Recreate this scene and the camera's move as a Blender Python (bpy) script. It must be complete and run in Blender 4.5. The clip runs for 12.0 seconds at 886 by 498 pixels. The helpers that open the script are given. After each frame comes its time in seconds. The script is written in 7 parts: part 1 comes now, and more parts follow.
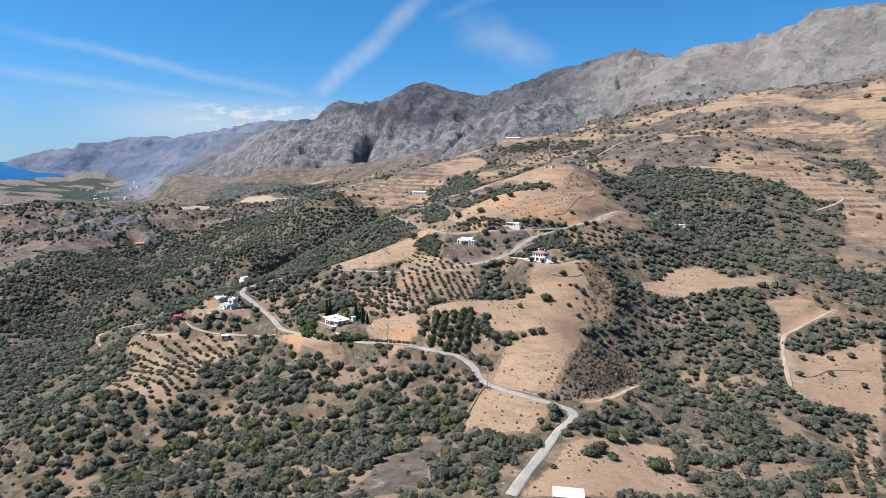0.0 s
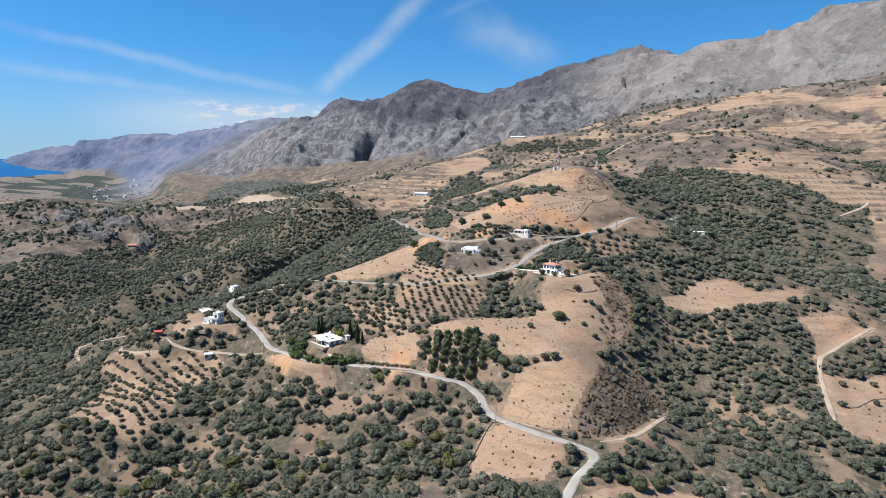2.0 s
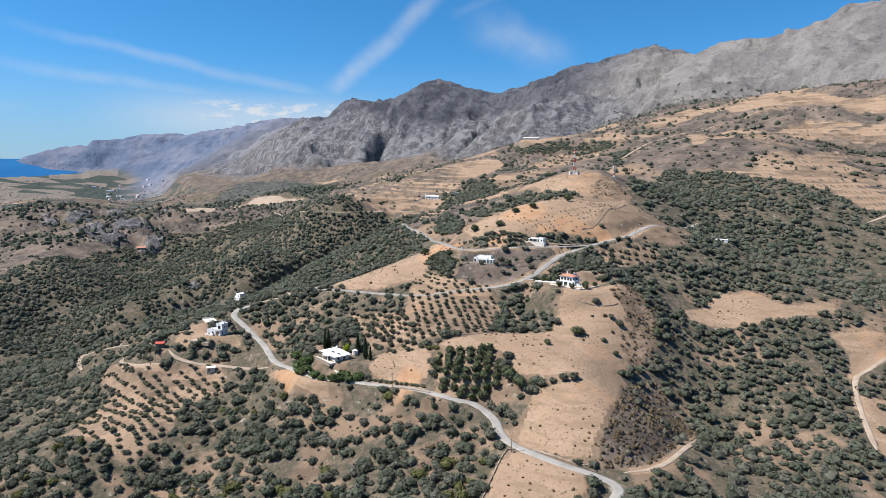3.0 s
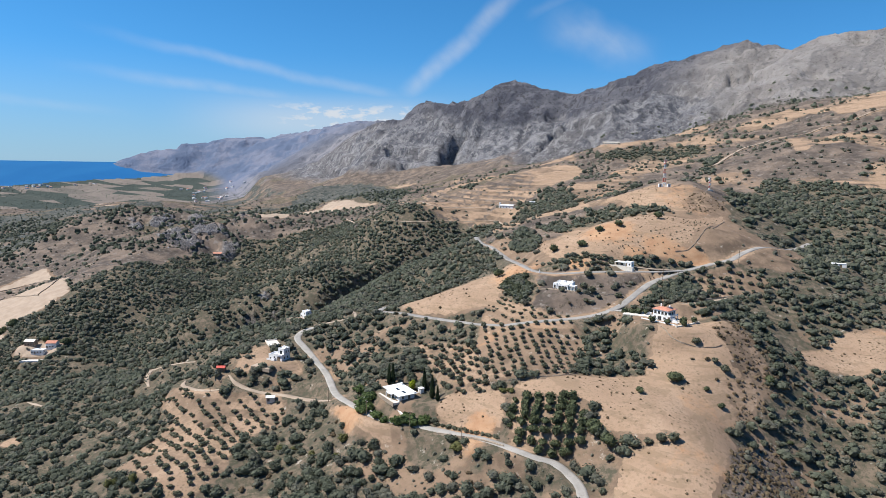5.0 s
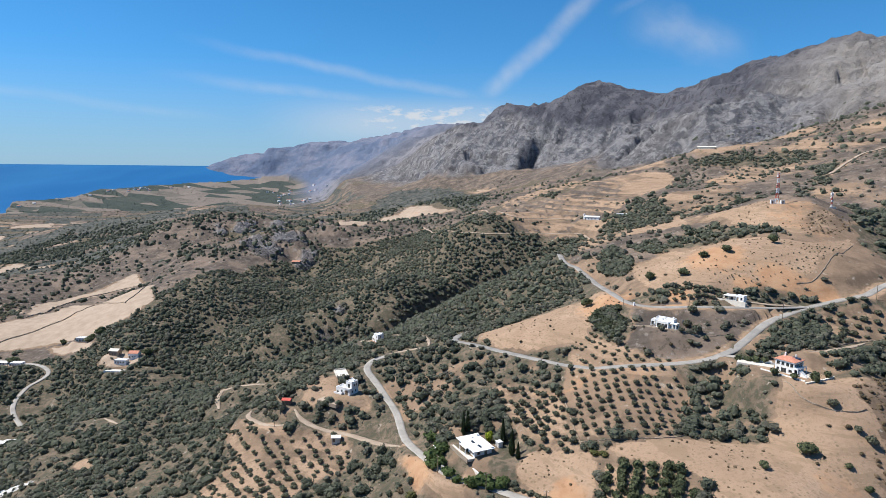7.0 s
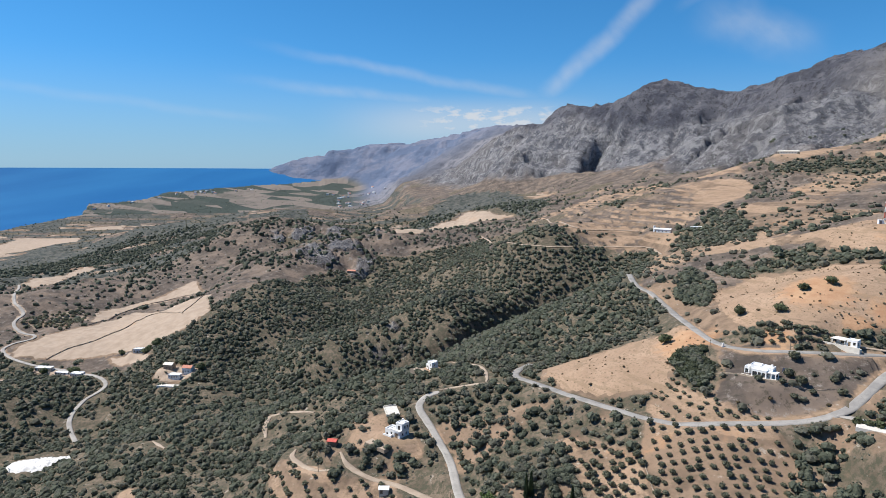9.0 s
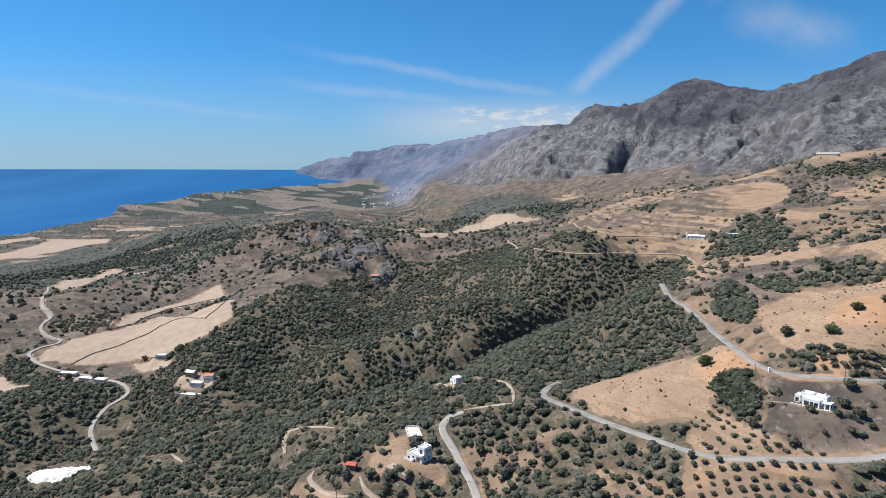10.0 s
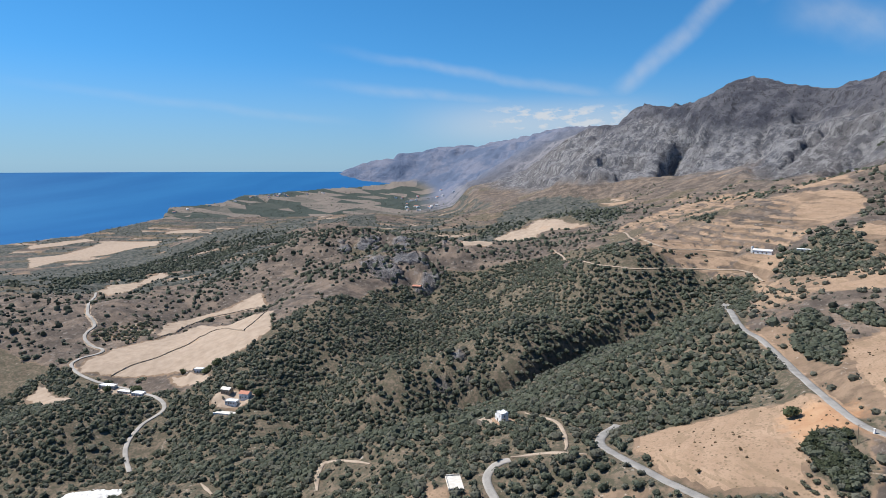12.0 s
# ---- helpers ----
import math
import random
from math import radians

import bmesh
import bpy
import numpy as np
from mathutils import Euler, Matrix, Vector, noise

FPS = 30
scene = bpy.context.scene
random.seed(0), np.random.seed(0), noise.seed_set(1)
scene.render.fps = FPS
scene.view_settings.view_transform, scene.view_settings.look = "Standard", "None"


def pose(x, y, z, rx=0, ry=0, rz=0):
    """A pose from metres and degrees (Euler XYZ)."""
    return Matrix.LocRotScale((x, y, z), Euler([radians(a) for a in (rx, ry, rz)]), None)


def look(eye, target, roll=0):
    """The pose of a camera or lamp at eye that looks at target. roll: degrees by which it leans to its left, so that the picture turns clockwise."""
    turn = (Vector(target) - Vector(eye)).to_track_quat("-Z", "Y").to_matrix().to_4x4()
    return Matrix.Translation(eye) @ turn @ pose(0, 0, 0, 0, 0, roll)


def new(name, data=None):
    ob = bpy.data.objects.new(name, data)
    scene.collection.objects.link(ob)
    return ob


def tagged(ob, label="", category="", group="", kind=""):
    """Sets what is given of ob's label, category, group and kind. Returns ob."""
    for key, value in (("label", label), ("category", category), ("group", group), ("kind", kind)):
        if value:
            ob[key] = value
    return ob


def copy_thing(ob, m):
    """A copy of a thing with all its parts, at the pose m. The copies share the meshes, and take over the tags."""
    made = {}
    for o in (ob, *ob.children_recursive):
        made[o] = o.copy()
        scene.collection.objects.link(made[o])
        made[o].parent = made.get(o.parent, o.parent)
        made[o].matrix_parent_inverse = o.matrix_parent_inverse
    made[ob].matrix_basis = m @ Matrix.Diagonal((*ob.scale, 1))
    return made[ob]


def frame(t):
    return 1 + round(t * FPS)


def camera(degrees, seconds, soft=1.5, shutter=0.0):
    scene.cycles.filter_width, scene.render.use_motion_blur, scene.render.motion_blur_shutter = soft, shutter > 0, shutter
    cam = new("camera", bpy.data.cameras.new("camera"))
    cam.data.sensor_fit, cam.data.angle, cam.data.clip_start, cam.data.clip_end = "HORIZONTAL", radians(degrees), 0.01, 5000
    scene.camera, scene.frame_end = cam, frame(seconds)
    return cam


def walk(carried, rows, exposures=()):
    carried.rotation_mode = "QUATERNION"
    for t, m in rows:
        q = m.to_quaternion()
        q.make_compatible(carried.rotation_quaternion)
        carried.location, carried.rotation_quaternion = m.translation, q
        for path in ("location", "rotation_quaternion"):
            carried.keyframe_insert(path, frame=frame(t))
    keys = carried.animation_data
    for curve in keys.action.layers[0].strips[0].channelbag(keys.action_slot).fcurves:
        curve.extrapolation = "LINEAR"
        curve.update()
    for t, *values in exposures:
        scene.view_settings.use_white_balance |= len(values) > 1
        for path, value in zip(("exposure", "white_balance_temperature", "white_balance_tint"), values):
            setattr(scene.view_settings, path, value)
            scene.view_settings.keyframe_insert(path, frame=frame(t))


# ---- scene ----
cam = camera(70.28, 12.0, soft=0.75)


def aim(x, y, z, yaw, pitch, roll):
    """A camera pose: yaw to the left of +y, pitch upwards, roll to its left."""
    return Matrix.Translation((x, y, z)) @ pose(0, 0, 0, 0, 0, yaw) @ pose(0, 0, 0, 90 + pitch) @ pose(0, 0, 0, 0, 0, roll)


PATH = [
    (0, aim(-0.00, -0.00, 65.00, 1.156, -7.378, 0.931)),
    (0.5, aim(-0.06, 8.29, 65.24, 1.152, -7.438, 0.913)),
    (1, aim(-0.30, 16.56, 65.90, 1.134, -7.481, 0.936)),
    (1.5, aim(-0.63, 24.76, 67.22, 1.160, -7.565, 0.959)),
    (2, aim(-1.10, 32.91, 68.80, 1.353, -7.612, 1.056)),
    (2.5, aim(-1.67, 41.03, 70.59, 1.731, -7.640, 1.109)),
    (3, aim(-2.20, 49.36, 72.40, 2.374, -7.655, 1.127)),
    (5, aim(-6.05, 81.92, 80.83, 8.999, -7.700, 1.032)),
    (5.5, aim(-7.60, 90.07, 83.38, 10.848, -7.720, 0.966)),
    (6, aim(-9.35, 98.20, 85.83, 12.729, -7.716, 0.895)),
    (6.5, aim(-11.15, 106.67, 88.16, 14.612, -7.723, 0.824)),
    (7, aim(-13.45, 114.75, 90.42, 16.182, -7.715, 0.746)),
    (9, aim(-24.14, 145.89, 100.34, 21.467, -7.742, 0.459)),
    (9.5, aim(-27.09, 153.62, 102.82, 22.682, -7.759, 0.383)),
    (10, aim(-30.22, 160.95, 105.07, 23.745, -7.751, 0.324)),
    (10.5, aim(-33.90, 168.61, 107.17, 24.704, -7.751, 0.273)),
    (11, aim(-37.24, 176.33, 109.35, 25.726, -7.750, 0.230)),
    (11.5, aim(-40.44, 183.53, 111.61, 26.695, -7.747, 0.168)),
    (12, aim(-44.45, 190.84, 114.06, 27.723, -7.731, 0.104)),
]
walk(cam, PATH, exposures=[(0, 0.64), (6, 0.54), (12, 0.45)])

# ---- light: midday sun from the sea side, clear sky with thin high cloud ----
SUN_TURN, SUN_RISE = 99.0, 54.0  # degrees to the left of +y, and above the horizon


def make_world():
    world = bpy.data.worlds.new("world")
    scene.world = world
    world.use_nodes = True
    nt = world.node_tree
    nt.nodes.clear()
    out = nt.nodes.new("ShaderNodeOutputWorld")
    back = nt.nodes.new("ShaderNodeBackground")
    sky = nt.nodes.new("ShaderNodeTexSky")
    sky.sky_type, sky.sun_disc = "NISHITA", False
    sky.sun_elevation, sky.sun_rotation = radians(SUN_RISE), radians(-SUN_TURN)
    sky.altitude, sky.air_density, sky.dust_density, sky.ozone_density = 600, 1.0, 0.0, 6.0
    coord = nt.nodes.new("ShaderNodeTexCoord")
    split = nt.nodes.new("ShaderNodeSeparateXYZ")
    nt.links.new(coord.outputs["Generated"], split.inputs[0])

    def calc(op, a, b=None, c=None, clamp=False):
        n = nt.nodes.new("ShaderNodeMath")
        n.operation, n.use_clamp = op, clamp
        for k, v in enumerate((a, b, c)):
            if v is None:
                continue
            if isinstance(v, (int, float)):
                n.inputs[k].default_value = v
            else:
                nt.links.new(v, n.inputs[k])
        return n.outputs[0]

    az = calc("MULTIPLY", calc("ARCTAN2", calc("MULTIPLY", split.outputs[0], -1), split.outputs[1]), 57.2958)
    el = calc("MULTIPLY", calc("ARCSINE", split.outputs[2]), 57.2958)
    flat = nt.nodes.new("ShaderNodeCombineXYZ")
    nt.links.new(az, flat.inputs[0])
    nt.links.new(el, flat.inputs[1])

    def noise_at(scale, detail, stretch=(1, 1, 1), turn=0.0, rough=0.55):
        m = nt.nodes.new("ShaderNodeMapping")
        m.vector_type = "TEXTURE"
        m.inputs["Scale"].default_value = stretch
        m.inputs["Rotation"].default_value = (0, 0, radians(turn))
        nt.links.new(flat.outputs[0], m.inputs[0])
        n = nt.nodes.new("ShaderNodeTexNoise")
        n.inputs["Scale"].default_value, n.inputs["Detail"].default_value = scale, detail
        n.inputs["Roughness"].default_value = rough
        nt.links.new(m.outputs[0], n.inputs["Vector"])
        return n.outputs[0]

    def ramp(v, lo, hi):
        n = nt.nodes.new("ShaderNodeMapRange")
        n.interpolation_type = "SMOOTHSTEP"
        n.inputs[1].default_value, n.inputs[2].default_value = lo, hi
        nt.links.new(v, n.inputs[0])
        return n.outputs[0]

    def streak(a0, e0, a1, e1, wide, strong, fade=0.12):
        """A long wisp of cloud from one direction of the sky to another (degrees)."""
        dx, dy = a1 - a0, e1 - e0
        long = math.hypot(dx, dy)
        along = calc("DIVIDE", calc("ADD", calc("MULTIPLY", calc("SUBTRACT", az, a0), dx / long), calc("MULTIPLY", calc("SUBTRACT", el, e0), dy / long)), long)
        bend = calc("MULTIPLY", calc("SUBTRACT", noise_at(0.16, 3), 0.5), wide * 1.6)
        side = calc("ADD", calc("ADD", calc("MULTIPLY", calc("SUBTRACT", az, a0), -dy / long), calc("MULTIPLY", calc("SUBTRACT", el, e0), dx / long)), bend)
        body = calc("SUBTRACT", 1.0, calc("DIVIDE", calc("ABSOLUTE", side), wide), clamp=True)
        ends = calc("MULTIPLY", ramp(along, 0.0, fade), ramp(calc("SUBTRACT", 1.0, along), 0.0, 0.45))
        return calc("MULTIPLY", calc("MULTIPLY", ramp(body, 0.0, 1.0), ends), strong)

    grain = noise_at(0.45, 5, (1.0, 0.6, 1.0), 40, 0.55)
    wisps = streak(13.5, 5.2, 0.0, 17.5, 1.15, 0.36, 0.16)
    for s in (streak(-9.5, 8.2, 1.5, 12.8, 2.3, 0.30, 0.4), streak(11.0, 5.5, 40.0, 10.2, 0.7, 0.24, 0.2), streak(18.0, 5.0, 42.0, 7.2, 0.7, 0.22, 0.2),
              streak(34.0, 3.4, 66.0, 6.4, 0.6, 0.12, 0.2), streak(2.5, 12.5, -9.0, 17.5, 0.7, 0.10), streak(24.0, 7.6, 37.0, 9.9, 0.5, 0.16)):
        wisps = calc("MAXIMUM", wisps, s)
    wisps = calc("MULTIPLY", wisps, ramp(grain, -0.4, 0.95))
    # low cumulus bank caught on the distant range
    puff = noise_at(0.62, 6, (1.0, 0.4, 1.0), 0, 0.6)
    bank = calc("MULTIPLY", calc("MULTIPLY", ramp(az, 10.0, 13.0), ramp(calc("MULTIPLY", az, -1), -28.0, -20.0)),
                calc("MULTIPLY", ramp(el, 2.4, 3.4), ramp(calc("MULTIPLY", el, -1), -5.6, -4.4)))
    cumulus = calc("MULTIPLY", calc("MULTIPLY", bank, ramp(puff, 0.36, 0.62)), 0.8)
    skirt = calc("MULTIPLY", calc("MULTIPLY", ramp(az, 6.0, 14.0), ramp(calc("MULTIPLY", az, -1), -34.0, -22.0)), calc("MULTIPLY", ramp(el, 0.5, 3.4), ramp(calc("MULTIPLY", el, -1), -6.4, -3.6)))
    cumulus = calc("MAXIMUM", cumulus, calc("MULTIPLY", skirt, 0.42))
    cloud = calc("MAXIMUM", wisps, cumulus, clamp=True)
    veil = calc("MULTIPLY", ramp(calc("MULTIPLY", el, -1), -9.5, 0.5), 0.62)
    mix = nt.nodes.new("ShaderNodeMix")
    mix.data_type = "RGBA"
    nt.links.new(cloud, mix.inputs["Factor"])
    deep = nt.nodes.new("ShaderNodeMix")
    deep.data_type, deep.blend_type = "RGBA", "MULTIPLY"
    deep.inputs["Factor"].default_value = 1.0
    nt.links.new(sky.outputs[0], deep.inputs["A"])
    tone = nt.nodes.new("ShaderNodeMix")
    tone.data_type = "RGBA"
    nt.links.new(ramp(el, -2.0, 16.0), tone.inputs["Factor"])
    tone.inputs["A"].default_value, tone.inputs["B"].default_value = (0.43, 0.80, 1.16, 1), (0.37, 0.93, 1.20, 1)
    nt.links.new(tone.outputs["Result"], deep.inputs["B"])
    low_air = nt.nodes.new("ShaderNodeMix")
    low_air.data_type = "RGBA"
    nt.links.new(veil, low_air.inputs["Factor"])
    nt.links.new(deep.outputs["Result"], low_air.inputs["A"])
    low_air.inputs["B"].default_value = (3.1, 4.5, 6.4, 1)
    nt.links.new(low_air.outputs["Result"], mix.inputs["A"])
    mix.inputs["B"].default_value = (CLOUD, CLOUD * 1.01, CLOUD * 1.03, 1)
    nt.links.new(mix.outputs["Result"], back.inputs[0])
    back.inputs[1].default_value = 0.074
    nt.links.new(back.outputs[0], out.inputs[0])


CLOUD = 7.0
make_world()
sun = new("sun", bpy.data.lights.new("sun", "SUN"))
sun.data.energy, sun.data.angle, sun.data.color = 5.0, radians(0.53), (1.0, 0.955, 0.89)
_to = Vector((-math.sin(radians(SUN_TURN)) * math.cos(radians(SUN_RISE)), math.cos(radians(SUN_TURN)) * math.cos(radians(SUN_RISE)), math.sin(radians(SUN_RISE))))
sun.matrix_world = look(_to * 300, (0, 0, 0))

# ---- materials ----
class Shader:
    """A small builder for node materials."""

    def __init__(self, name, rough=0.9, metal=0.0, spec=0.3):
        self.mat = bpy.data.materials.new(name)
        self.mat.use_nodes = True
        self.nt = self.mat.node_tree
        self.bsdf = self.nt.nodes["Principled BSDF"]
        self.bsdf.inputs["Roughness"].default_value = rough
        self.bsdf.inputs["Metallic"].default_value = metal
        self.bsdf.inputs["Specular IOR Level"].default_value = spec
        self.place = self.nt.nodes.new("ShaderNodeNewGeometry").outputs["Position"]

    def put(self, socket, v):
        if isinstance(v, (int, float)):
            socket.default_value = v
        elif isinstance(v, tuple):
            socket.default_value = (*v, 1) if len(v) == 3 else v
        else:
            self.nt.links.new(v, socket)

    def noise(self, size, detail=4, rough=0.55, stretch=None, turn=0.0):
        """Noise whose lumps are about that many metres across."""
        vec = self.place
        if stretch:
            m = self.nt.nodes.new("ShaderNodeMapping")
            m.inputs["Scale"].default_value = stretch
            m.inputs["Rotation"].default_value = (0, 0, radians(turn))
            self.put(m.inputs[0], vec)
            vec = m.outputs[0]
        n = self.nt.nodes.new("ShaderNodeTexNoise")
        n.inputs["Scale"].default_value, n.inputs["Detail"].default_value, n.inputs["Roughness"].default_value = 1 / size, detail, rough
        self.put(n.inputs["Vector"], vec)
        return n.outputs[0]

    def cells(self, size, feature="F1", out="Distance", stretch=None, turn=0.0):
        vec = self.place
        if stretch:
            m = self.nt.nodes.new("ShaderNodeMapping")
            m.inputs["Scale"].default_value = stretch
            m.inputs["Rotation"].default_value = (0, 0, radians(turn))
            self.put(m.inputs[0], vec)
            vec = m.outputs[0]
        n = self.nt.nodes.new("ShaderNodeTexVoronoi")
        n.feature = feature
        n.inputs["Scale"].default_value = 1 / size
        self.put(n.inputs["Vector"], vec)
        return n.outputs[out]

    def attr(self, name):
        n = self.nt.nodes.new("ShaderNodeAttribute")
        n.attribute_name = name
        return n.outputs["Fac"]

    def calc(self, op, a, b=0.0, clamp=False):
        n = self.nt.nodes.new("ShaderNodeMath")
        n.operation, n.use_clamp = op, clamp
        self.put(n.inputs[0], a), self.put(n.inputs[1], b)
        return n.outputs[0]

    def ramp(self, v, lo, hi, a=0.0, b=1.0):
        n = self.nt.nodes.new("ShaderNodeMapRange")
        n.interpolation_type = "SMOOTHSTEP"
        self.put(n.inputs[0], v)
        for k, x in zip((1, 2, 3, 4), (lo, hi, a, b)):
            n.inputs[k].default_value = x
        return n.outputs[0]

    def mix(self, f, a, b, mode="MIX"):
        n = self.nt.nodes.new("ShaderNodeMix")
        n.data_type, n.blend_type = "RGBA", mode
        self.put(n.inputs["Factor"], f), self.put(n.inputs["A"], a), self.put(n.inputs["B"], b)
        return n.outputs["Result"]

    def random(self):
        return self.nt.nodes.new("ShaderNodeObjectInfo").outputs["Random"]

    def bump(self, v, metres, strength=1.0):
        n = self.nt.nodes.new("ShaderNodeBump")
        n.inputs["Distance"].default_value, n.inputs["Strength"].default_value = metres, strength
        self.put(n.inputs["Height"], v)
        self.put(self.bsdf.inputs["Normal"], n.outputs[0])
        return self

    def done(self, color, rough=None):
        self.put(self.bsdf.inputs["Base Color"], color)
        if rough is not None:
            self.put(self.bsdf.inputs["Roughness"], rough)
        return self.mat


def ground_material():
    s = Shader("dry_hillside", 0.95, spec=0.1)
    big, mid, fine, grit = s.noise(60, 5), s.noise(9, 5, 0.6), s.noise(1.6, 5, 0.7), s.noise(0.35, 3, 0.7)
    warp = s.calc("MULTIPLY", s.calc("SUBTRACT", s.noise(4, 4, 0.65), 0.5), 0.9)
    earth = s.mix(s.ramp(mid, 0.35, 0.65), (0.128, 0.092, 0.066), (0.232, 0.164, 0.115))
    earth = s.mix(s.ramp(big, 0.4, 0.68), earth, (0.230, 0.160, 0.111))
    earth = s.mix(s.calc("MULTIPLY", s.ramp(fine, 0.5, 0.72), 0.55), earth, (0.09, 0.085, 0.05))
    pale = s.calc("MULTIPLY", s.ramp(s.noise(5, 6, 0.7), 0.60, 0.72), 0.7)
    earth = s.mix(pale, earth, (0.43, 0.39, 0.33))
    straw = s.mix(s.ramp(mid, 0.3, 0.7), (0.286, 0.196, 0.134), (0.366, 0.260, 0.182))
    straw = s.mix(s.calc("MULTIPLY", s.ramp(s.noise(18, 5, 0.65), 0.44, 0.6), 0.6), straw, (0.27, 0.185, 0.125))
    straw = s.mix(s.calc("MULTIPLY", s.ramp(fine, 0.49, 0.66), 0.6), straw, (0.20, 0.148, 0.10))
    tuft = s.ramp(s.cells(1.9), 0.36, 0.16)
    straw = s.mix(s.calc("MULTIPLY", s.calc("MULTIPLY", tuft, s.ramp(s.noise(11, 4, 0.6), 0.44, 0.56)), 0.75), straw, (0.13, 0.10, 0.065))
    bank = s.ramp(s.noise(1.0, 3, 0.6, (0.05, 0.05, 0.55)), 0.53, 0.60)
    straw = s.mix(s.calc("MULTIPLY", bank, 0.5), straw, (0.20, 0.145, 0.095))
    straw = s.mix(s.ramp(s.noise(3.5, 5, 0.7), 0.50, 0.64, 0.0, 0.45), straw, (0.25, 0.175, 0.115))
    straw = s.mix(s.calc("MULTIPLY", s.ramp(s.noise(0.8, 2, 0.5, (1.0, 0.08, 1.0), 35), 0.5, 0.7), 0.16), straw, (0.25, 0.18, 0.11))
    chalk = s.mix(s.ramp(mid, 0.3, 0.7), (0.30, 0.238, 0.184), (0.385, 0.312, 0.247))
    straw = s.mix(s.calc("MULTIPLY", s.attr("chalk"), 0.8), straw, chalk)
    wide = s.calc("MULTIPLY", s.calc("SUBTRACT", s.noise(14, 6, 0.72), 0.5), 1.3)
    lines = s.calc("MULTIPLY", s.ramp(s.noise(7.0, 2, 0.5, (0.06, 0.06, 1.0)), 0.51, 0.57), -0.75)
    patchy = s.calc("ADD", s.calc("ADD", s.attr("bare"), warp), s.calc("MULTIPLY", s.calc("ADD", wide, lines), s.ramp(s.attr("bare"), 0.98, 0.8)))
    color = s.mix(s.ramp(patchy, 0.35, 0.65), earth, straw)
    red = s.mix(s.ramp(mid, 0.3, 0.7), (0.36, 0.19, 0.10), (0.44, 0.27, 0.155))
    color = s.mix(s.ramp(s.calc("ADD", s.attr("red"), warp), 0.35, 0.75, 0.0, 0.65), color, red)
    heath = s.mix(s.ramp(mid, 0.35, 0.65), (0.070, 0.058, 0.050), (0.116, 0.093, 0.078))
    heath = s.mix(s.ramp(s.noise(30, 5, 0.6), 0.42, 0.66), heath, (0.185, 0.142, 0.112))
    heath = s.mix(s.ramp(s.noise(3.2, 4, 0.7), 0.53, 0.66, 0.0, 0.7), heath, (0.052, 0.048, 0.035))
    heath = s.mix(s.ramp(s.noise(7, 7, 0.78), 0.55, 0.63, 0.0, 0.6), heath, (0.26, 0.232, 0.206))
    color = s.mix(s.ramp(s.calc("ADD", s.attr("heath"), warp), 0.35, 0.65), color, heath)
    litter = s.mix(s.ramp(mid, 0.35, 0.65), (0.098, 0.080, 0.058), (0.168, 0.130, 0.096))
    litter = s.mix(s.ramp(s.noise(2.6, 5, 0.7), 0.44, 0.58, 0.0, 0.8), litter, (0.060, 0.062, 0.042))
    litter = s.mix(s.ramp(s.noise(6, 6, 0.75), 0.60, 0.68, 0.0, 0.75), litter, (0.36, 0.32, 0.27))
    color = s.mix(s.ramp(s.calc("ADD", s.attr("wood"), warp), 0.35, 0.75), color, litter)
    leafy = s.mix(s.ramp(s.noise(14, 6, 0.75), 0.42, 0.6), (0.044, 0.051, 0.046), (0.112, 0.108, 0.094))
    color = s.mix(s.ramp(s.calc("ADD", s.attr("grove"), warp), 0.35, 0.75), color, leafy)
    # limestone: pale faces, the shade of fissures and hollows painted in as near-black noise
    crack_shade = s.ramp(s.noise(11, 7, 0.75), 0.52, 0.60, 0.0, 0.6)
    # the rock's bluish cast paints distance haze into its colour
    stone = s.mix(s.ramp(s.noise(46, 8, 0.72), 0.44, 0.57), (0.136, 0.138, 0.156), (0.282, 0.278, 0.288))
    stone = s.mix(s.ramp(s.noise(260, 5, 0.6), 0.46, 0.56, 0.0, 0.6), stone, (0.178, 0.166, 0.164))
    stone = s.mix(crack_shade, stone, (0.065, 0.065, 0.066))
    stone = s.mix(s.ramp(s.noise(22, 8, 0.78, (1, 1, 0.4)), 0.50, 0.59, 0.0, 0.75), stone, (0.40, 0.39, 0.385))
    # upper slopes: darker slate, blued further to paint in the haze
    hazy_slate = s.mix(s.ramp(s.noise(70, 7, 0.7), 0.45, 0.56), (0.090, 0.093, 0.116), (0.164, 0.163, 0.184))
    # dark streaks put the shadow of crags into the colour
    hazy_slate = s.mix(s.ramp(s.noise(13, 7, 0.8, (1, 1, 0.5)), 0.53, 0.58, 0.0, 0.75), hazy_slate, (0.05, 0.05, 0.055))
    stone = s.mix(s.calc("MULTIPLY", s.attr("hazy_slate"), 0.9), stone, hazy_slate)
    scree = s.mix(s.ramp(s.noise(90, 7, 0.65), 0.44, 0.57), (0.315, 0.288, 0.268), (0.425, 0.39, 0.362))
    scree = s.mix(s.ramp(s.noise(8, 6, 0.8), 0.55, 0.60, 0.0, 0.55), scree, (0.10, 0.092, 0.085))
    scree = s.mix(s.ramp(s.noise(38, 8, 0.78, (1, 1, 0.35)), 0.57, 0.62, 0.0, 0.7), scree, (0.38, 0.365, 0.345))
    stone = s.mix(s.calc("MULTIPLY", s.attr("scree"), 0.85), stone, scree)
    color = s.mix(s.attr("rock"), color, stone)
    rough_relief = s.calc("ADD", s.calc("MULTIPLY", fine, 0.6), s.calc("MULTIPLY", grit, 0.25))
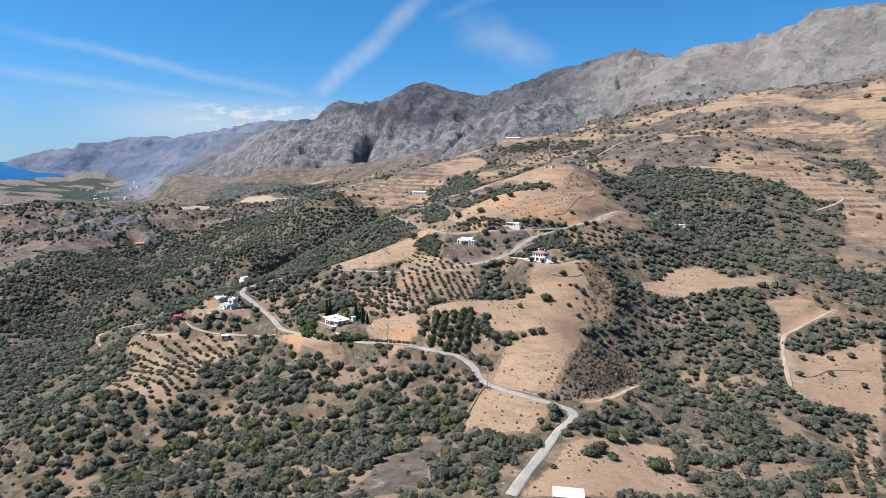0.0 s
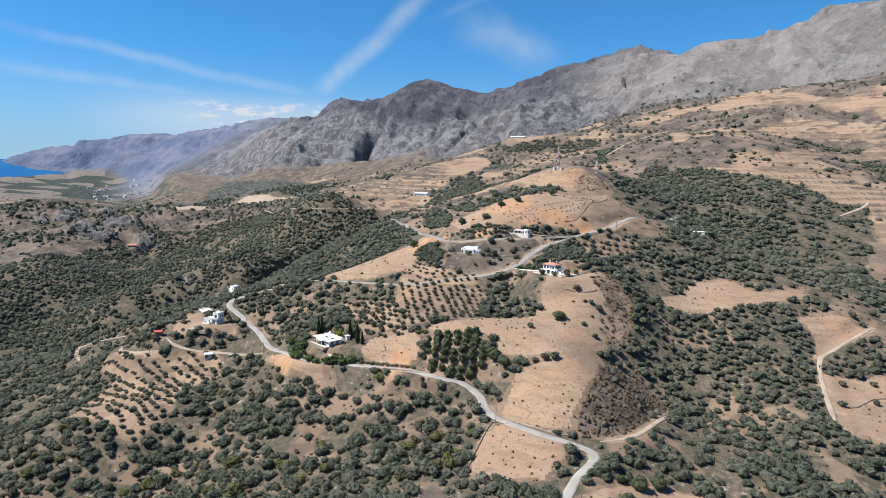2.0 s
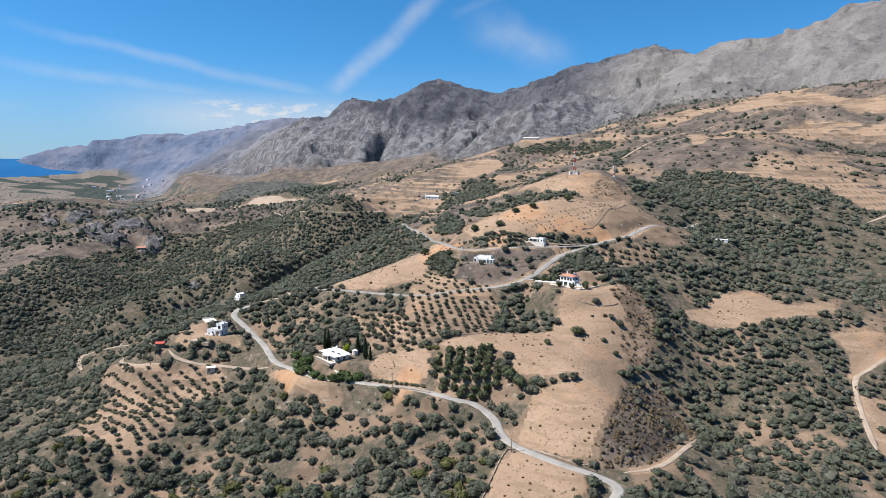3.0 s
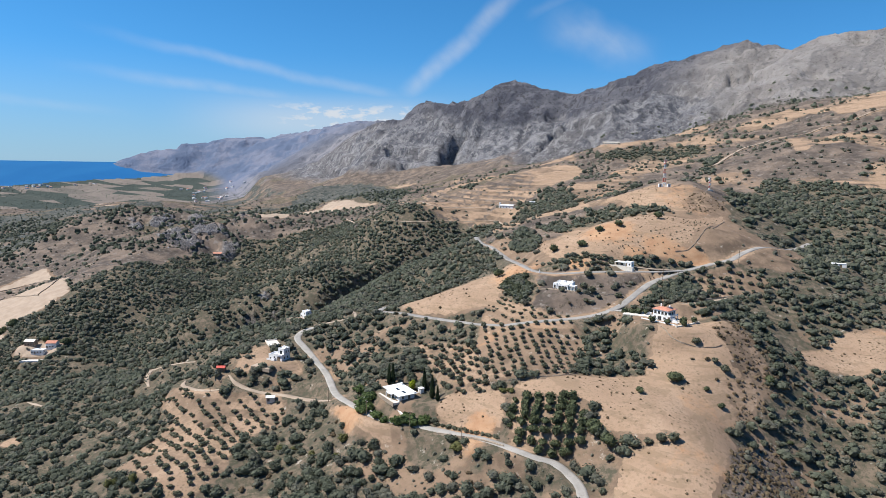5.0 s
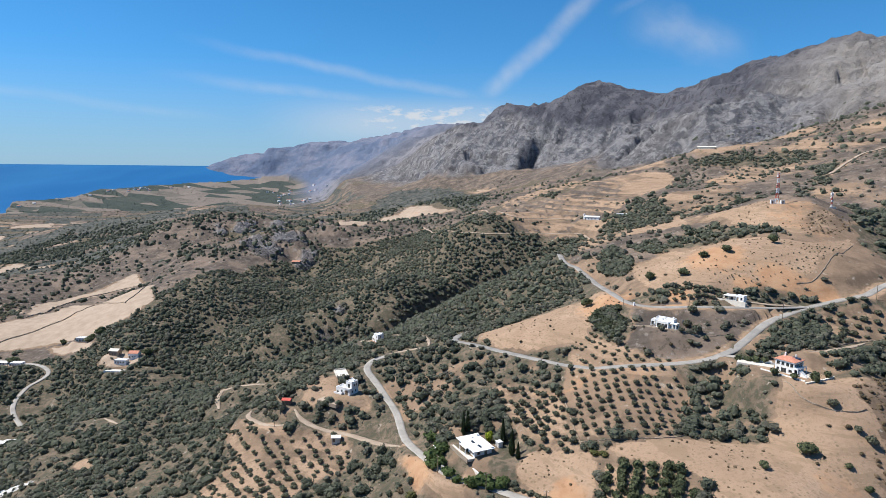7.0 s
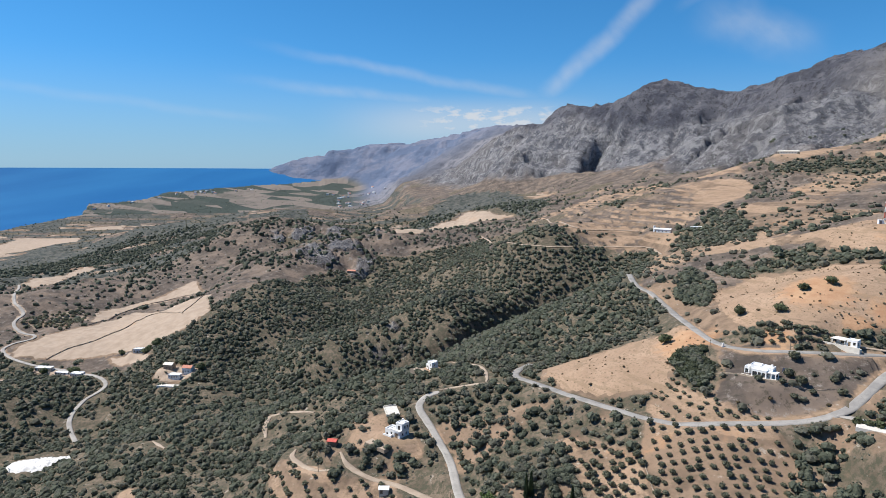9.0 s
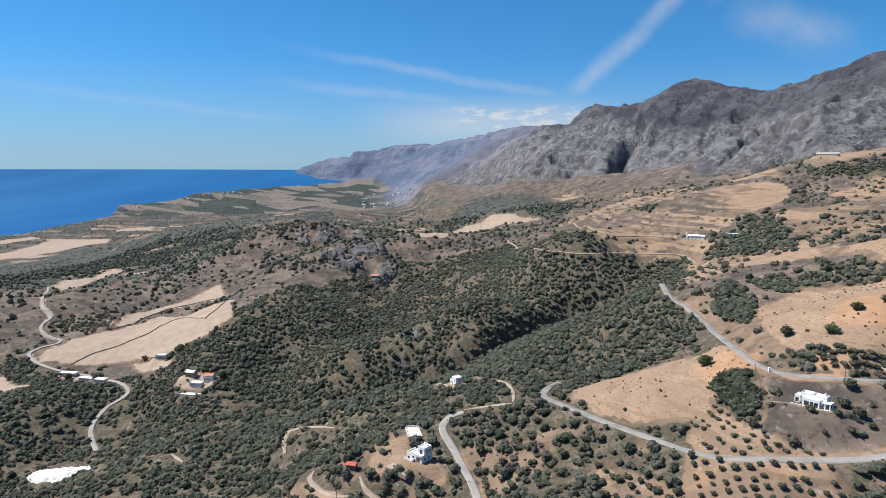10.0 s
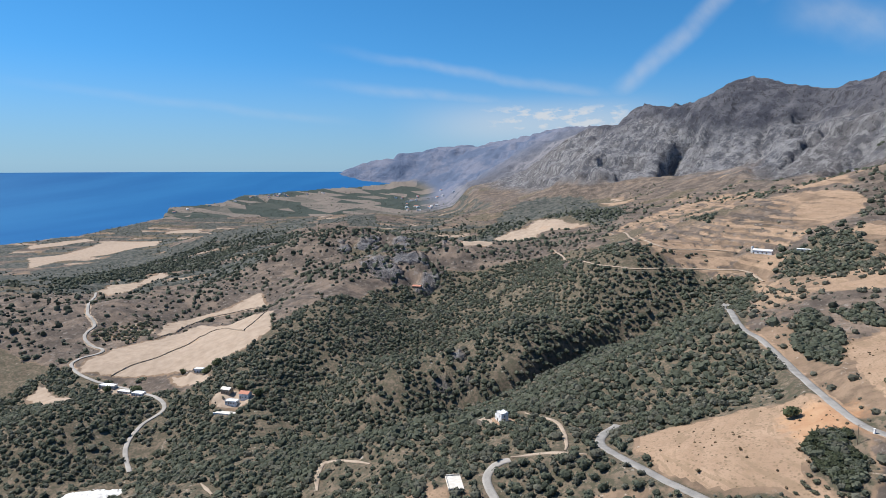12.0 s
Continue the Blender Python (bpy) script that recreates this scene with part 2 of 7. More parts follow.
    crag = s.calc("MULTIPLY", s.calc("MULTIPLY", s.noise(30, 9, 0.78), s.attr("rock")), 105.0)
    s.bump(s.calc("ADD", rough_relief, crag), 0.5, 0.8)
    return s.done(color)


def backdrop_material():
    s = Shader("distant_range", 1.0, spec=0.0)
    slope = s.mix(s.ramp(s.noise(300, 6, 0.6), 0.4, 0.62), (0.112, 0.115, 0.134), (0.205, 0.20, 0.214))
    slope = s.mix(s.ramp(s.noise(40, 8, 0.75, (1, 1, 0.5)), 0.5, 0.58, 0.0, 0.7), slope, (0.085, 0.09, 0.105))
    # haze painted as colour: the slopes turn bluer with distance
    haze_tint = s.mix(s.ramp(s.noise(200, 7, 0.7), 0.42, 0.6), (0.100, 0.128, 0.190), (0.160, 0.175, 0.228))
    slope = s.mix(s.attr("far"), slope, haze_tint)
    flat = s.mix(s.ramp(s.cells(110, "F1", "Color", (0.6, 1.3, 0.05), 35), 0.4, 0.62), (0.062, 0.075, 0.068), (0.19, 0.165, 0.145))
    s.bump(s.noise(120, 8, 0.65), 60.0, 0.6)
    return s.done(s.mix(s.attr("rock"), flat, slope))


def sea_material():
    s = Shader("sea_water", 0.6, spec=0.05)
    c = s.mix(s.ramp(s.noise(420, 4, 0.5, (1, 0.25, 1), 30), 0.35, 0.68), (0.012, 0.098, 0.255), (0.020, 0.128, 0.295))
    s.bump(s.noise(9, 4), 0.5, 0.35)
    return s.done(c)


def let_through(s, color, share=0.5):
    """Thin leaves: part of the light passes."""
    thin = s.nt.nodes.new("ShaderNodeBsdfTranslucent")
    s.put(thin.inputs["Color"], color)
    mix = s.nt.nodes.new("ShaderNodeMixShader")
    mix.inputs[0].default_value = share
    out = s.nt.nodes["Material Output"]
    s.nt.links.new(s.bsdf.outputs[0], mix.inputs[1])
    s.nt.links.new(thin.outputs[0], mix.inputs[2])
    s.nt.links.new(mix.outputs[0], out.inputs["Surface"])
    return s.done(color)


def leaf_material(name, dark, light, fruit=None):
    s = Shader(name, 0.75, spec=0.2)
    n = s.attr("tint")
    isle = s.nt.nodes.new("ShaderNodeNewGeometry").outputs["Random Per Island"]
    c = s.mix(n, dark, light)
    c = s.mix(s.ramp(isle, 0.1, 1.0, 0.0, 0.75), c, tuple(min(1, v * 1.5) for v in light))
    c = s.mix(s.ramp(s.noise(0.9, 4, 0.75), 0.50, 0.62, 0.0, 0.5), c, tuple(v * 0.7 for v in dark))
    s.bump(s.noise(0.8, 4, 0.75), 0.4, 0.6)
    return let_through(s, c)


def tree_leaf_material(name, dark, light):
    """For single trees: each varies by its own random number."""
    s = Shader(name, 0.75, spec=0.2)
    isle = s.nt.nodes.new("ShaderNodeNewGeometry").outputs["Random Per Island"]
    c = s.mix(s.random(), dark, light)
    c = s.mix(s.ramp(isle, 0.1, 1.0, 0.0, 0.75), c, tuple(min(1, v * 1.7) for v in light))
    c = s.mix(s.ramp(s.noise(0.6, 4, 0.75), 0.50, 0.62, 0.0, 0.5), c, tuple(v * 0.7 for v in dark))
    s.bump(s.noise(0.6, 4, 0.75), 0.4, 0.9)
    return let_through(s, c)


def plain_material(name, a, b, rough=0.8, size=1.2, metal=0.0, spec=0.3, relief=0.01):
    s = Shader(name, rough, metal, spec)
    c = s.mix(s.ramp(s.noise(size, 5, 0.6), 0.35, 0.68), a, b)
    c = s.mix(s.ramp(s.noise(size * 0.2, 4, 0.7), 0.55, 0.75, 0.0, 0.35), c, tuple(v * 0.7 for v in a))
    s.bump(s.noise(size * 0.1, 3, 0.6), relief, 0.6)
    return s.done(c)


def road_material(name, a, b, wheel=0.2):
    s = Shader(name, 0.88, spec=0.2)
    c = s.mix(s.ramp(s.noise(7, 5, 0.6), 0.35, 0.65), a, b)
    c = s.mix(s.ramp(s.noise(1.1, 5, 0.7), 0.52, 0.72, 0.0, 0.4), c, tuple(v * 0.72 for v in a))
    c = s.mix(s.ramp(s.cells(6, "DISTANCE_TO_EDGE"), 0.012, 0.0, 0.0, 0.35), c, tuple(v * 0.5 for v in a))
    s.bump(s.noise(0.3, 3, 0.7), 0.02, 0.5)
    return s.done(c)


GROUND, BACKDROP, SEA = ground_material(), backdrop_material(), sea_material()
OAK = leaf_material("oak_leaves", (0.084, 0.097, 0.070), (0.133, 0.145, 0.105))
SCRUB = leaf_material("scrub_leaves", (0.103, 0.108, 0.084), (0.165, 0.164, 0.127))
OLIVE = tree_leaf_material("olive_leaves", (0.092, 0.099, 0.069), (0.152, 0.155, 0.108))
CAROB = tree_leaf_material("carob_leaves", (0.067, 0.081, 0.046), (0.110, 0.127, 0.069))
LIME = tree_leaf_material("lime_green_leaves", (0.22, 0.27, 0.025), (0.30, 0.34, 0.04))
GARDEN = tree_leaf_material("garden_leaves", (0.062, 0.094, 0.034), (0.098, 0.134, 0.052))
CYPRESS = tree_leaf_material("cypress_leaves", (0.025, 0.040, 0.020), (0.04, 0.058, 0.028))
DRY = tree_leaf_material("dry_thorn_leaves", (0.10, 0.080, 0.05), (0.15, 0.12, 0.075))
CLUMP = leaf_material("carob_clump_leaves", (0.052, 0.064, 0.038), (0.084, 0.096, 0.058))
YELLOW = leaf_material("yellowing_leaves", (0.105, 0.110, 0.042), (0.150, 0.152, 0.062))
TUFT = leaf_material("dry_grass_tufts", (0.115, 0.088, 0.055), (0.18, 0.137, 0.088))
BARK = plain_material("bark", (0.10, 0.08, 0.06), (0.19, 0.155, 0.12), 0.95, 0.5, relief=0.03)
CONCRETE = road_material("pale_concrete_road", (0.27, 0.254, 0.232), (0.345, 0.323, 0.294))
ASPHALT = road_material("worn_asphalt", (0.21, 0.2, 0.188), (0.285, 0.27, 0.25))
DIRT = road_material("packed_earth", (0.30, 0.236, 0.18), (0.38, 0.305, 0.236))
WHITE = plain_material("white_render", (0.74, 0.74, 0.73), (0.82, 0.82, 0.80), 0.85, 2.0)
CREAM = plain_material("cream_render", (0.62, 0.57, 0.49), (0.72, 0.67, 0.58), 0.85, 2.0)
ROOF_WHITE = plain_material("white_roof_slab", (0.68, 0.68, 0.67), (0.80, 0.80, 0.79), 0.8, 1.6)
TILE = plain_material("red_roof_tile", (0.42, 0.175, 0.115), (0.54, 0.25, 0.17), 0.8, 0.8)
STONE = plain_material("rubble_stone", (0.25, 0.20, 0.15), (0.38, 0.31, 0.24), 0.95, 0.7, relief=0.06)
PAVING = plain_material("pale_paving", (0.52, 0.49, 0.44), (0.64, 0.60, 0.54), 0.85, 1.5)
STEEL = plain_material("galvanised_steel", (0.60, 0.60, 0.60), (0.72, 0.72, 0.71), 0.55, 0.6, metal=0.1)
RED_PAINT = plain_material("red_painted_steel", (0.42, 0.06, 0.045), (0.55, 0.10, 0.07), 0.55, 0.6)
TIMBER = plain_material("weathered_timber", (0.16, 0.12, 0.085), (0.27, 0.21, 0.15), 0.9, 0.4)
PANEL = plain_material("solar_panel", (0.02, 0.028, 0.05), (0.035, 0.045, 0.075), 0.2, 0.5, spec=0.6)
CRUSHED = plain_material("crushed_white_stone", (0.55, 0.54, 0.52), (0.74, 0.73, 0.70), 0.95, 2.2, relief=0.15)


def glass_material():
    s = Shader("window_glass", 0.06, spec=0.6)
    return s.done(s.mix(s.noise(0.8, 2), (0.02, 0.026, 0.032), (0.045, 0.052, 0.06)))


GLASS = glass_material()

# Spot heights of the land, in metres: (east, north, height)
RELIEF = {}
RELIEF["skyline"] = [
    (1011, 1683, 491), (907, 1738, 473), (868, 1768, 454), (813, 1814, 424), (776, 1851, 439), (659, 1947, 424), (615, 2064, 424), (589, 2227, 463),
    (467, 2305, 447), (362, 2374, 431), (260, 2437, 402), (171, 2494, 374), (121, 2547, 361), (-146, 2596, 403), (-56, 2599, 392), (57, 2599, 365),
    (-247, 2609, 362), (-324, 2681, 315), (-469, 2711, 338), (-376, 2725, 326), (-559, 2746, 326), (-719, 3121, 298), (-1114, 3690, 314), (-2806, 3795, 39),
    (-2655, 3887, 121), (-1472, 3940, 285), (-2358, 3989, 157), (-1714, 4007, 243), (-2228, 4016, 178), (-1958, 4062, 220),
]
RELIEF["shore"] = [
    (-3545, 525, -193), (-3007, 994, -221), (-2536, 1345, -195), (-2556, 1465, -192), (-2790, 1489, -201), (-2812, 1621, -196), (-2545, 1666, -188), (-3118, 1700, -193),
    (-2550, 1834, -182), (-2800, 1842, -188), (-2805, 2028, -179), (-2605, 2047, -170), (-3897, 2150, -61), (-2662, 2248, -155), (-2865, 2261, -159), (-3231, 2424, -132),
    (-2826, 2424, -128), (-2928, 2483, -136), (-3108, 2677, -97), (-2768, 2713, -107), (-2816, 2931, -77), (-2701, 3142, -62), (-3265, 3281, -18), (-2492, 3429, -44),
    (-3149, 3523, -3), (-2304, 3733, -13),
]
RELIEF["house_ridge"] = [
    (-97, 341, -39.8), (36, 342, -10.2), (68, 342, -16.6), (-17, 344, -15.3), (55, 351, -10.0), (-68, 352, -22.8), (65, 366, 0.2), (-41, 377, -14.0),
    (20, 386, -7.3), (-4, 392, -1.9), (55, 395, 9.4), (8, 406, 1.3), (-34, 410, -3.9), (-100, 432, -16.4), (7, 437, 14.4), (-60, 442, -0.1),
    (-26, 455, 9.8), (30, 464, 27.9), (-88, 476, -8.6), (-24, 495, 14.7), (51, 531, 46.1), (-110, 534, -20.1), (31, 569, 31.8), (-10, 591, 25.2),
]
RELIEF["west_spur"] = [
    (-150, 100, -78.8), (-300, 130, -99.3), (-180, 230, -77.8), (-260, 260, -89.8), (-134, 291, -65.0), (-147, 311, -53.3), (-211, 341, -65.0), (-219, 360, -65.9),
    (-244, 362, -71.3), (-158, 364, -48.7), (-197, 373, -52.1), (-179, 393, -36.3), (-208, 400, -48.7), (-120, 410, -29.2), (-152, 413, -30.3), (-143, 453, -21.9),
    (-275, 464, -77.3), (-206, 481, -48.3), (-254, 494, -60.1), (-179, 524, -35.8),
]
RELIEF["north_hills"] = [
    (-151, 602, -25), (344, 609, 30), (257, 629, 46), (64, 645, 61), (-100, 655, -4), (-293, 662, -74), (225, 664, 50), (-75, 683, 7),
    (-9, 692, 33), (-208, 726, -42), (-293, 727, -49), (-250, 741, -31), (-230, 796, -36), (-160, 797, -17), (-97, 816, -7), (-190, 821, 0),
    (-51, 821, 14), (356, 847, 110), (262, 857, 100), (-226, 876, 8), (519, 877, 109), (-52, 881, 28), (11, 913, 57), (-162, 936, 29),
    (-44, 975, 53), (-104, 994, 47), (67, 1072, 79), (101, 1177, 114),
]
RELIEF["far_hills"] = [
    (-1063, 849, -111), (-982, 1000, -109), (-724, 1053, -64), (-812, 1161, -16), (-712, 1176, -28), (-513, 1369, -51), (816, 1431, 267), (-550, 1645, -12),
    (-921, 1646, -29), (463, 1650, 275), (603, 1661, 306), (147, 1752, 215), (50, 1797, 184), (-751, 2040, 0), (82, 2045, 181), (-866, 2052, -26),
    (-593, 2171, -20), (-359, 2314, 98), (-769, 2640, 82), (-696, 2804, 181), (-807, 2900, 138),
]
RELIEF["west_valley"] = [
    (-550, 250, -139.7), (-350, 330, -104.8), (-450, 380, -124.9), (-600, 420, -140), (-355, 452, -91.2), (-387, 487, -99), (-588, 487, -107), (-750, 500, -145),
    (-507, 503, -126), (-483, 556, -113), (-339, 592, -105), (-647, 592, -118), (-704, 592, -118), (-590, 595, -117), (-467, 599, -94), (-416, 600, -103),
    (-363, 665, -72), (-627, 688, -97), (-379, 709, -84), (-879, 720, -104), (-633, 806, -83), (-891, 830, -100), (-697, 843, -103),
    (-689, 908, -73), (-488, 956, -61), (-589, 984, -31), (-522, 997, -31), (-177, 642, -44), (-160, 590, -32), (-435, 726, -79), (-406, 629, -105),
]
RELIEF["lower_ridge"] = [
    (0, -60, -28.1), (0, -20, -52.0), (-60, 60, -65.7), (60, 60, -57.9), (0, 130, -54.2), (-80, 170, -65.5), (54, 230, -40.5), (22, 237, -41.7),
    (-11, 248, -45.5), (50, 255, -37.4), (-72, 262, -56.4), (16, 275, -34.9), (-23, 279, -42.3), (-51, 285, -47.9), (-96, 292, -54.9), (12, 301, -29.3),
    (-28, 308, -33.0), (43, 311, -14.7), (4, 317, -20.4), (-108, 326, -49.8), (-50, 327, -31.5), (-77, 329, -35.8),
]
RELIEF["east_slope"] = [
    (150, 60, -58.6), (90, 150, -55.4), (330, 150, -49.6), (170, 230, -49.8), (81, 234, -45.6), (220, 260, -45.9), (149, 292, -37.5), (300, 300, -44.9),
    (93, 302, -40.2), (148, 333, -34.2), (178, 338, -33.1), (96, 339, -33.9), (166, 363, -23.9), (94, 366, -10.1), (210, 366, -26.0), (102, 394, -1.0),
    (221, 417, -7.3), (400, 420, -19.9), (180, 431, 0.3), (84, 433, 12.0), (79, 454, 17.0), (107, 500, 39.4), (178, 510, 18.2), (322, 527, 0),
    (97, 541, 45.0), (288, 553, 10), (500, 560, 20), (190, 567, 26.4), (148, 569, 40.9), (88, 594, 63.3),
]
RELIEF["mountain_face"] = [
    (648, 910, 188), (801, 924, 213), (588, 1059, 205), (503, 1153, 201), (423, 1339, 199), (1291, 1492, 480), (365, 1560, 212), (1139, 1604, 493),
    (246, 1633, 182), (178, 1641, 168), (38, 1650, 131), (311, 2078, 300), (-117, 2147, 124), (143, 2196, 274), (-351, 2203, 63), (-239, 2238, 101),
    (-528, 2292, 42), (-459, 2357, 80), (-394, 2470, 195), (-139, 2496, 312), (-1075, 3020, 51), (-1063, 3235, 170), (-1522, 3273, 19), (-1607, 3672, 106),
]
RELIEF["behind_the_skyline"] = [
    (1173, 1969, 436), (1052, 2032, 415), (943, 2121, 356), (764, 2274, 352), (684, 2599, 383), (462, 2739, 325), (301, 2843, 301), (140, 2971, 252),
    (-65, 3031, 282), (-287, 3042, 250), (-437, 3177, 198), (-3098, 4200, -125), (-1292, 4296, 213), (-2937, 4312, -36), (-2523, 4561, 31), (-2041, 4791, 113),
]
RELIEF["coastal_plain"] = [
    (-1074, 632, -101), (-1814, 958, -146), (-1665, 1008, -141), (-1272, 1028, -112), (-1491, 1078, -124), (-1802, 1162, -160), (-1353, 1234, -122), (-1718, 1429, -123),
    (-1451, 1554, -70), (-1483, 1787, -36), (-1213, 1854, -12), (-1839, 1877, -74), (-1314, 2485, 20), (-1816, 2535, -29),
]

# ---- the plan: outlines on the ground, in metres ----
FIELDS = {
    "lower_field": [(2, 248), (11, 273), (18, 275), (39, 263), (41, 254), (32, 240), (16, 244)],
    "farmyard_field": [(23, 187), (41, 230), (47, 238), (67, 247), (89, 245), (86, 228), (85, 204), (79, 200), (36, 186)],
    "knoll_field": [(17, 277), (19, 290), (26, 305), (36, 307), (68, 331), (71, 325), (52, 284), (45, 267), (39, 267)],
    "villa_slope": [(49, 390), (91, 390), (94, 370), (88, 356), (72, 334), (45, 312), (25, 311), (18, 317), (17, 328), (-5, 337), (-17, 344), (-16, 349), (23, 359), (41, 359), (45, 373)],
    "ridge_field": [(-95, 475), (-82, 488), (-54, 496), (-24, 495), (-14, 468), (-10, 459), (-25, 459), (-29, 436), (-26, 426), (-45, 426), (-59, 430), (-75, 437), (-93, 459)],
    "terrace_plot": [(-50, 344), (-46, 350), (-21, 346), (-18, 323), (-32, 327), (-50, 338)],
    "east_glade": [(118, 400), (146, 422), (165, 431), (183, 418), (225, 432), (209, 411), (172, 400), (141, 392), (119, 391)],
    "east_clearing": [(194, 393), (222, 400), (235, 390), (217, 376), (192, 360), (184, 353), (196, 376)],
    "east_field": [(182, 342), (201, 341), (250, 361), (197, 278), (180, 279), (169, 283), (159, 287), (175, 323)],
    "orchard_gap": [(-104, 360), (-86, 350), (-65, 333), (-66, 322), (-88, 335)],
    "upper_field": [(-7, 569), (18, 590), (55, 566), (90, 543), (128, 569), (120, 551), (85, 489), (71, 478), (40, 468), (15, 467), (3, 471), (-10, 511)],
    "mast_field": [(34, 647), (73, 622), (102, 607), (117, 602), (127, 579), (119, 564), (89, 557), (58, 590)],
    "top_field": [(38, 1649), (135, 1632), (215, 1608), (192, 1218), (114, 1154), (79, 1600)],
    "valley_plot": [(-634, 1367), (-600, 1451), (-541, 1438), (-435, 1100), (-478, 1074)],
    "valley_field": [(-602, 1486), (-549, 1598), (-460, 1619), (-375, 1494), (-487, 1497), (-479, 1405), (-541, 1438)],
    "west_field": [(-721, 601), (-740, 620), (-739, 663), (-731, 711), (-752, 801), (-621, 777), (-585, 766), (-533, 710), (-532, 667), (-566, 643), (-606, 633), (-665, 606)],
    "west_upper_field": [(-737, 713), (-789, 771), (-790, 825), (-754, 892), (-740, 908), (-677, 860), (-722, 859), (-773, 830), (-758, 777)],
    "west_low_field": [(-735, 548), (-729, 562), (-743, 577), (-689, 556), (-618, 546), (-637, 520)],
    "west_yard_field": [(-608, 629), (-580, 633), (-532, 624), (-532, 612), (-570, 606)],
    "scarp_field": [(-1161, 916), (-1212, 976), (-1197, 1026), (-1349, 1214), (-1212, 1117), (-1167, 1023), (-1040, 857)],
    "coast_field": [(-2192, 1362), (-2164, 1453), (-2319, 1741), (-2131, 1829), (-1882, 1609), (-1953, 1588), (-1980, 1486), (-2029, 1371), (-1963, 1234)],
    "coast_strip": [(-2450, 1508), (-2436, 1718), (-2367, 1706), (-2359, 1573), (-2367, 1461)],
    "shore_plot": [(-2332, 2004), (-2279, 2164), (-2196, 2060), (-2265, 1950)],
    "cape_field": [(-2601, 2583), (-2573, 2734), (-2459, 2917), (-2157, 3191), (-2161, 3087), (-2378, 2869), (-2382, 2741), (-2531, 2572)],
    "bay_field": [(-2557, 3078), (-2359, 3248), (-2161, 3312), (-2447, 3046)],
    "smooth_slope": [(-61, 1176), (-25, 1172), (44, 1099), (52, 1052), (34, 964), (0, 911), (-24, 953), (-24, 1078)],
    "brow_slope": [(-22, 1553), (44, 1192), (46, 1132), (-18, 1179)],
    "round_plot": [(31, 899), (44, 915), (58, 871), (54, 826), (23, 833)],
    "north_strip": [(-38, 682), (21, 680), (44, 655), (40, 623), (22, 638), (-8, 647)],
    "pale_hollow": [(-559, 1649), (-449, 1591), (-404, 1501), (-497, 1492)],
    "pale_hollow_far": [(-573, 2207), (-455, 2163), (-333, 1713), (-410, 1695)],
    "pale_patch": [(315, 1019), (342, 1016), (292, 857), (272, 852)],
    "saddle_field": [(366, 789), (458, 873), (463, 841), (404, 770), (357, 753)],
    "long_slope": [(254, 763), (314, 742), (351, 726), (398, 722), (429, 691), (431, 659), (396, 604), (380, 638), (357, 641), (351, 690), (305, 720)],
    "top_slope": [(420, 1138), (479, 1144), (533, 1061), (573, 978), (592, 920), (586, 910), (529, 970), (500, 1029), (458, 1071), (407, 1077)],
    "slope_scar": [(-324, 393), (-322, 402), (-312, 401), (-300, 386)],
}
HEATH = {
    "bungalow_yard": [(-13, 467), (-5, 455), (14, 445), (42, 447), (37, 421), (22, 417), (11, 418), (-6, 415), (-10, 435), (-9, 452)],
    "west_heath": [(-1093, 719), (-1186, 922), (-1218, 1125), (-963, 1139), (-756, 1222), (-643, 1372), (-427, 1103), (-448, 1023), (-477, 971), (-519, 917), (-530, 852), (-612, 814), (-735, 913), (-796, 783), (-797, 682), (-819, 596)],
    "hill_scrub": [(-40, 750), (25, 704), (10, 574), (-9, 537), (-21, 578), (-34, 611)],
    "terrace_scrub": [(-257, 902), (-74, 845), (-28, 801), (-80, 933), (-308, 1449), (-314, 1120)],
    "track_bank": [(-42, 202), (-33, 217), (-18, 242), (-9, 249), (-2, 238), (-11, 191)],
    "villa_bank": [(-10, 465), (35, 450), (50, 456), (72, 463), (50, 436), (35, 418), (8, 409), (-20, 414), (-6, 438)],
}
# slopes cut into low terraces
TERRACES = {
    "terraces": [(-268, 1159), (-295, 1414), (-237, 1516), (-150, 1509), (-70, 1220), (-22, 1088), (-23, 953), (-5, 917), (-31, 877), (-51, 894), (-108, 903), (-161, 892)],
    "terraces_low": [(-257, 910), (-190, 855), (-126, 866), (-72, 874), (-69, 835), (-147, 822), (-244, 870)],
    "upper_terraces": [(389, 943), (476, 994), (534, 933), (566, 875), (553, 853), (463, 914)],
    "saddle_field": [(366, 789), (458, 873), (463, 841), (404, 770), (357, 753)],
    "long_slope": [(254, 763), (314, 742), (351, 726), (398, 722), (429, 691), (431, 659), (396, 604), (380, 638), (357, 641), (351, 690), (305, 720)],
}
SCRAPES = {
    "knoll_scrub": [(71, 325), (88, 340), (100, 317), (75, 274), (53, 265), (46, 266), (52, 284)],
}
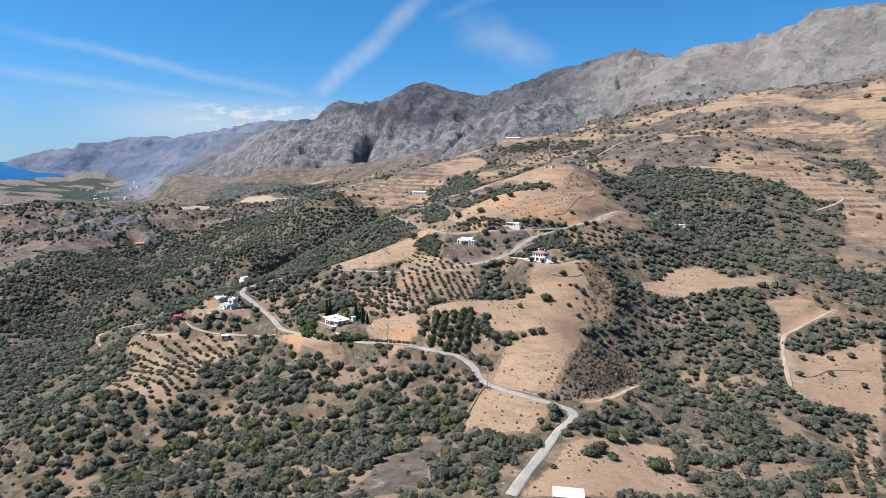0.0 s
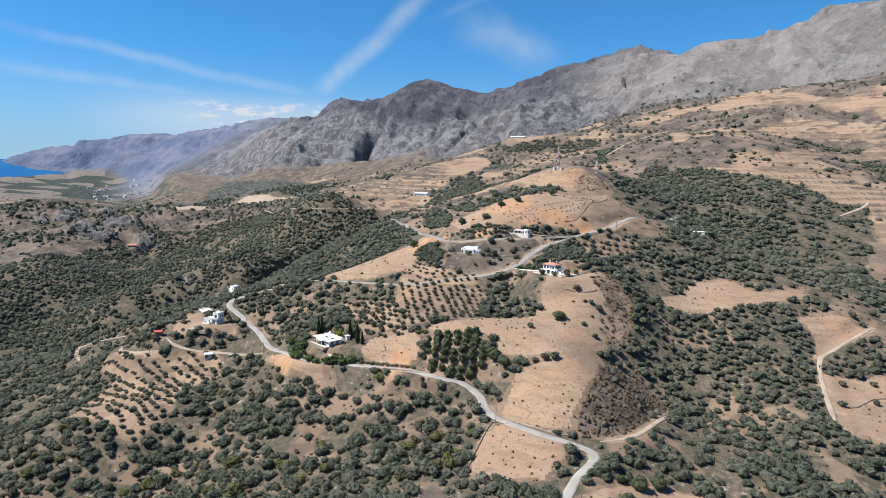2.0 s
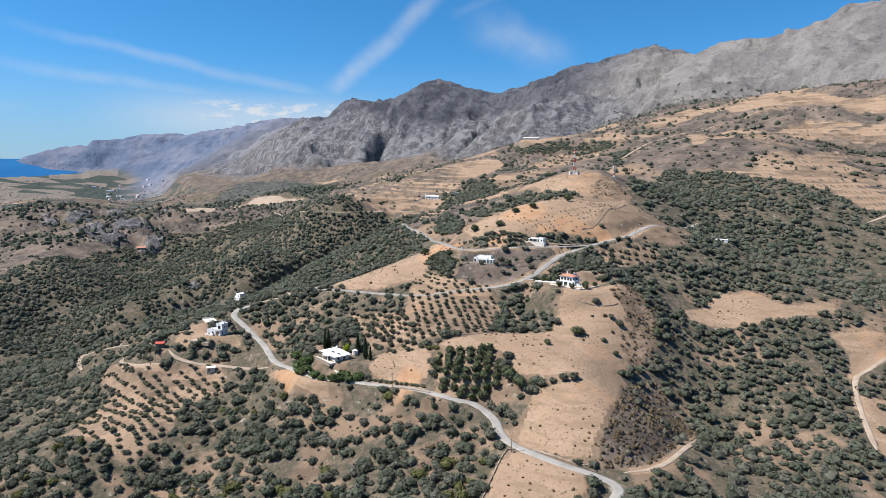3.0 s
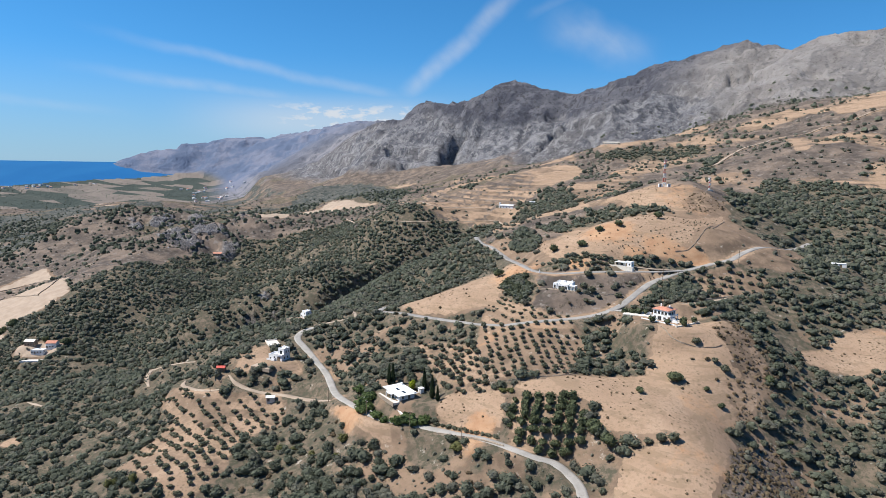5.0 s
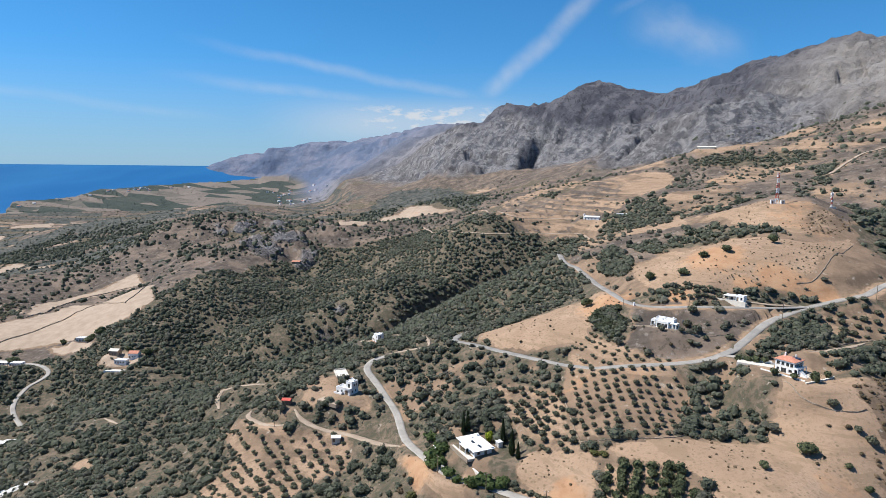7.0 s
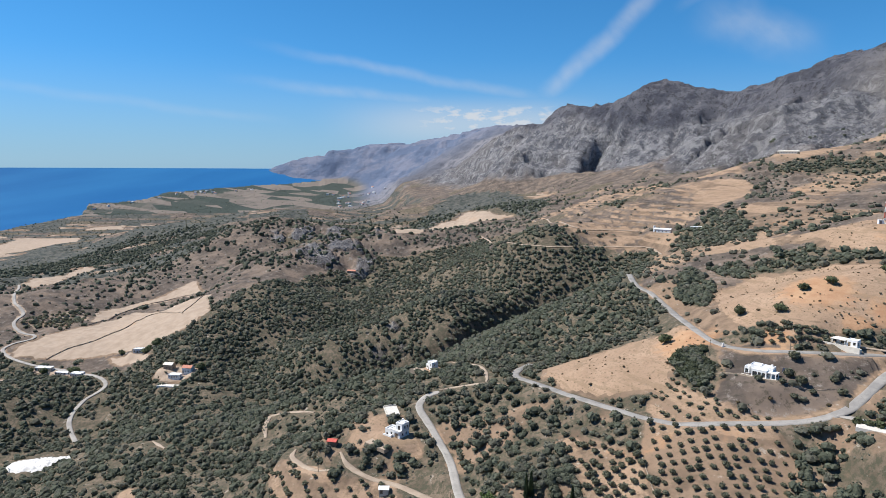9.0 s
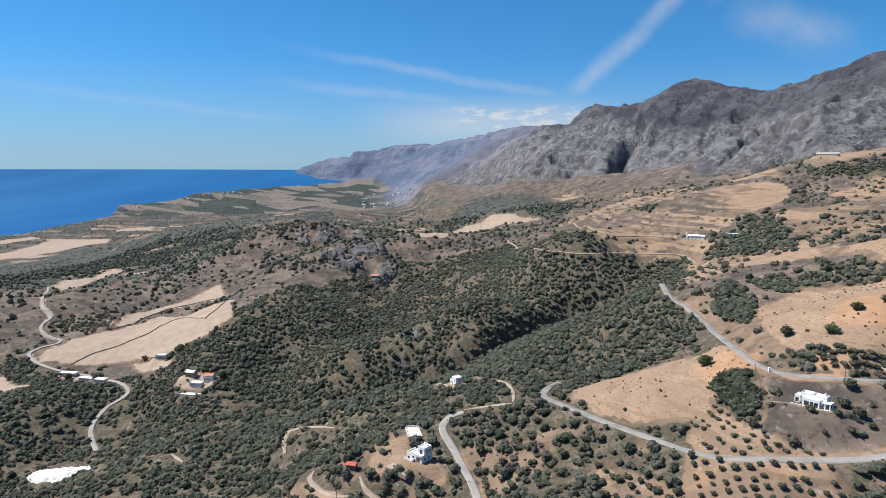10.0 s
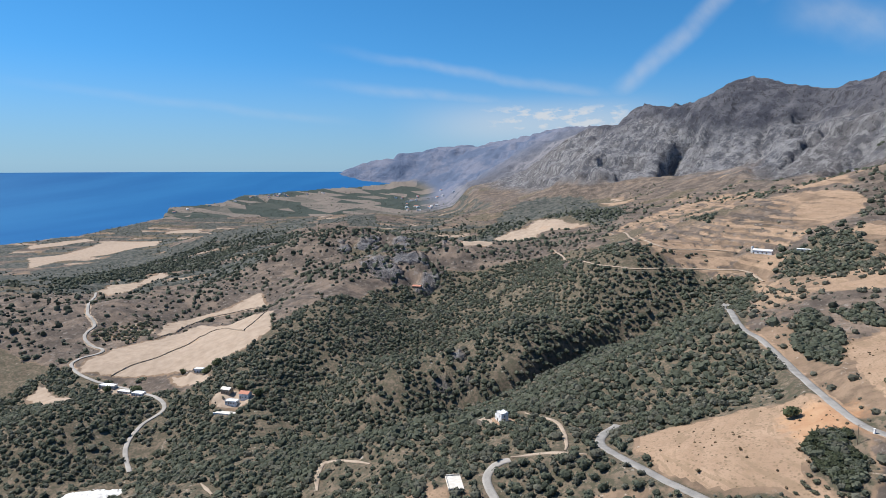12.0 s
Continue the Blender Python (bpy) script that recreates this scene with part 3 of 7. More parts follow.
ORCHARDS = {
    "main_orchard": [(-36, 409), (10, 406), (16, 394), (11, 365), (6, 354), (-23, 352), (-28, 363), (-36, 390)],
    "west_orchard": [(-205, 393), (-168, 379), (-146, 381), (-131, 376), (-128, 360), (-143, 350), (-138, 315), (-144, 301), (-154, 301), (-183, 319), (-193, 339), (-188, 361), (-216, 393)],
    "young_orchard": [(-37, 418), (-28, 438), (-20, 428), (-6, 415), (11, 412), (3, 409), (-32, 408)],
    "dark_grove": [(-17, 338), (8, 334), (16, 318), (8, 308), (-16, 314)],
    "grey_orchard": [(-73, 406), (-37, 390), (-28, 363), (-24, 348), (-37, 347), (-50, 358)],
    "east_orchard": [(79, 458), (107, 468), (125, 457), (118, 450), (95, 442), (77, 437)],
    "hill_orchard": [(9, 464), (15, 468), (40, 467), (42, 461), (32, 454), (10, 456)],
    "garden_rows": [(-49, 335), (-21, 323), (-19, 318), (-48, 330)],
    "south_orchard": [(170, 262), (190, 269), (141, 196), (126, 200)],
    "west_olives": [(-807, 672), (-835, 699), (-819, 776), (-774, 745), (-741, 687)],
}
WOODS = {
    "mast_wood": [(19, 613), (52, 610), (85, 572), (100, 555), (55, 566), (41, 577), (18, 590)],
    "east_wood": [(123, 582), (213, 780), (303, 722), (362, 669), (381, 645), (367, 600), (276, 456), (219, 429), (183, 470), (171, 511), (134, 548)],
    "orchard_wood": [(141, 481), (178, 543), (243, 586), (169, 427), (144, 423), (137, 433), (131, 449)],
    "spur_wood": [(-298, 1066), (-333, 1373), (-208, 976), (-191, 842), (-237, 879)],
    "right_grove": [(468, 824), (509, 812), (483, 742), (450, 690), (457, 737)],
    "right_grove_top": [(457, 910), (491, 893), (508, 857), (492, 842), (468, 879)],
    "mast_back_wood": [(104, 608), (208, 995), (234, 982), (182, 832), (157, 820)],
    "farm_wood": [(90, 1143), (186, 1123), (227, 1088), (224, 1030), (141, 1077), (87, 1100)],
    "hill_wood": [(-43, 807), (-35, 852), (-6, 883), (25, 854), (24, 785), (33, 727), (-10, 749)],
}
ROADSIDE = {"roadside_wood": [(-76, 633), (-68, 643), (-39, 561), (-21, 495), (-24, 489), (-49, 492), (-73, 482), (-94, 477), (-112, 520), (-103, 576)]}
CLOSE_WOOD = {"spur_front": [(-309, 624), (-259, 657), (-218, 685), (-162, 770), (-87, 762), (-41, 553), (-38, 524), (-77, 508), (-104, 513), (-134, 495), (-194, 516)]}
ROADS = {
    "lane": (3.8, [(19, 188), (31, 217), (42, 242), (50, 252), (51, 257), (45, 261), (32, 266), (18, 278), (12, 289), (10, 298), (2, 307), (-7, 309), (-31, 322), (-54, 332), (-72, 337), (-86, 349), (-104, 371), (-119, 398), (-136, 418), (-149, 432), (-151, 442), (-149, 449), (-146, 452)]),
    "main_road": (4.2, [(-108, 504), (-111, 486), (-108, 470), (-94, 451), (-77, 436), (-67, 429), (-32, 407), (-16, 403), (8, 407), (32, 413), (43, 424), (57, 445), (74, 461), (93, 471), (106, 476), (145, 515), (185, 569)]),
    "upper_road": (4.0, [(-71, 772), (-77, 770), (-62, 624), (-45, 580), (-32, 545), (-23, 503), (-14, 472), (-5, 457), (10, 449), (42, 450), (75, 463)]),
    "hillside_road": (3.4, [(-330, 1081), (-312, 1050), (-294, 1020), (-231, 880), (-172, 831), (-124, 852), (-87, 861), (-65, 851), (-48, 806)]),
    "west_road": (3.8, [(-479, 489), (-515, 512), (-535, 542), (-544, 574), (-613, 594), (-684, 592), (-737, 605), (-748, 619), (-746, 649), (-812, 669), (-847, 706), (-911, 738), (-1100, 875)]),
    "orchard_track": (3.2, [(-206, 404), (-201, 394), (-182, 382), (-173, 383)]),
    "terrace_track": (3.2, [(-173, 393), (-165, 386), (-151, 383), (-135, 382), (-109, 370), (-105, 370)]),
    "villa_drive": (3.6, [(32, 413), (46, 405), (50, 400)]),
    "villa_back_track": (2.6, [(64, 408), (68, 409), (72, 411), (81, 422), (95, 439)]),
    "bungalow_track": (2.6, [(42, 457), (56, 458), (72, 462)]),
    "knoll_track": (2.2, [(55, 264), (67, 269), (79, 281), (97, 309)]),
    "gorge_track": (3.2, [(-269, 461), (-281, 477), (-282, 489), (-246, 482)]),
    "gully_track": (3.2, [(-362, 458), (-342, 449)]),
    "cottage_track": (2.4, [(-167, 529), (-142, 510), (-126, 474), (-123, 463)]),
    "ridge_track": (2.4, [(-146, 452), (-132, 458), (-112, 460)]),
    "upland_track": (3.0, [(189, 870), (246, 978), (303, 1033), (349, 1038), (396, 1048), (450, 1053), (483, 1056)]),
    "terrace_track_high": (3.0, [(-267, 1174), (-227, 1092), (-161, 892), (-108, 903), (-79, 902)]),
    "east_track": (3.0, [(341, 607), (380, 636), (398, 656)]),
    "field_track": (2.2, [(237, 390), (201, 365), (188, 354), (174, 323), (162, 293)]),
}
# levelled plots for buildings: east, north, half size, raised by
PLOT_PLAN = [(-67, 348, 15, -0.3), (-150, 410, 7.5, 0.0), (-176, 516, 6, 0.0), (8, 434, 9.5, 0.0), (55, 392, 16, -0.3), (42, 458, 6, 0.0), (-53, 879, 12, 0.0),
             (-18, 843, 7, 0.0), (87, 602, 6, 0.5), (103, 1189, 16, 0.0), (-462, 596, 8, 0.0), (-482, 592, 7, 0.0), (-464, 582, 8, 0.0), (-564, 634, 8, 0.0),
             (-647, 588, 13, 0.0), (-600, 588, 10, 0.0), (-486, 952, 8, 0.0), (185, 522, 6, 0.0), (36, 186, 7, 0.0), (-180, 397, 3.5, 0.0), (-458, 569, 7, 0.0), (-163, 428, 7, 0.0), (-466, 449, 20, 0.0)]
# single trees and shrubs: east, north
LONE_OAKS = [(35.6, 339.3), (52.1, 352), (64.4, 349.7), (68.9, 343.6), (94, 364.2), (21.4, 309.2), (15.5, 315.8), (75, 220.7), (78.1, 221.6), (51.4, 222.5), (55.5, 226.7), (59.6, 222),
             (84, 219.8), (96.8, 344), (-32.6, 477.7), (18.9, 479.4), (30.1, 496.7), (69.8, 517.2), (42.8, 500.3), (1.6, 486.6), (64, 241), (72, 244), (58, 243)]
LONE_OLIVES = [(70.1, 362.8), (64, 370.5), (73.9, 359.8), (36.1, 248.5), (26.3, 308.9), (29.8, 307.2), (34.6, 306.8), (39, 306.7), (43.2, 307.1), (188.3, 334.6), (204.8, 336.8), (220.2, 359),
               (218.5, 341), (195.1, 318.7), (205.9, 308), (175.2, 311.5), (178.7, 459.4), (17.7, 434.2), (20.6, 441.9), (14.4, 425.3), (18.2, 420.6), (5.3, 424.6), (21.9, 428.4), (25.3, 424.3), (33.5, 431.6), (35.4, 424)]
LONE_THORNS = [(-63.8, 438.3), (-27.5, 442.5), (-24, 446), (-30.1, 449.8), (-50, 451.4), (-25.3, 431.3), (35.3, 208.7), (37, 244.6), (99.8, 360.1), (102.7, 366.7), (54.2, 348.1), (9.6, 484.9), (61.1, 363.6),
               (75.4, 376.5), (67.2, 363.4), (69.6, 355.5), (10, 418), (-2, 416), (30, 419)]
VILLA_CYPRESSES = [(-49.2, 346.8), (-52.2, 350.3), (-53.4, 354.4), (-57.7, 359.8), (-75.2, 362.3), (-73.8, 364.1)]
GARDEN_SHRUBS = [(-85.7, 358.8), (-81.5, 353.1), (-80.7, 346.6), (-90.1, 364.7), (-94.7, 370.8), (-74.6, 338.2), (-70.3, 334.0), (-57.0, 331.8), (-59.8, 334.7), (-77.8, 341.3), (-82.9, 343.2), (-84.4, 350.4),
                 (-52.8, 336.7), (-64.9, 332.2), (-53.3, 333.8)]
SAPLING_PLOT = [(46, 471), (71, 478), (85, 489), (119, 556), (75, 504), (41, 483), (22, 474)]
# the western hills: a wooded scarp, crags, thick scrub, grassy downs, and olive groves in the valley
SCARP = {"dark_scarp": [(-1850, 1170), (-1920, 1210), (-1887, 1440), (-1649, 1558), (-1469, 1615), (-1500, 2000), (-1316, 1683), (-1428, 1573), (-1543, 1465), (-1582, 1311), (-1560, 1150)],
         "vale_grove": [(-804, 2305), (-581, 2236), (-466, 2136), (-417, 1619), (-607, 1758)],
         "scarp": [(-1451, 1007), (-1595, 1335), (-1458, 1398), (-1471, 1495), (-1359, 1597), (-1276, 1620), (-1180, 1480), (-1353, 1427), (-1195, 1201), (-1337, 1178), (-1226, 927), (-1147, 823)],
         "valley_grove": [(-673, 1468), (-680, 1867), (-693, 2287), (-429, 1782), (-303, 1561), (-354, 1483), (-555, 1652), (-599, 1551)]}
CRAGS = {"crags": [(-769, 1126), (-729, 1256), (-625, 1247), (-458, 1010), (-447, 948), (-512, 930), (-573, 943)],
         "gorge_crags": [(-318, 707), (-296, 697), (-268, 672), (-265, 662), (-285, 655), (-299, 654), (-295, 667)]}
THICKET = {"thicket": [(-1195, 1201), (-1338, 1411), (-867, 1149), (-732, 1387), (-458, 1010), (-447, 948), (-552, 874), (-592, 784), (-713, 892), (-760, 1027), (-927, 1094)]}
DOWNS = {"downs": [(-1248, 1601), (-1186, 1751), (-1138, 2308), (-976, 2376), (-639, 1588), (-752, 1380), (-787, 1160), (-879, 1167)]}
# pale trodden yards about the houses
YARDS = {"white_house_yard": [(-169, 420), (-163, 423), (-160, 417), (-146, 413), (-140, 409), (-133, 402), (-136, 398), (-147, 401), (-159, 399), (-164, 394), (-175, 401), (-170, 415)],
         "red_villa_yard": [(36, 410), (47, 407), (60, 401), (68, 392), (70, 384), (62, 377), (52, 379), (46, 388), (38, 403)],
         "cottage_yard": [(-188, 512), (-184, 520), (-172, 522), (-166, 516), (-176, 508)],
         "hamlet_yard": [(-492, 580), (-490, 600), (-450, 602), (-448, 580), (-470, 572)],
         "valley_houses": [(-660, 578), (-660, 598), (-590, 600), (-585, 580)]}
BRUSH = {"slope_brush": [(72, 384), (92, 398), (104, 394), (108, 372), (88, 350), (76, 340), (73, 352), (80, 366)], "mast_brush": [(92, 560), (120, 566), (132, 590), (122, 600), (104, 590)]}
# dense clumps that stand inside or beside the open fields
GROVES = {
    "carob_clump": [(-28.5, 449.2), (-24.1, 460.9), (-14.3, 457.6), (-11.1, 438.9), (-12.9, 424), (-19.2, 429.9)],
    "road_grove": [(-31, 608), (-19.6, 618), (-5.5, 576), (-13.7, 530), (-31, 572)],
    "hill_grove": [(-8, 615), (8, 620), (13, 601), (12, 588), (-4, 597)],
    "junction_grove": [(42, 413), (48, 419), (64, 444), (80, 456), (83, 447), (66, 404), (52, 405)],
    "yard_grove": [(-66, 366), (-57, 362), (-52, 358), (-60, 374), (-72, 380), (-90, 384), (-84, 372), (-74, 366)],
}

# ---- the lie of the land ----
HUB = np.array((0.0, -100.0, 90.0))  # the middle of the sheet of ground; far ground is drawn in towards it


def polar(x, y):
    dx, dy = np.asarray(x, float) - HUB[0], np.asarray(y, float) - HUB[1]
    return np.arctan2(-dx, dy), np.log(np.hypot(dx, dy) + 1e-6)


def closeness(a, b):
    return 1.0 / (1.0 + ((a[:, None, 0] - b[None, :, 0]) ** 2 + (a[:, None, 1] - b[None, :, 1]) ** 2) / 0.16**2)


def sea_slope(r):
    u = np.clip((np.asarray(r, float) - 2600) / 2200, 0, 0.985)
    far = np.where(np.asarray(r) < 2600, r, 2600 + 2200 * u / (1 - u))
    return -290 / far - 0.0055 * u * u


SPOTS = np.array([p for some in RELIEF.values() for p in some], float)
SPOT_POLAR = np.stack(polar(SPOTS[:, 0], SPOTS[:, 1]), 1)
SPOT_WEIGHT = np.linalg.solve(closeness(SPOT_POLAR, SPOT_POLAR) + np.eye(len(SPOTS)) * 2e-3, (SPOTS[:, 2] - HUB[2]) / np.exp(SPOT_POLAR[:, 1]) + 0.05)


def lattice(ix, iy, seed):
    h = (ix * 374761393 + iy * 668265263 + seed * 974711) & 0x7FFFFFFF
    h = ((h ^ (h >> 13)) * 1274126177) & 0x7FFFFFFF
    return ((h ^ (h >> 16)) & 0xFFFF) / 32767.5 - 1.0


def value_noise(x, y, seed=0):
    x, y = np.asarray(x, float), np.asarray(y, float)
    ix, iy = np.floor(x).astype(np.int64), np.floor(y).astype(np.int64)
    fx, fy = x - ix, y - iy
    fx, fy = fx * fx * fx * (fx * (fx * 6 - 15) + 10), fy * fy * fy * (fy * (fy * 6 - 15) + 10)
    a = lattice(ix, iy, seed) * (1 - fx) + lattice(ix + 1, iy, seed) * fx
    b = lattice(ix, iy + 1, seed) * (1 - fx) + lattice(ix + 1, iy + 1, seed) * fx
    return a * (1 - fy) + b * fy


def fbm(x, y, size, octaves=4, seed=0, gain=0.5, ridged=False):
    out, amp, total = 0.0, 1.0, 0.0
    for k in range(octaves):
        c, s = math.cos(0.7 * k), math.sin(0.7 * k)
        n = value_noise((x * c - y * s) / size + 17.3 * k, (x * s + y * c) / size - 9.1 * k, seed + k)
        out = out + amp * ((1 - np.abs(n)) * 2 - 1 if ridged else n)
        total += amp
        amp, size = amp * gain, size * 0.5
    return out / total


def step(v, lo, hi):
    u = np.clip((np.asarray(v, float) - lo) / (hi - lo), 0, 1)
    return u * u * (3 - 2 * u)


def inside(poly, x, y):
    """Which points lie in a polygon of the plan."""
    x, y = np.asarray(x, float), np.asarray(y, float)
    hit = np.zeros(x.shape, bool)
    if not len(poly):
        return hit
    p = np.array(poly, float)
    near = (x > p[:, 0].min()) & (x < p[:, 0].max()) & (y > p[:, 1].min()) & (y < p[:, 1].max())
    xs, ys, got = x[near], y[near], np.zeros(int(near.sum()), bool)
    for (x0, y0), (x1, y1) in zip(p, np.roll(p, -1, 0)):
        if y0 != y1:
            got ^= ((y0 > ys) != (y1 > ys)) & (xs < (x1 - x0) * (ys - y0) / (y1 - y0) + x0)
    hit[near] = got
    return hit


def within(zones, x, y, ragged=2.0):
    x, y = np.asarray(x, float), np.asarray(y, float)
    hit, near = np.zeros(np.shape(x), bool), np.zeros(np.shape(x), bool)
    for poly in zones.values():
        p, m = np.array(poly, float), 5 * ragged + 1
        near |= (x > p[:, 0].min() - m) & (x < p[:, 0].max() + m) & (y > p[:, 1].min() - m) & (y < p[:, 1].max() + m)
    x, y = x[near], y[near]
    if ragged:
        far = np.clip(np.hypot(x - HUB[0], y - HUB[1]) / 450, 1, 5) * ragged
        x, y = x + far * fbm(x, y, 12, 3, 41), y + far * fbm(x, y, 12, 3, 42)
    got = np.zeros(x.shape, bool)
    for poly in zones.values():
        got |= inside(poly, x, y)
    hit[near] = got
    return hit


def smooth_line(points, gap):
    """A flowing line through the points of a plan, sampled about every gap metres."""
    p = np.array(points, float)
    p = np.vstack([2 * p[0] - p[1], p, 2 * p[-1] - p[-2]])
    out = []
    for a, b, c, d in zip(p, p[1:], p[2:], p[3:]):
        n = max(2, int(np.linalg.norm(c - b) / gap))
        for u in np.arange(n) / n:
            out.append(0.5 * (2 * b + (c - a) * u + (2 * a - 5 * b + 4 * c - d) * u * u + (3 * b - a - 3 * c + d) * u**3))
    out.append(p[-2])
    return np.array(out)


def soft(test, x, y, reach=1.3):
    """How much of the ground about each point passes a test, from 0 to 1."""
    r = np.hypot(x - HUB[0], y - HUB[1])
    d = reach * np.clip(r / 400, 1, 8)
    return sum(test(x + d * u, y + d * w).astype(float) for u, w in ((1, 0.3), (-0.3, 1), (-1, -0.3), (0.3, -1), (0, 0))) / 5


CLEFTS = [((-365, 2240), (-359, 2401), 24, 80), ((-359, 2401), (-307, 2462), 24, 80), ((-23, 1750), (19, 1834), 13, 42), ((19, 1834), (62, 1791), 13, 42), ((62, 1791), (130, 1713), 13, 42), ((-16, 2414), (24, 2456), 24, 22), ((24, 2456), (85, 2479), 24, 22), ((-220, 2413), (-178, 2468), 24, 20), ((-178, 2468), (-165, 2524), 24, 20), ((-811, 2959), (-748, 3027), 14, 34), ((309, 1325), (392, 1651), 16, 24)]
BROW = [(-324, 612), (-270, 614), (-250, 618), (-226, 622), (-206, 640), (-192, 672), (-177, 710), (-158, 740), (-135, 758)]
GORGE = [(-336, 628), (-298, 637), (-268, 641), (-240, 645), (-216, 664), (-200, 698), (-186, 735), (-164, 762), (-136, 780), (-112, 796)]


def along_line(points, x, y):
    """How far along a line of the plan each point lies, from 0 to 1, and its distance from the line."""
    p = np.array(points, float)
    run = np.r_[0, np.cumsum(np.hypot(*np.diff(p, axis=0).T))]
    best, at = np.full(np.shape(x), 1e9), np.zeros(np.shape(x))
    for k, (a, b) in enumerate(zip(p, p[1:])):
        v = b - a
        u = np.clip(((x - a[0]) * v[0] + (y - a[1]) * v[1]) / (v @ v), 0, 1)
        d = np.hypot(x - a[0] - u * v[0], y - a[1] - u * v[1])
        at = np.where(d < best, (run[k] + u * (run[k + 1] - run[k])) / run[-1], at)
        best = np.minimum(best, d)
    return at, best


def raw_height(x, y):
    x, y = np.asarray(x, float), np.asarray(y, float)
    flat_x, flat_y = x.ravel(), y.ravel()
    out = np.empty(flat_x.shape)
    for k in range(0, len(out), 20000):
        a, l = polar(flat_x[k : k + 20000], flat_y[k : k + 20000])
        out[k : k + 20000] = HUB[2] + np.exp(l) * (closeness(np.c_[a, l], SPOT_POLAR) @ SPOT_WEIGHT - 0.05)
    return out.reshape(x.shape)


COAST_TURN = (31.0, 35.2, 39.8, 42.9, 44.5, 48.2, 48.6, 50.5, 52.8, 55.2, 58.5, 60.3)
COAST_REACH = (4472, 4320, 4220, 4138, 3947, 3789, 3550, 3375, 3200, 3098, 2997, 2919)


def rockiness(x, y, z):
    r = np.hypot(x - HUB[0], y - HUB[1])
    return step(r, 1480, 1720) * step(z + 25 * fbm(x, y, 130, 3, 5) + 95 * step(r, 2200, 3000), 70, 125)


def wild_height(x, y):
    """The hillside with its hummocks, before roads and house plots are cut in."""
    z = raw_height(x, y)
    r = np.hypot(x - HUB[0], y - HUB[1])
    tame = within(FIELDS, x, y, 0.0) | within(ORCHARDS, x, y, 0.0)
    rough = np.where(tame, 0.35, 1.0) * np.clip(r / 450, 0.6, 3.0) * (1 - 0.85 * step(r, 1700, 2300))
    z = z + rough * (1.1 * fbm(x, y, 34, 3, 1) + 0.45 * fbm(x, y, 9, 2, 2))
    cut = soft(lambda u, w: within(TERRACES, u, w, 2), x, y) * step(fbm(x, y, 70, 3, 55), -0.5, 0.05)
    level = (z + 1.5 * fbm(x, y, 90, 2, 56)) / 5.0
    z = z + 5.0 * 0.9 * cut * (step(level - np.floor(level), 0.62, 1.0) - (level - np.floor(level)))
    rock = rockiness(x, y, z)
    z = z + (1 - rock) * step(r, 850, 1250) * (1 - step(r, 2300, 2800)) * (1 - 0.7 * within(TERRACES, x, y, 0.0)) * (11 * fbm(x, y, 210, 3, 27) + 4 * fbm(x, y, 60, 3, 28, 0.5, True))
    wx, wy = x + 70 * fbm(x, y, 190, 3, 51), y + 70 * fbm(x, y, 190, 3, 52)
    a, l = polar(wx, wy)
    gully = fbm(a * 2500 + 0.4 * (l * 2500), l * 2500 * 0.22, 95, 5, 12, 0.6, True)
    crag = 34 * gully + 46 * fbm(wx, wy, 330, 5, 7, 0.55, True) - 32
    fine = 11 * fbm(wx, wy, 75, 5, 8, 0.6, True) - 3
    steady = (1 - 0.66 * step(z, 240, 400)) * (1 - 0.55 * step(r, 2850, 3200))
    z = z + rock * steady * np.clip(r / 2600, 0.5, 1.1) * crag + rock * fine
    z = z + rock * step(z, 190, 300) * (20 * fbm(wx, wy, 150, 4, 9, 0.6, True) - 8)
    # bands of cliff that break the slopes, each petering out along its run
    band = (z + 26 * fbm(x, y, 260, 3, 57) + 0.05 * x) / 58
    ledge = band - np.floor(band)
    z = z + 58 * rock * step(fbm(wx, wy, 240, 3, 58), -0.12, 0.28) * 0.62 * (step(ledge, 0.66, 0.92) - ledge)
    outcrop = soft(lambda u, w: within(CRAGS, u, w, 6), x, y, 4.0)
    z = z + outcrop * (9 * fbm(x, y, 26, 4, 14, 0.6, True) - 2)
    bearing = np.degrees(polar(x, y)[0])
    # the wooded spur's brow, and the gorge hidden behind it
    u, d = along_line(GORGE, x, y)
    z = z - 24 * step(u, 0.0, 0.4) * (1 - 0.75 * step(u, 0.7, 1.0)) * np.exp(-((d / 13) ** 2))
    u, d = along_line(BROW, x, y)
    z = z + 3.5 * step(u, 0.0, 0.2) * (1 - step(u, 0.75, 1.0)) * np.exp(-((d / 14) ** 2))
    z = z - 27 * step(r, 1350, 1800) * (1 - step(r, 2700, 3300)) * step(bearing, 15, 24) * (1 - rock)
    z = z - 22 * step(r, 1900, 2200) * (1 - step(r, 2500, 2900)) * step(bearing, 22, 28) * (1 - rock)
    # the flat coastal plain between the hills and the shore
    low = HUB[2] + r * sea_slope(np.maximum(r, 1.0)) + 10 + 5 * fbm(x, y, 220, 3, 69)
    foot = np.interp(bearing, (21, 23, 26, 31), (2900, 3300, 4280, 4400))
    flat = step(r, 2450, 2950) * step(bearing, 17, 31) * (1 - step(r, foot - 650, foot))
    z = z * (1 - flat) + low * flat
    # the shore: land stays above the sea up to the coast, and under it beyond
    turn = bearing
    reach = np.where(turn < 31, 9e4, np.interp(turn, COAST_TURN, COAST_REACH)) + 45 * fbm(x, y, 160, 3, 68)
    tide = HUB[2] + r * sea_slope(np.maximum(r, 1.0))
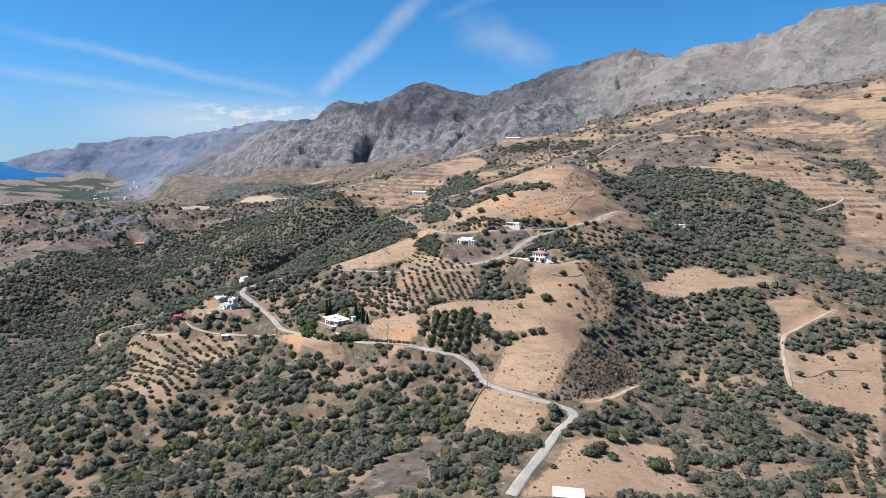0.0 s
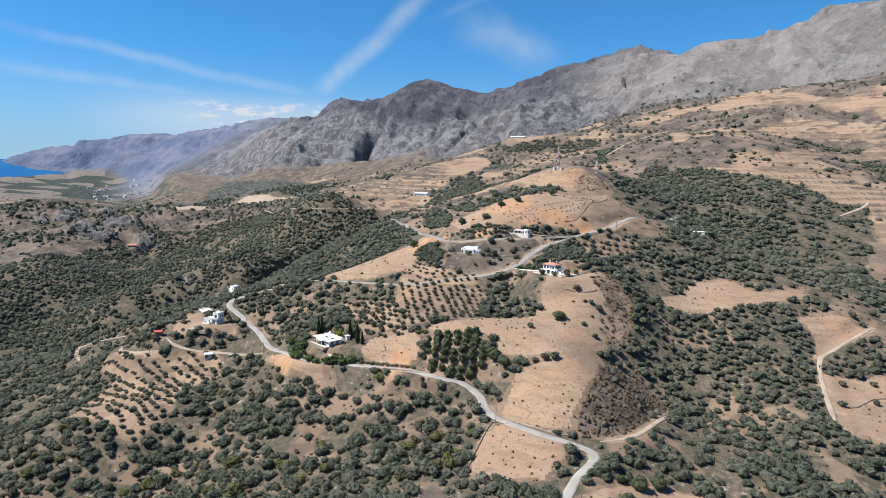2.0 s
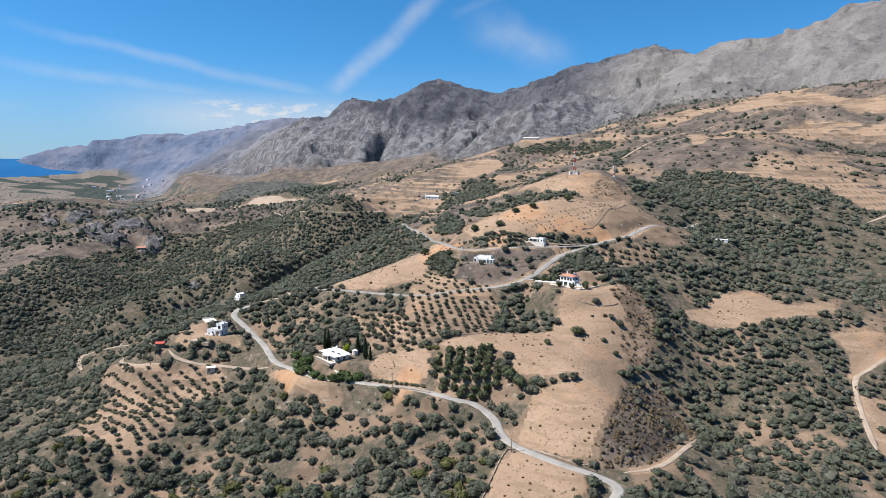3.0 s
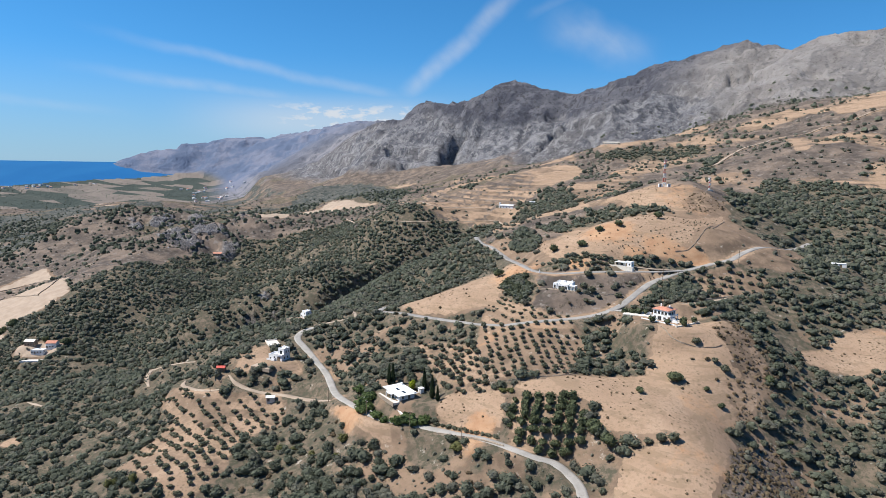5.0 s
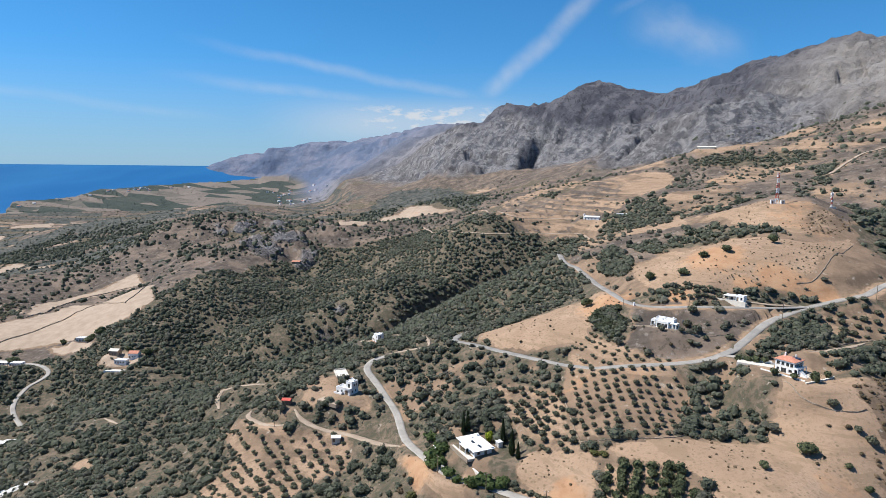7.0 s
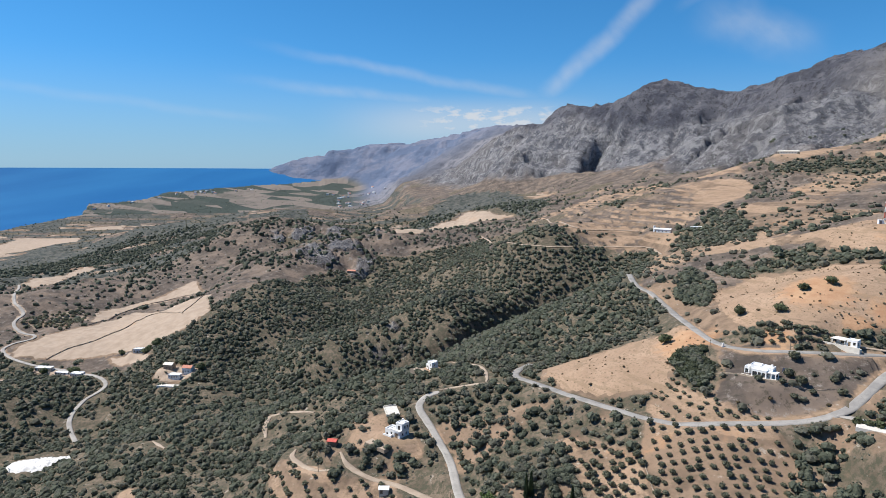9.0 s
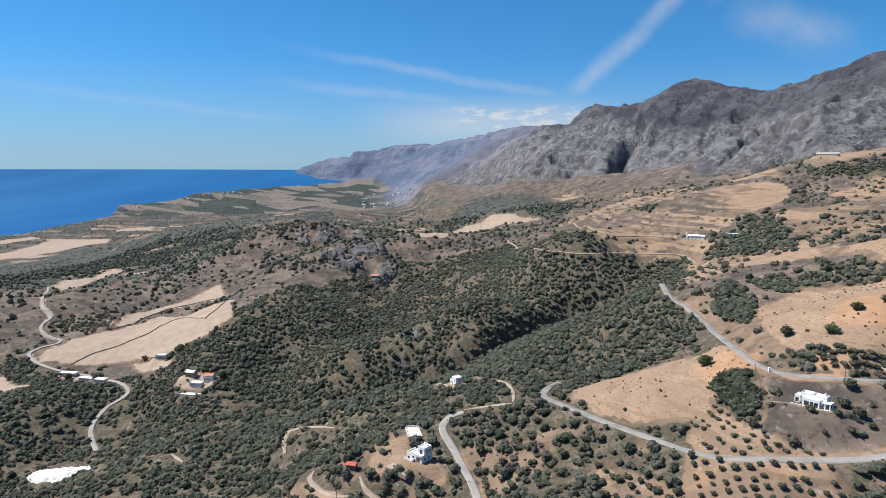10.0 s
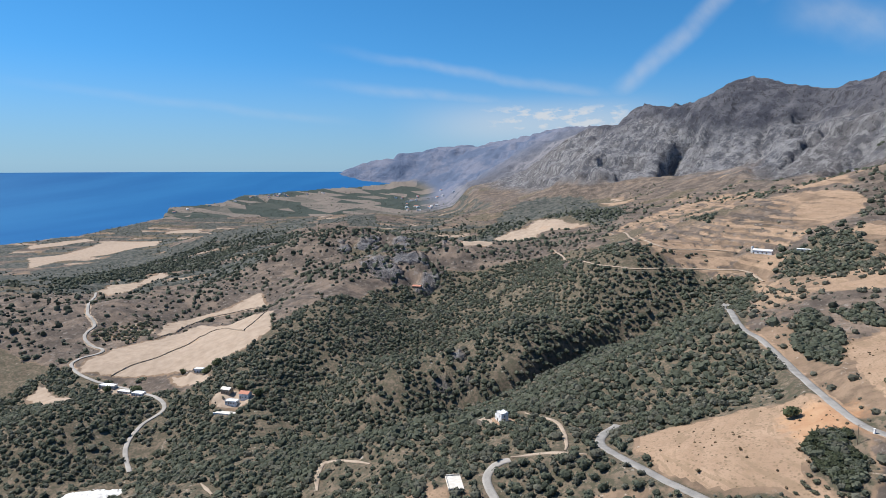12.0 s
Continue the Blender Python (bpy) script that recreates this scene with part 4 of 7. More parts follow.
    z = np.where((r < reach) & (r > 1500), np.maximum(z, tide + 2.5 + np.clip((reach - r) * 0.006, 0, 9)), z)
    z = np.where((r > reach) & (turn > 31), np.minimum(z, tide - 5 + 0.55 * np.maximum(r - np.interp(turn, (31, 32, 33.5, 34.7, 36), (4425, 4487, 4520, 4623, 4760)), 0) * (1 - step(turn, 35.2, 36.2))), z)
    # the gorge that splits the mountain's foot, and lesser clefts
    for (x0, y0), (x1, y1), wide, deep in CLEFTS:
        u = np.clip(((x - x0) * (x1 - x0) + (y - y0) * (y1 - y0)) / ((x1 - x0) ** 2 + (y1 - y0) ** 2), 0, 1)
        d = np.hypot(x - x0 - u * (x1 - x0), y - y0 - u * (y1 - y0)) + 10 * fbm(x, y, 50, 3, 66)
        z = z - deep * np.exp(-((d / wide) ** 2)) * rock
    return z


# roads: a centre line in the plan, with a level of its own
ROAD_LINES = {}
for _name, (_wide, _points) in ROADS.items():
    _line = smooth_line(_points, 2.0)
    _z = wild_height(_line[:, 0], _line[:, 1])
    _pad = np.r_[[_z[0]] * 6, _z, [_z[-1]] * 6]
    ROAD_LINES[_name] = (_wide, _line, np.convolve(_pad, np.ones(13) / 13, "valid"))
ROAD_POINTS = np.vstack([np.c_[l, z, np.full(len(z), w)] for w, l, z in ROAD_LINES.values()])
# plots: x, y, half size, level
PLOTS = np.array([(x, y, s, float(wild_height(np.array([x]), np.array([y]))[0]) + up) for x, y, s, up in PLOT_PLAN])
GRID = {}
for _k, _p in enumerate(ROAD_POINTS):
    GRID.setdefault((int(_p[0] // 16), int(_p[1] // 16)), []).append(_k)


def road_near(x, y):
    """Distance to the nearest road's edge, and that road's level, for points of the plan."""
    dist, level = np.full(x.shape, 99.0), np.zeros(x.shape)
    cx, cy = (x // 16).astype(int), (y // 16).astype(int)
    order = np.lexsort((cy, cx))
    keys = np.c_[cx[order], cy[order]]
    cuts = np.nonzero(np.any(np.diff(keys, axis=0), axis=1))[0] + 1 if len(keys) else []
    for some in np.split(order, cuts):
        if not len(some):
            continue
        i, j = cx[some[0]], cy[some[0]]
        ks = [k for a in (-1, 0, 1) for b in (-1, 0, 1) for k in GRID.get((i + a, j + b), ())]
        if not ks:
            continue
        q = ROAD_POINTS[ks]
        d = np.hypot(x[some][:, None] - q[None, :, 0], y[some][:, None] - q[None, :, 1]) - q[None, :, 3] / 2
        n = d.argmin(1)
        dist[some], level[some] = d[np.arange(len(some)), n], q[n, 2]
    return dist, level


def land(x, y):
    """The height of the ground as it is built."""
    x, y = np.asarray(x, float), np.asarray(y, float)
    z = wild_height(x, y)
    for px, py, s, pz in PLOTS:
        d = np.hypot(x - px, y - py)
        m = d < s + 14
        if m.any():
            k = 1 - step(d[m], s, s + 9)
            z[m] = z[m] * (1 - k) + pz * k
    d, level = road_near(x, y)
    m = d < 9
    k = 1 - step(d[m], 0.8, 9)
    z[m] = z[m] * (1 - k) + (level[m] - 0.15) * k
    return z


def land_at(x, y):
    return float(land(np.array([float(x)]), np.array([float(y)]))[0])


def link_mesh(name, verts, faces, material, smooth=False, attrs=None):
    """A mesh object from arrays: faces are rows of three or four corners."""
    me = bpy.data.meshes.new(name)
    verts, faces = np.asarray(verts, np.float32), np.asarray(faces, np.int32)
    me.vertices.add(len(verts))
    me.vertices.foreach_set("co", verts.ravel())
    n = faces.shape[1]
    me.loops.add(faces.size)
    me.loops.foreach_set("vertex_index", faces.ravel())
    me.polygons.add(len(faces))
    me.polygons.foreach_set("loop_start", np.arange(len(faces), dtype=np.int32) * n)
    me.polygons.foreach_set("use_smooth", np.full(len(faces), smooth))
    for key, values in (attrs or {}).items():
        me.attributes.new(key, "FLOAT", "POINT").data.foreach_set("value", np.asarray(values, np.float32))
    me.update(calc_edges=True)
    me.materials.append(material)
    return new(name, me)


def fan(azimuths, radii):
    a, r = np.meshgrid(azimuths, radii)
    return HUB[0] - r * np.sin(a), HUB[1] + r * np.cos(a)


def sheet_faces(rows, cols, closed):
    i, j = np.meshgrid(np.arange(rows - 1), np.arange(cols if closed else cols - 1), indexing="ij")
    k = (j + 1) % cols
    return np.stack([i * cols + j, (i + 1) * cols + j, (i + 1) * cols + k, i * cols + k], -1).reshape(-1, 4)


AZIMUTHS = np.radians(np.r_[np.arange(-180, -46, 6), np.arange(-44, 68, 0.2), np.arange(70, 180, 6)])
RADII = np.r_[0.5, 40, 90, 140, 190, 230, np.geomspace(262, 3500, 575)]
FAR_RADII = np.geomspace(3500, 4830, 70)


def woodland(x, y):
    """Where the ground carries close woodland or scrub."""
    r = np.hypot(x - HUB[0], y - HUB[1])
    close = ((x < -55) & (r < 1000)) | ((r < 1000) & within(ROADSIDE, x, y, 3)) | ((x < -110) & (r < 1190)) | ((y < 470) & (x > -70)) | within(WOODS, x, y, 6)
    close &= ~((x < -545) & (y > 600))
    return (close & ~within(HEATH, x, y, 5) & ~within(FIELDS, x, y) & ~within(ORCHARDS, x, y, 1) & ~within(SCRAPES, x, y) & ~within(YARDS, x, y, 1)) | within(GROVES, x, y, 1)


def plots_of_plain(x, y, z):
    """The coastal plain's chequer of plots: a number for each plot, and how far the ground belongs to the plain."""
    wx, wy = (x * 0.8 + y * 0.6) / 95, (y * 0.8 - x * 0.6) / 42
    r = np.hypot(x - HUB[0], y - HUB[1])
    return lattice(np.floor(wx).astype(np.int64), np.floor(wy).astype(np.int64), 71), step(r, 1350, 1600) * (1 - step(z, -60, -20))


def cover(x, y, z):
    r = np.hypot(x - HUB[0], y - HUB[1])
    bare = soft(lambda u, w: within(FIELDS, u, w) | within(YARDS, u, w, 1), x, y)
    bare = np.maximum(bare, soft(lambda u, w: within(ORCHARDS, u, w, 1), x, y) * (0.5 + 0.5 * fbm(x, y, 14, 3, 25)))
    bare = bare * np.where((r > 700) & (x > -350), 0.62 + 0.3 * step(fbm(x, y, 30, 4, 24), -0.35, 0.2), 1.0)
    bare = bare * (1 - 0.75 * soft(lambda u, w: within(BRUSH, u, w, 4), x, y) * step(fbm(x, y, 9, 3, 36), -0.5, 0.0))
    d, _ = road_near(x, y)
    bare = np.maximum(bare, 1 - step(d + 1.6 * fbm(x, y, 8, 3, 26), 0.8, 3.6))
    wood = soft(woodland, x, y)
    wood = wood * np.where((x > -190) & (y < 430), 0.3 + 0.7 * step(fbm(x, y, 16, 3, 84), -0.35, 0.1), 1.0)
    # the coastal plain and far slopes: plots of stubble between olive groves
    plot, plain = plots_of_plain(x, y, z)
    bare = np.maximum(bare, 0.62 * plain * (plot > 0.75) * (r < 3400) * step(fbm(x, y, 200, 2, 33), -0.15, 0.0))
    wood = np.maximum(wood, plain * (plot < 0.4) * 0.95 * ~within(FIELDS, x, y, 0.0))
    mound = fbm(x, y, 210, 3, 27)
    hills = step(r, 1000, 1250) * (1 - plain) * (1 - step(x, -150, 50))
    bare = np.maximum(bare, hills * step(mound, 0.36, 0.5) * 0.4)
    bare = np.maximum(bare, soft(lambda u, w: within(DOWNS, u, w, 8), x, y) * (0.36 + 0.5 * fbm(x, y, 90, 4, 34)))
    wood = np.maximum(wood, hills * step(-mound, 0.16, 0.32) * step(fbm(x, y, 45, 3, 29), -0.25, 0.0))
    slope = step(r, 620, 800) * (1 - plain) * step(x, -330, -180)
    bare = np.maximum(bare, slope * step(fbm(x, y, 120, 4, 23), -0.2, 0.25) * 0.72)
    wood = np.maximum(wood, soft(lambda u, w: within(SCARP, u, w, 8), x, y))
    bare = bare * (1 - wood)
    cut = soft(lambda u, w: within(TERRACES, u, w, 2), x, y)
    bare = np.maximum(bare, cut * (0.8 + 0.19 * step(fbm(x, y, 60, 3, 59), -0.1, 0.35)) * (1 - wood))
    level = (z + 1.5 * fbm(x, y, 90, 2, 56)) / 5.0
    bare = bare * (1 - 0.6 * cut * step(level - np.floor(level), 0.2, 0.4) * (1 - step(level - np.floor(level), 0.85, 1.0)))
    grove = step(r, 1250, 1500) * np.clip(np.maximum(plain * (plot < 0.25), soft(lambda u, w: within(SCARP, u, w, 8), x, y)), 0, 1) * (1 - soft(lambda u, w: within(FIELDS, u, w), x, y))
    heath = (1 - np.maximum(bare, wood)) * soft(lambda u, w: within(HEATH, u, w, 5) | within(SCRAPES, u, w) | (np.hypot(u - HUB[0], w - HUB[1]) > 700), x, y) * np.maximum(0.75 + 0.25 * step(r, 640, 760), within(SCRAPES, x, y))
    red = step(fbm(x, y, 55, 3, 31), 0.34, 0.6) * 0.5
    for cx, cy, s in ((77, 466, 12), (-20, 462, 16), (-22, 472, 18), (-30, 320, 12), (-95, 340, 18), (66, 480, 14), (85, 473, 12), (36, 496, 20), (49, 470, 9), (-30, 327, 9), (14, 457, 10)):
        red = np.maximum(red, np.exp(-((x - cx) ** 2 + (y - cy) ** 2) / s**2))
    return {"grove": grove, "chalk": step(-x, 330, 480), "bare": bare, "heath": heath, "wood": wood, "red": red * (1 - 0.8 * wood), "rock": np.maximum(rockiness(x, y, np.minimum(raw_height(x, y), z + 20)), 0.8 * soft(lambda u, w: within(CRAGS, u, w, 6), x, y) * step(fbm(x, y, 24, 4, 35), -0.05, 0.2)),
            "hazy_slate": step(r, 2150, 2300) * step(z + 60 * fbm(x, y, 150, 5, 37), 215, 285) * (1 - step(x, 480, 700)), "scree": step(x + 90 * fbm(x, y, 140, 4, 38), 300, 480) * (1 - step(r, 2250, 2400))}


gx, gy = fan(AZIMUTHS, RADII)
gz = land(gx.ravel(), gy.ravel())
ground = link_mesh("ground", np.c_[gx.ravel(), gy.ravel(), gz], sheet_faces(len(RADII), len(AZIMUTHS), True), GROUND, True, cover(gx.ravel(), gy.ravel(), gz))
tagged(ground, "dry Mediterranean hillside of pale soil and scrub", "ground", kind="structure")
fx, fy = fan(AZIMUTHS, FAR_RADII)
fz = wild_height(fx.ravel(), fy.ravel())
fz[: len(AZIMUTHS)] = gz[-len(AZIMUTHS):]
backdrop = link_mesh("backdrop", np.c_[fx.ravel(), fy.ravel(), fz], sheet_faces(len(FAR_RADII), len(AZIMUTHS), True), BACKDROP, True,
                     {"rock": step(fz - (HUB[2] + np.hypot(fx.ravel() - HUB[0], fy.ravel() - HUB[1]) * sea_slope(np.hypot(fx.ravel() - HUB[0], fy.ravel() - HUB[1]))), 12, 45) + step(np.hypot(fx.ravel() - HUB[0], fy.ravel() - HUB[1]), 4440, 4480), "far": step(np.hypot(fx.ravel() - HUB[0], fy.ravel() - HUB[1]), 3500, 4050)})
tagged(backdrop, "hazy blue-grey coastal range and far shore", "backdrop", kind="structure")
sa, sr = np.radians(np.arange(20, 150, 1.0)), np.geomspace(1500, 4790, 70)
sx, sy = fan(sa, sr)
srr = np.hypot(sx - HUB[0], sy - HUB[1]).ravel()
water = link_mesh("water", np.c_[sx.ravel(), sy.ravel(), HUB[2] + srr * sea_slope(srr)], sheet_faces(len(sr), len(sa), False), SEA, True)
tagged(water, "calm deep blue sea reaching the horizon", "sea", kind="structure")


# ---- roads and tracks: slabs with cambered tops and real edges ----
def road_mesh(name, wide, line, z, thick=0.35):
    way = np.gradient(line, axis=0)
    way /= np.linalg.norm(way, axis=1)[:, None] + 1e-9
    side = np.c_[way[:, 1], -way[:, 0]]
    r = np.hypot(line[:, 0] - HUB[0], line[:, 1] - HUB[1])
    lift = 0.05 + np.clip(r - 500, 0, 900) * 0.0012
    wobble = wide * (0.5 + 0.06 * fbm(line[:, 0], line[:, 1], 11, 2, 61))
    if name not in PAVED:
        run = np.arange(len(line)) * 2.0
        wobble = wobble * (0.35 + 0.65 * step(np.minimum(run, run[::-1]), 0, 14)) * (1 + 0.25 * fbm(line[:, 0], line[:, 1], 7, 3, 62))
    profile = ((-1.06, -thick), (-1.0, 0.0), (-0.5, 0.05), (0.0, 0.07), (0.5, 0.05), (1.0, 0.0), (1.06, -thick))
    verts = np.stack([np.c_[line + side * (u * wobble)[:, None], z + lift + h] for u, h in profile], 1)
    return verts.reshape(-1, 3), sheet_faces(len(line), len(profile), False)


PAVED = {"lane": (CONCRETE, "narrow pale concrete lane winding over the ridge"), "main_road": (ASPHALT, "worn grey asphalt road along the hillside"),
         "upper_road": (ASPHALT, "worn grey asphalt road with a pale edge line"), "west_road": (CONCRETE, "pale winding country road"),
         "villa_drive": (CONCRETE, "pale concrete driveway to the villa")}
for _name, (_wide, _line, _z) in ROAD_LINES.items():
    _v, _f = road_mesh(_name, _wide, _line, _z)
    _mat, _label = PAVED.get(_name, (DIRT, "pale unpaved earth track"))
    tagged(link_mesh("road" if _name in PAVED else "track", _v, _f[:, ::-1], _mat, True), _label, "road", kind="structure")

# ---- woodland and scrub ----
def lumps(rng, count, spread=0.55):
    """Centres and radii of the masses that make up one crown of radius one."""
    c = rng.normal(0, 1, (count, 3))
    c = c / np.linalg.norm(c, axis=1)[:, None] * rng.uniform(0.25, spread, (count, 1))
    c[:, 2] = np.abs(c[:, 2]) * 0.8 + 0.28
    if count == 1:
        return c * 0.3 + np.array((0, 0, 0.25)), np.array([0.85])
    if count == 2:
        return c, rng.uniform(0.55, 0.75, count)
    return c, rng.uniform(0.42, 0.62, count)


ICO = (lambda t: (np.array([(-1, t, 0), (1, t, 0), (-1, -t, 0), (1, -t, 0), (0, -1, t), (0, 1, t), (0, -1, -t), (0, 1, -t), (t, 0, -1), (t, 0, 1), (-t, 0, -1), (-t, 0, 1)]) / math.sqrt(1 + t * t),
       np.array([(0, 11, 5), (0, 5, 1), (0, 1, 7), (0, 7, 10), (0, 10, 11), (1, 5, 9), (5, 11, 4), (11, 10, 2), (10, 7, 6), (7, 1, 8),
                 (3, 9, 4), (3, 4, 2), (3, 2, 6), (3, 6, 8), (3, 8, 9), (4, 9, 5), (2, 4, 11), (6, 2, 10), (8, 6, 7), (9, 8, 1)])))((1 + math.sqrt(5)) / 2)


def crown(rng, masses, leaves, size, squash=0.85):
    """One crown of radius one, standing on z = 0: leaf sprays round several masses, with a ragged heart behind them. Triangles only."""
    centres, radii = lumps(rng, masses)
    verts, faces = [], []
    for c, r in zip(centres, radii):
        v = ICO[0] * r * rng.uniform(0.76, 1.0, (12, 1)) + c
        faces.append(ICO[1] + len(verts) * 12)
        verts.append(v)
    verts = list(np.concatenate(verts))
    faces = list(np.concatenate(faces))
    for _ in range(leaves):
        k = rng.integers(len(centres))
        d = rng.normal(0, 1, 3)
        d[2] = abs(d[2]) * 0.9 - 0.25
        d /= np.linalg.norm(d)
        at = centres[k] + d * radii[k] * rng.uniform(0.9, 1.16)
        n = d + rng.normal(0, 0.35, 3)
        n /= np.linalg.norm(n)
        u = np.cross(n, rng.normal(0, 1, 3))
        u /= np.linalg.norm(u)
        w = np.cross(n, u)
        s = size * rng.uniform(0.6, 1.3)
        b = len(verts)
        verts += [at + (u * 1.0) * s, at + w * 0.6 * s + n * 0.25 * s, at - u * s * 0.9, at - w * 0.65 * s + n * 0.1 * s]
        faces += [np.array((b, b + 1, b + 2)), np.array((b, b + 2, b + 3))]
    v = np.array(verts)
    v[:, 2] *= squash
    v[:, 2] = np.maximum(v[:, 2], -0.05)
    return v, np.array(faces)


def tiny_crown(rng):
    """A far tree: a ragged dome of two rings under a crooked top."""
    a = np.arange(6) * math.pi / 3 + rng.uniform(0, 1)
    low = np.c_[np.cos(a), np.sin(a), np.full(6, 0.12)] * rng.uniform(0.75, 1.1, (6, 1))
    high = np.c_[0.72 * np.cos(a + 0.5), 0.72 * np.sin(a + 0.5), np.full(6, 0.82)] * rng.uniform(0.7, 1.2, (6, 1))
    v = np.vstack([low, high, [(rng.uniform(-0.2, 0.2), rng.uniform(-0.2, 0.2), 1.12)]])
    f = []
    for k in range(6):
        n = (k + 1) % 6
        f += [(k, n, 6 + k), (n, 6 + n, 6 + k), (6 + k, 6 + n, 12)]
    return v, np.array(f)


def plant(name, label, category, places, shapes, material, rng):
    """Many crowns joined into one mesh. places: rows of x, y, z, radius, tint."""
    verts, faces, tints, base = [], [], [], 0
    pick = rng.integers(len(shapes), size=len(places))
    for k, (v, f) in enumerate(shapes):
        p = places[pick == k]
        if not len(p):
            continue
        a = rng.uniform(0, 2 * math.pi, len(p))
        c, s = np.cos(a), np.sin(a)
        q = np.empty((len(p), len(v), 3), np.float32)
        stretch = rng.uniform(0.8, 1.2, (len(p), 3))
        vx, vy, vz = v[None, :, 0] * stretch[:, :1], v[None, :, 1] * stretch[:, 1:2], v[None, :, 2] * stretch[:, 2:]
        q[:, :, 0] = (vx * c[:, None] - vy * s[:, None]) * p[:, 3:4] + p[:, 0:1]
        q[:, :, 1] = (vx * s[:, None] + vy * c[:, None]) * p[:, 3:4] + p[:, 1:2]
        q[:, :, 2] = vz * p[:, 3:4] + p[:, 2:3] - 0.15
        verts.append(q.reshape(-1, 3))
        faces.append((f[None] + (np.arange(len(p)) * len(v))[:, None, None] + base).reshape(-1, 3))
        tints.append(np.repeat(p[:, 4], len(v)))
        base += len(p) * len(v)
    if not verts:
        return None
    ob = link_mesh(name, np.concatenate(verts), np.concatenate(faces), material, False, {"tint": np.concatenate(tints)})
    return tagged(ob, label, category, kind="stuff")


def candidates(x0, x1, y0, y1, gap, rng):
    x, y = np.meshgrid(np.arange(x0, x1, gap), np.arange(y0, y1, gap))
    x = x.ravel() + rng.uniform(-0.5, 0.5, x.size) * gap
    y = y.ravel() + rng.uniform(-0.5, 0.5, y.size) * gap
    a, _ = polar(x, y)
    keep = (np.degrees(a) > -43) & (np.degrees(a) < 66)
    return x[keep], y[keep]


def clear_of_building(x, y):
    ok = np.ones(x.shape, bool)
    for px, py, s, _ in PLOTS:
        ok &= np.hypot(x - px, y - py) > s + 1.0
    return ok


def sow(rng, box, gap, keep, low, high, top=1.0):
    """Places for shrubs and trees: a jittered grid thinned by keep(x, y) from 0 to 1."""
    x, y = candidates(*box, gap, rng)
    d, _ = road_near(x, y)
    ok = (rng.random(len(x)) < keep(x, y)) & (d > 2.2) & clear_of_building(x, y)
    x, y = x[ok], y[ok]
    size = rng.uniform(0, 1, len(x)) ** 1.6 * (high - low) + low
    tint = np.clip(0.5 + 0.45 * fbm(x, y, 26, 2, 77) + rng.normal(0, 0.22, len(x)), 0, 1)
    return np.c_[x, y, land(x, y), size, tint]


def from_path(p):
    """Distance on the plan from the flight line."""
    u = np.clip(p[:, 1] / 190, 0, 1)
    return np.hypot(p[:, 0] + 44 * u * u, p[:, 1] - 190 * u)


rng = np.random.default_rng(5)
NEAR_CROWNS = [crown(rng, 5, 84, 0.155) for _ in range(9)]
MID_CROWNS = [crown(rng, 3, 18, 0.22) for _ in range(9)]
LOW_CROWNS = [crown(rng, 1, 5, 0.40, 0.8) for _ in range(8)]
TINY_CROWNS = [tiny_crown(rng) for _ in range(8)]


def wood_density(x, y):
    gaps = 0.22 + 0.78 * step(fbm(x, y, 24, 3, 83), -0.42, -0.08)
    east = np.where((x > 110) & (y > 395), 0.4 + 0.6 * step(fbm(x, y, 38, 3, 85), -0.22, 0.05), 0.97)
    gaps = np.where(within(GROVES, x, y, 1) | within(CLOSE_WOOD, x, y, 4), 1.0, gaps)
    clear = np.where((x > -190) & (y < 345), 0.8 + 0.2 * step(fbm(x, y, 16, 3, 84), -0.4, -0.1), 1.0)
    return woodland(x, y) * gaps * east * clear


clump = sow(rng, (-40, 0, 415, 470), 2.7, lambda x, y: inside(GROVES["carob_clump"], x, y), 2.2, 3.4)
plant("grove", "dense dark carob clump at the field's edge", "trees", clump, NEAR_CROWNS, CLUMP, rng)
extra = sow(rng, (-100, 130, 340, 640), 3.3, lambda x, y: within(GROVES, x, y, 0.5), 2.0, 3.6)
wood = sow(rng, (-760, 520, 190, 1250), 4.4, wood_density, 2.1, 4.4)
wood = np.vstack([wood, extra])
far = from_path(wood)
dice = rng.random(len(wood))
odd = (wood[:, 0] > -230) & (wood[:, 0] < 10) & (wood[:, 1] < 345) & (fbm(wood[:, 0], wood[:, 1], 30, 2, 99) > -0.1)
yellow, withered = odd & (dice > 0.9), odd & (dice < 0.13)
wood[withered, 3] *= 0.65
oak = (dice >= 0.28) & ~yellow & ~withered
for _trees, _low, _high, _shapes in ((oak, 0, 190, NEAR_CROWNS), (oak, 190, 360, MID_CROWNS), (oak, 360, 9999, LOW_CROWNS)):
    plant("woodland", "dense evergreen oak and carob woodland on the slopes", "woodland", wood[_trees & (far >= _low) & (far < _high)], _shapes, OAK, rng)
plant("scrub", "yellowish-green broom and young trees", "scrub", wood[yellow], NEAR_CROWNS, YELLOW, rng)
plant("scrub", "withered grey-brown thorn scrub", "scrub", wood[withered], MID_CROWNS, TUFT, rng)
grey = ~oak & ~yellow & ~withered
for _trees, _low, _high, _shapes in ((grey, 0, 180, NEAR_CROWNS), (grey, 180, 360, MID_CROWNS), (grey, 360, 9999, LOW_CROWNS)):
    plant("scrub", "grey-green maquis scrub between the trees", "scrub", wood[_trees & (far >= _low) & (far < _high)], _shapes, SCRUB, rng)


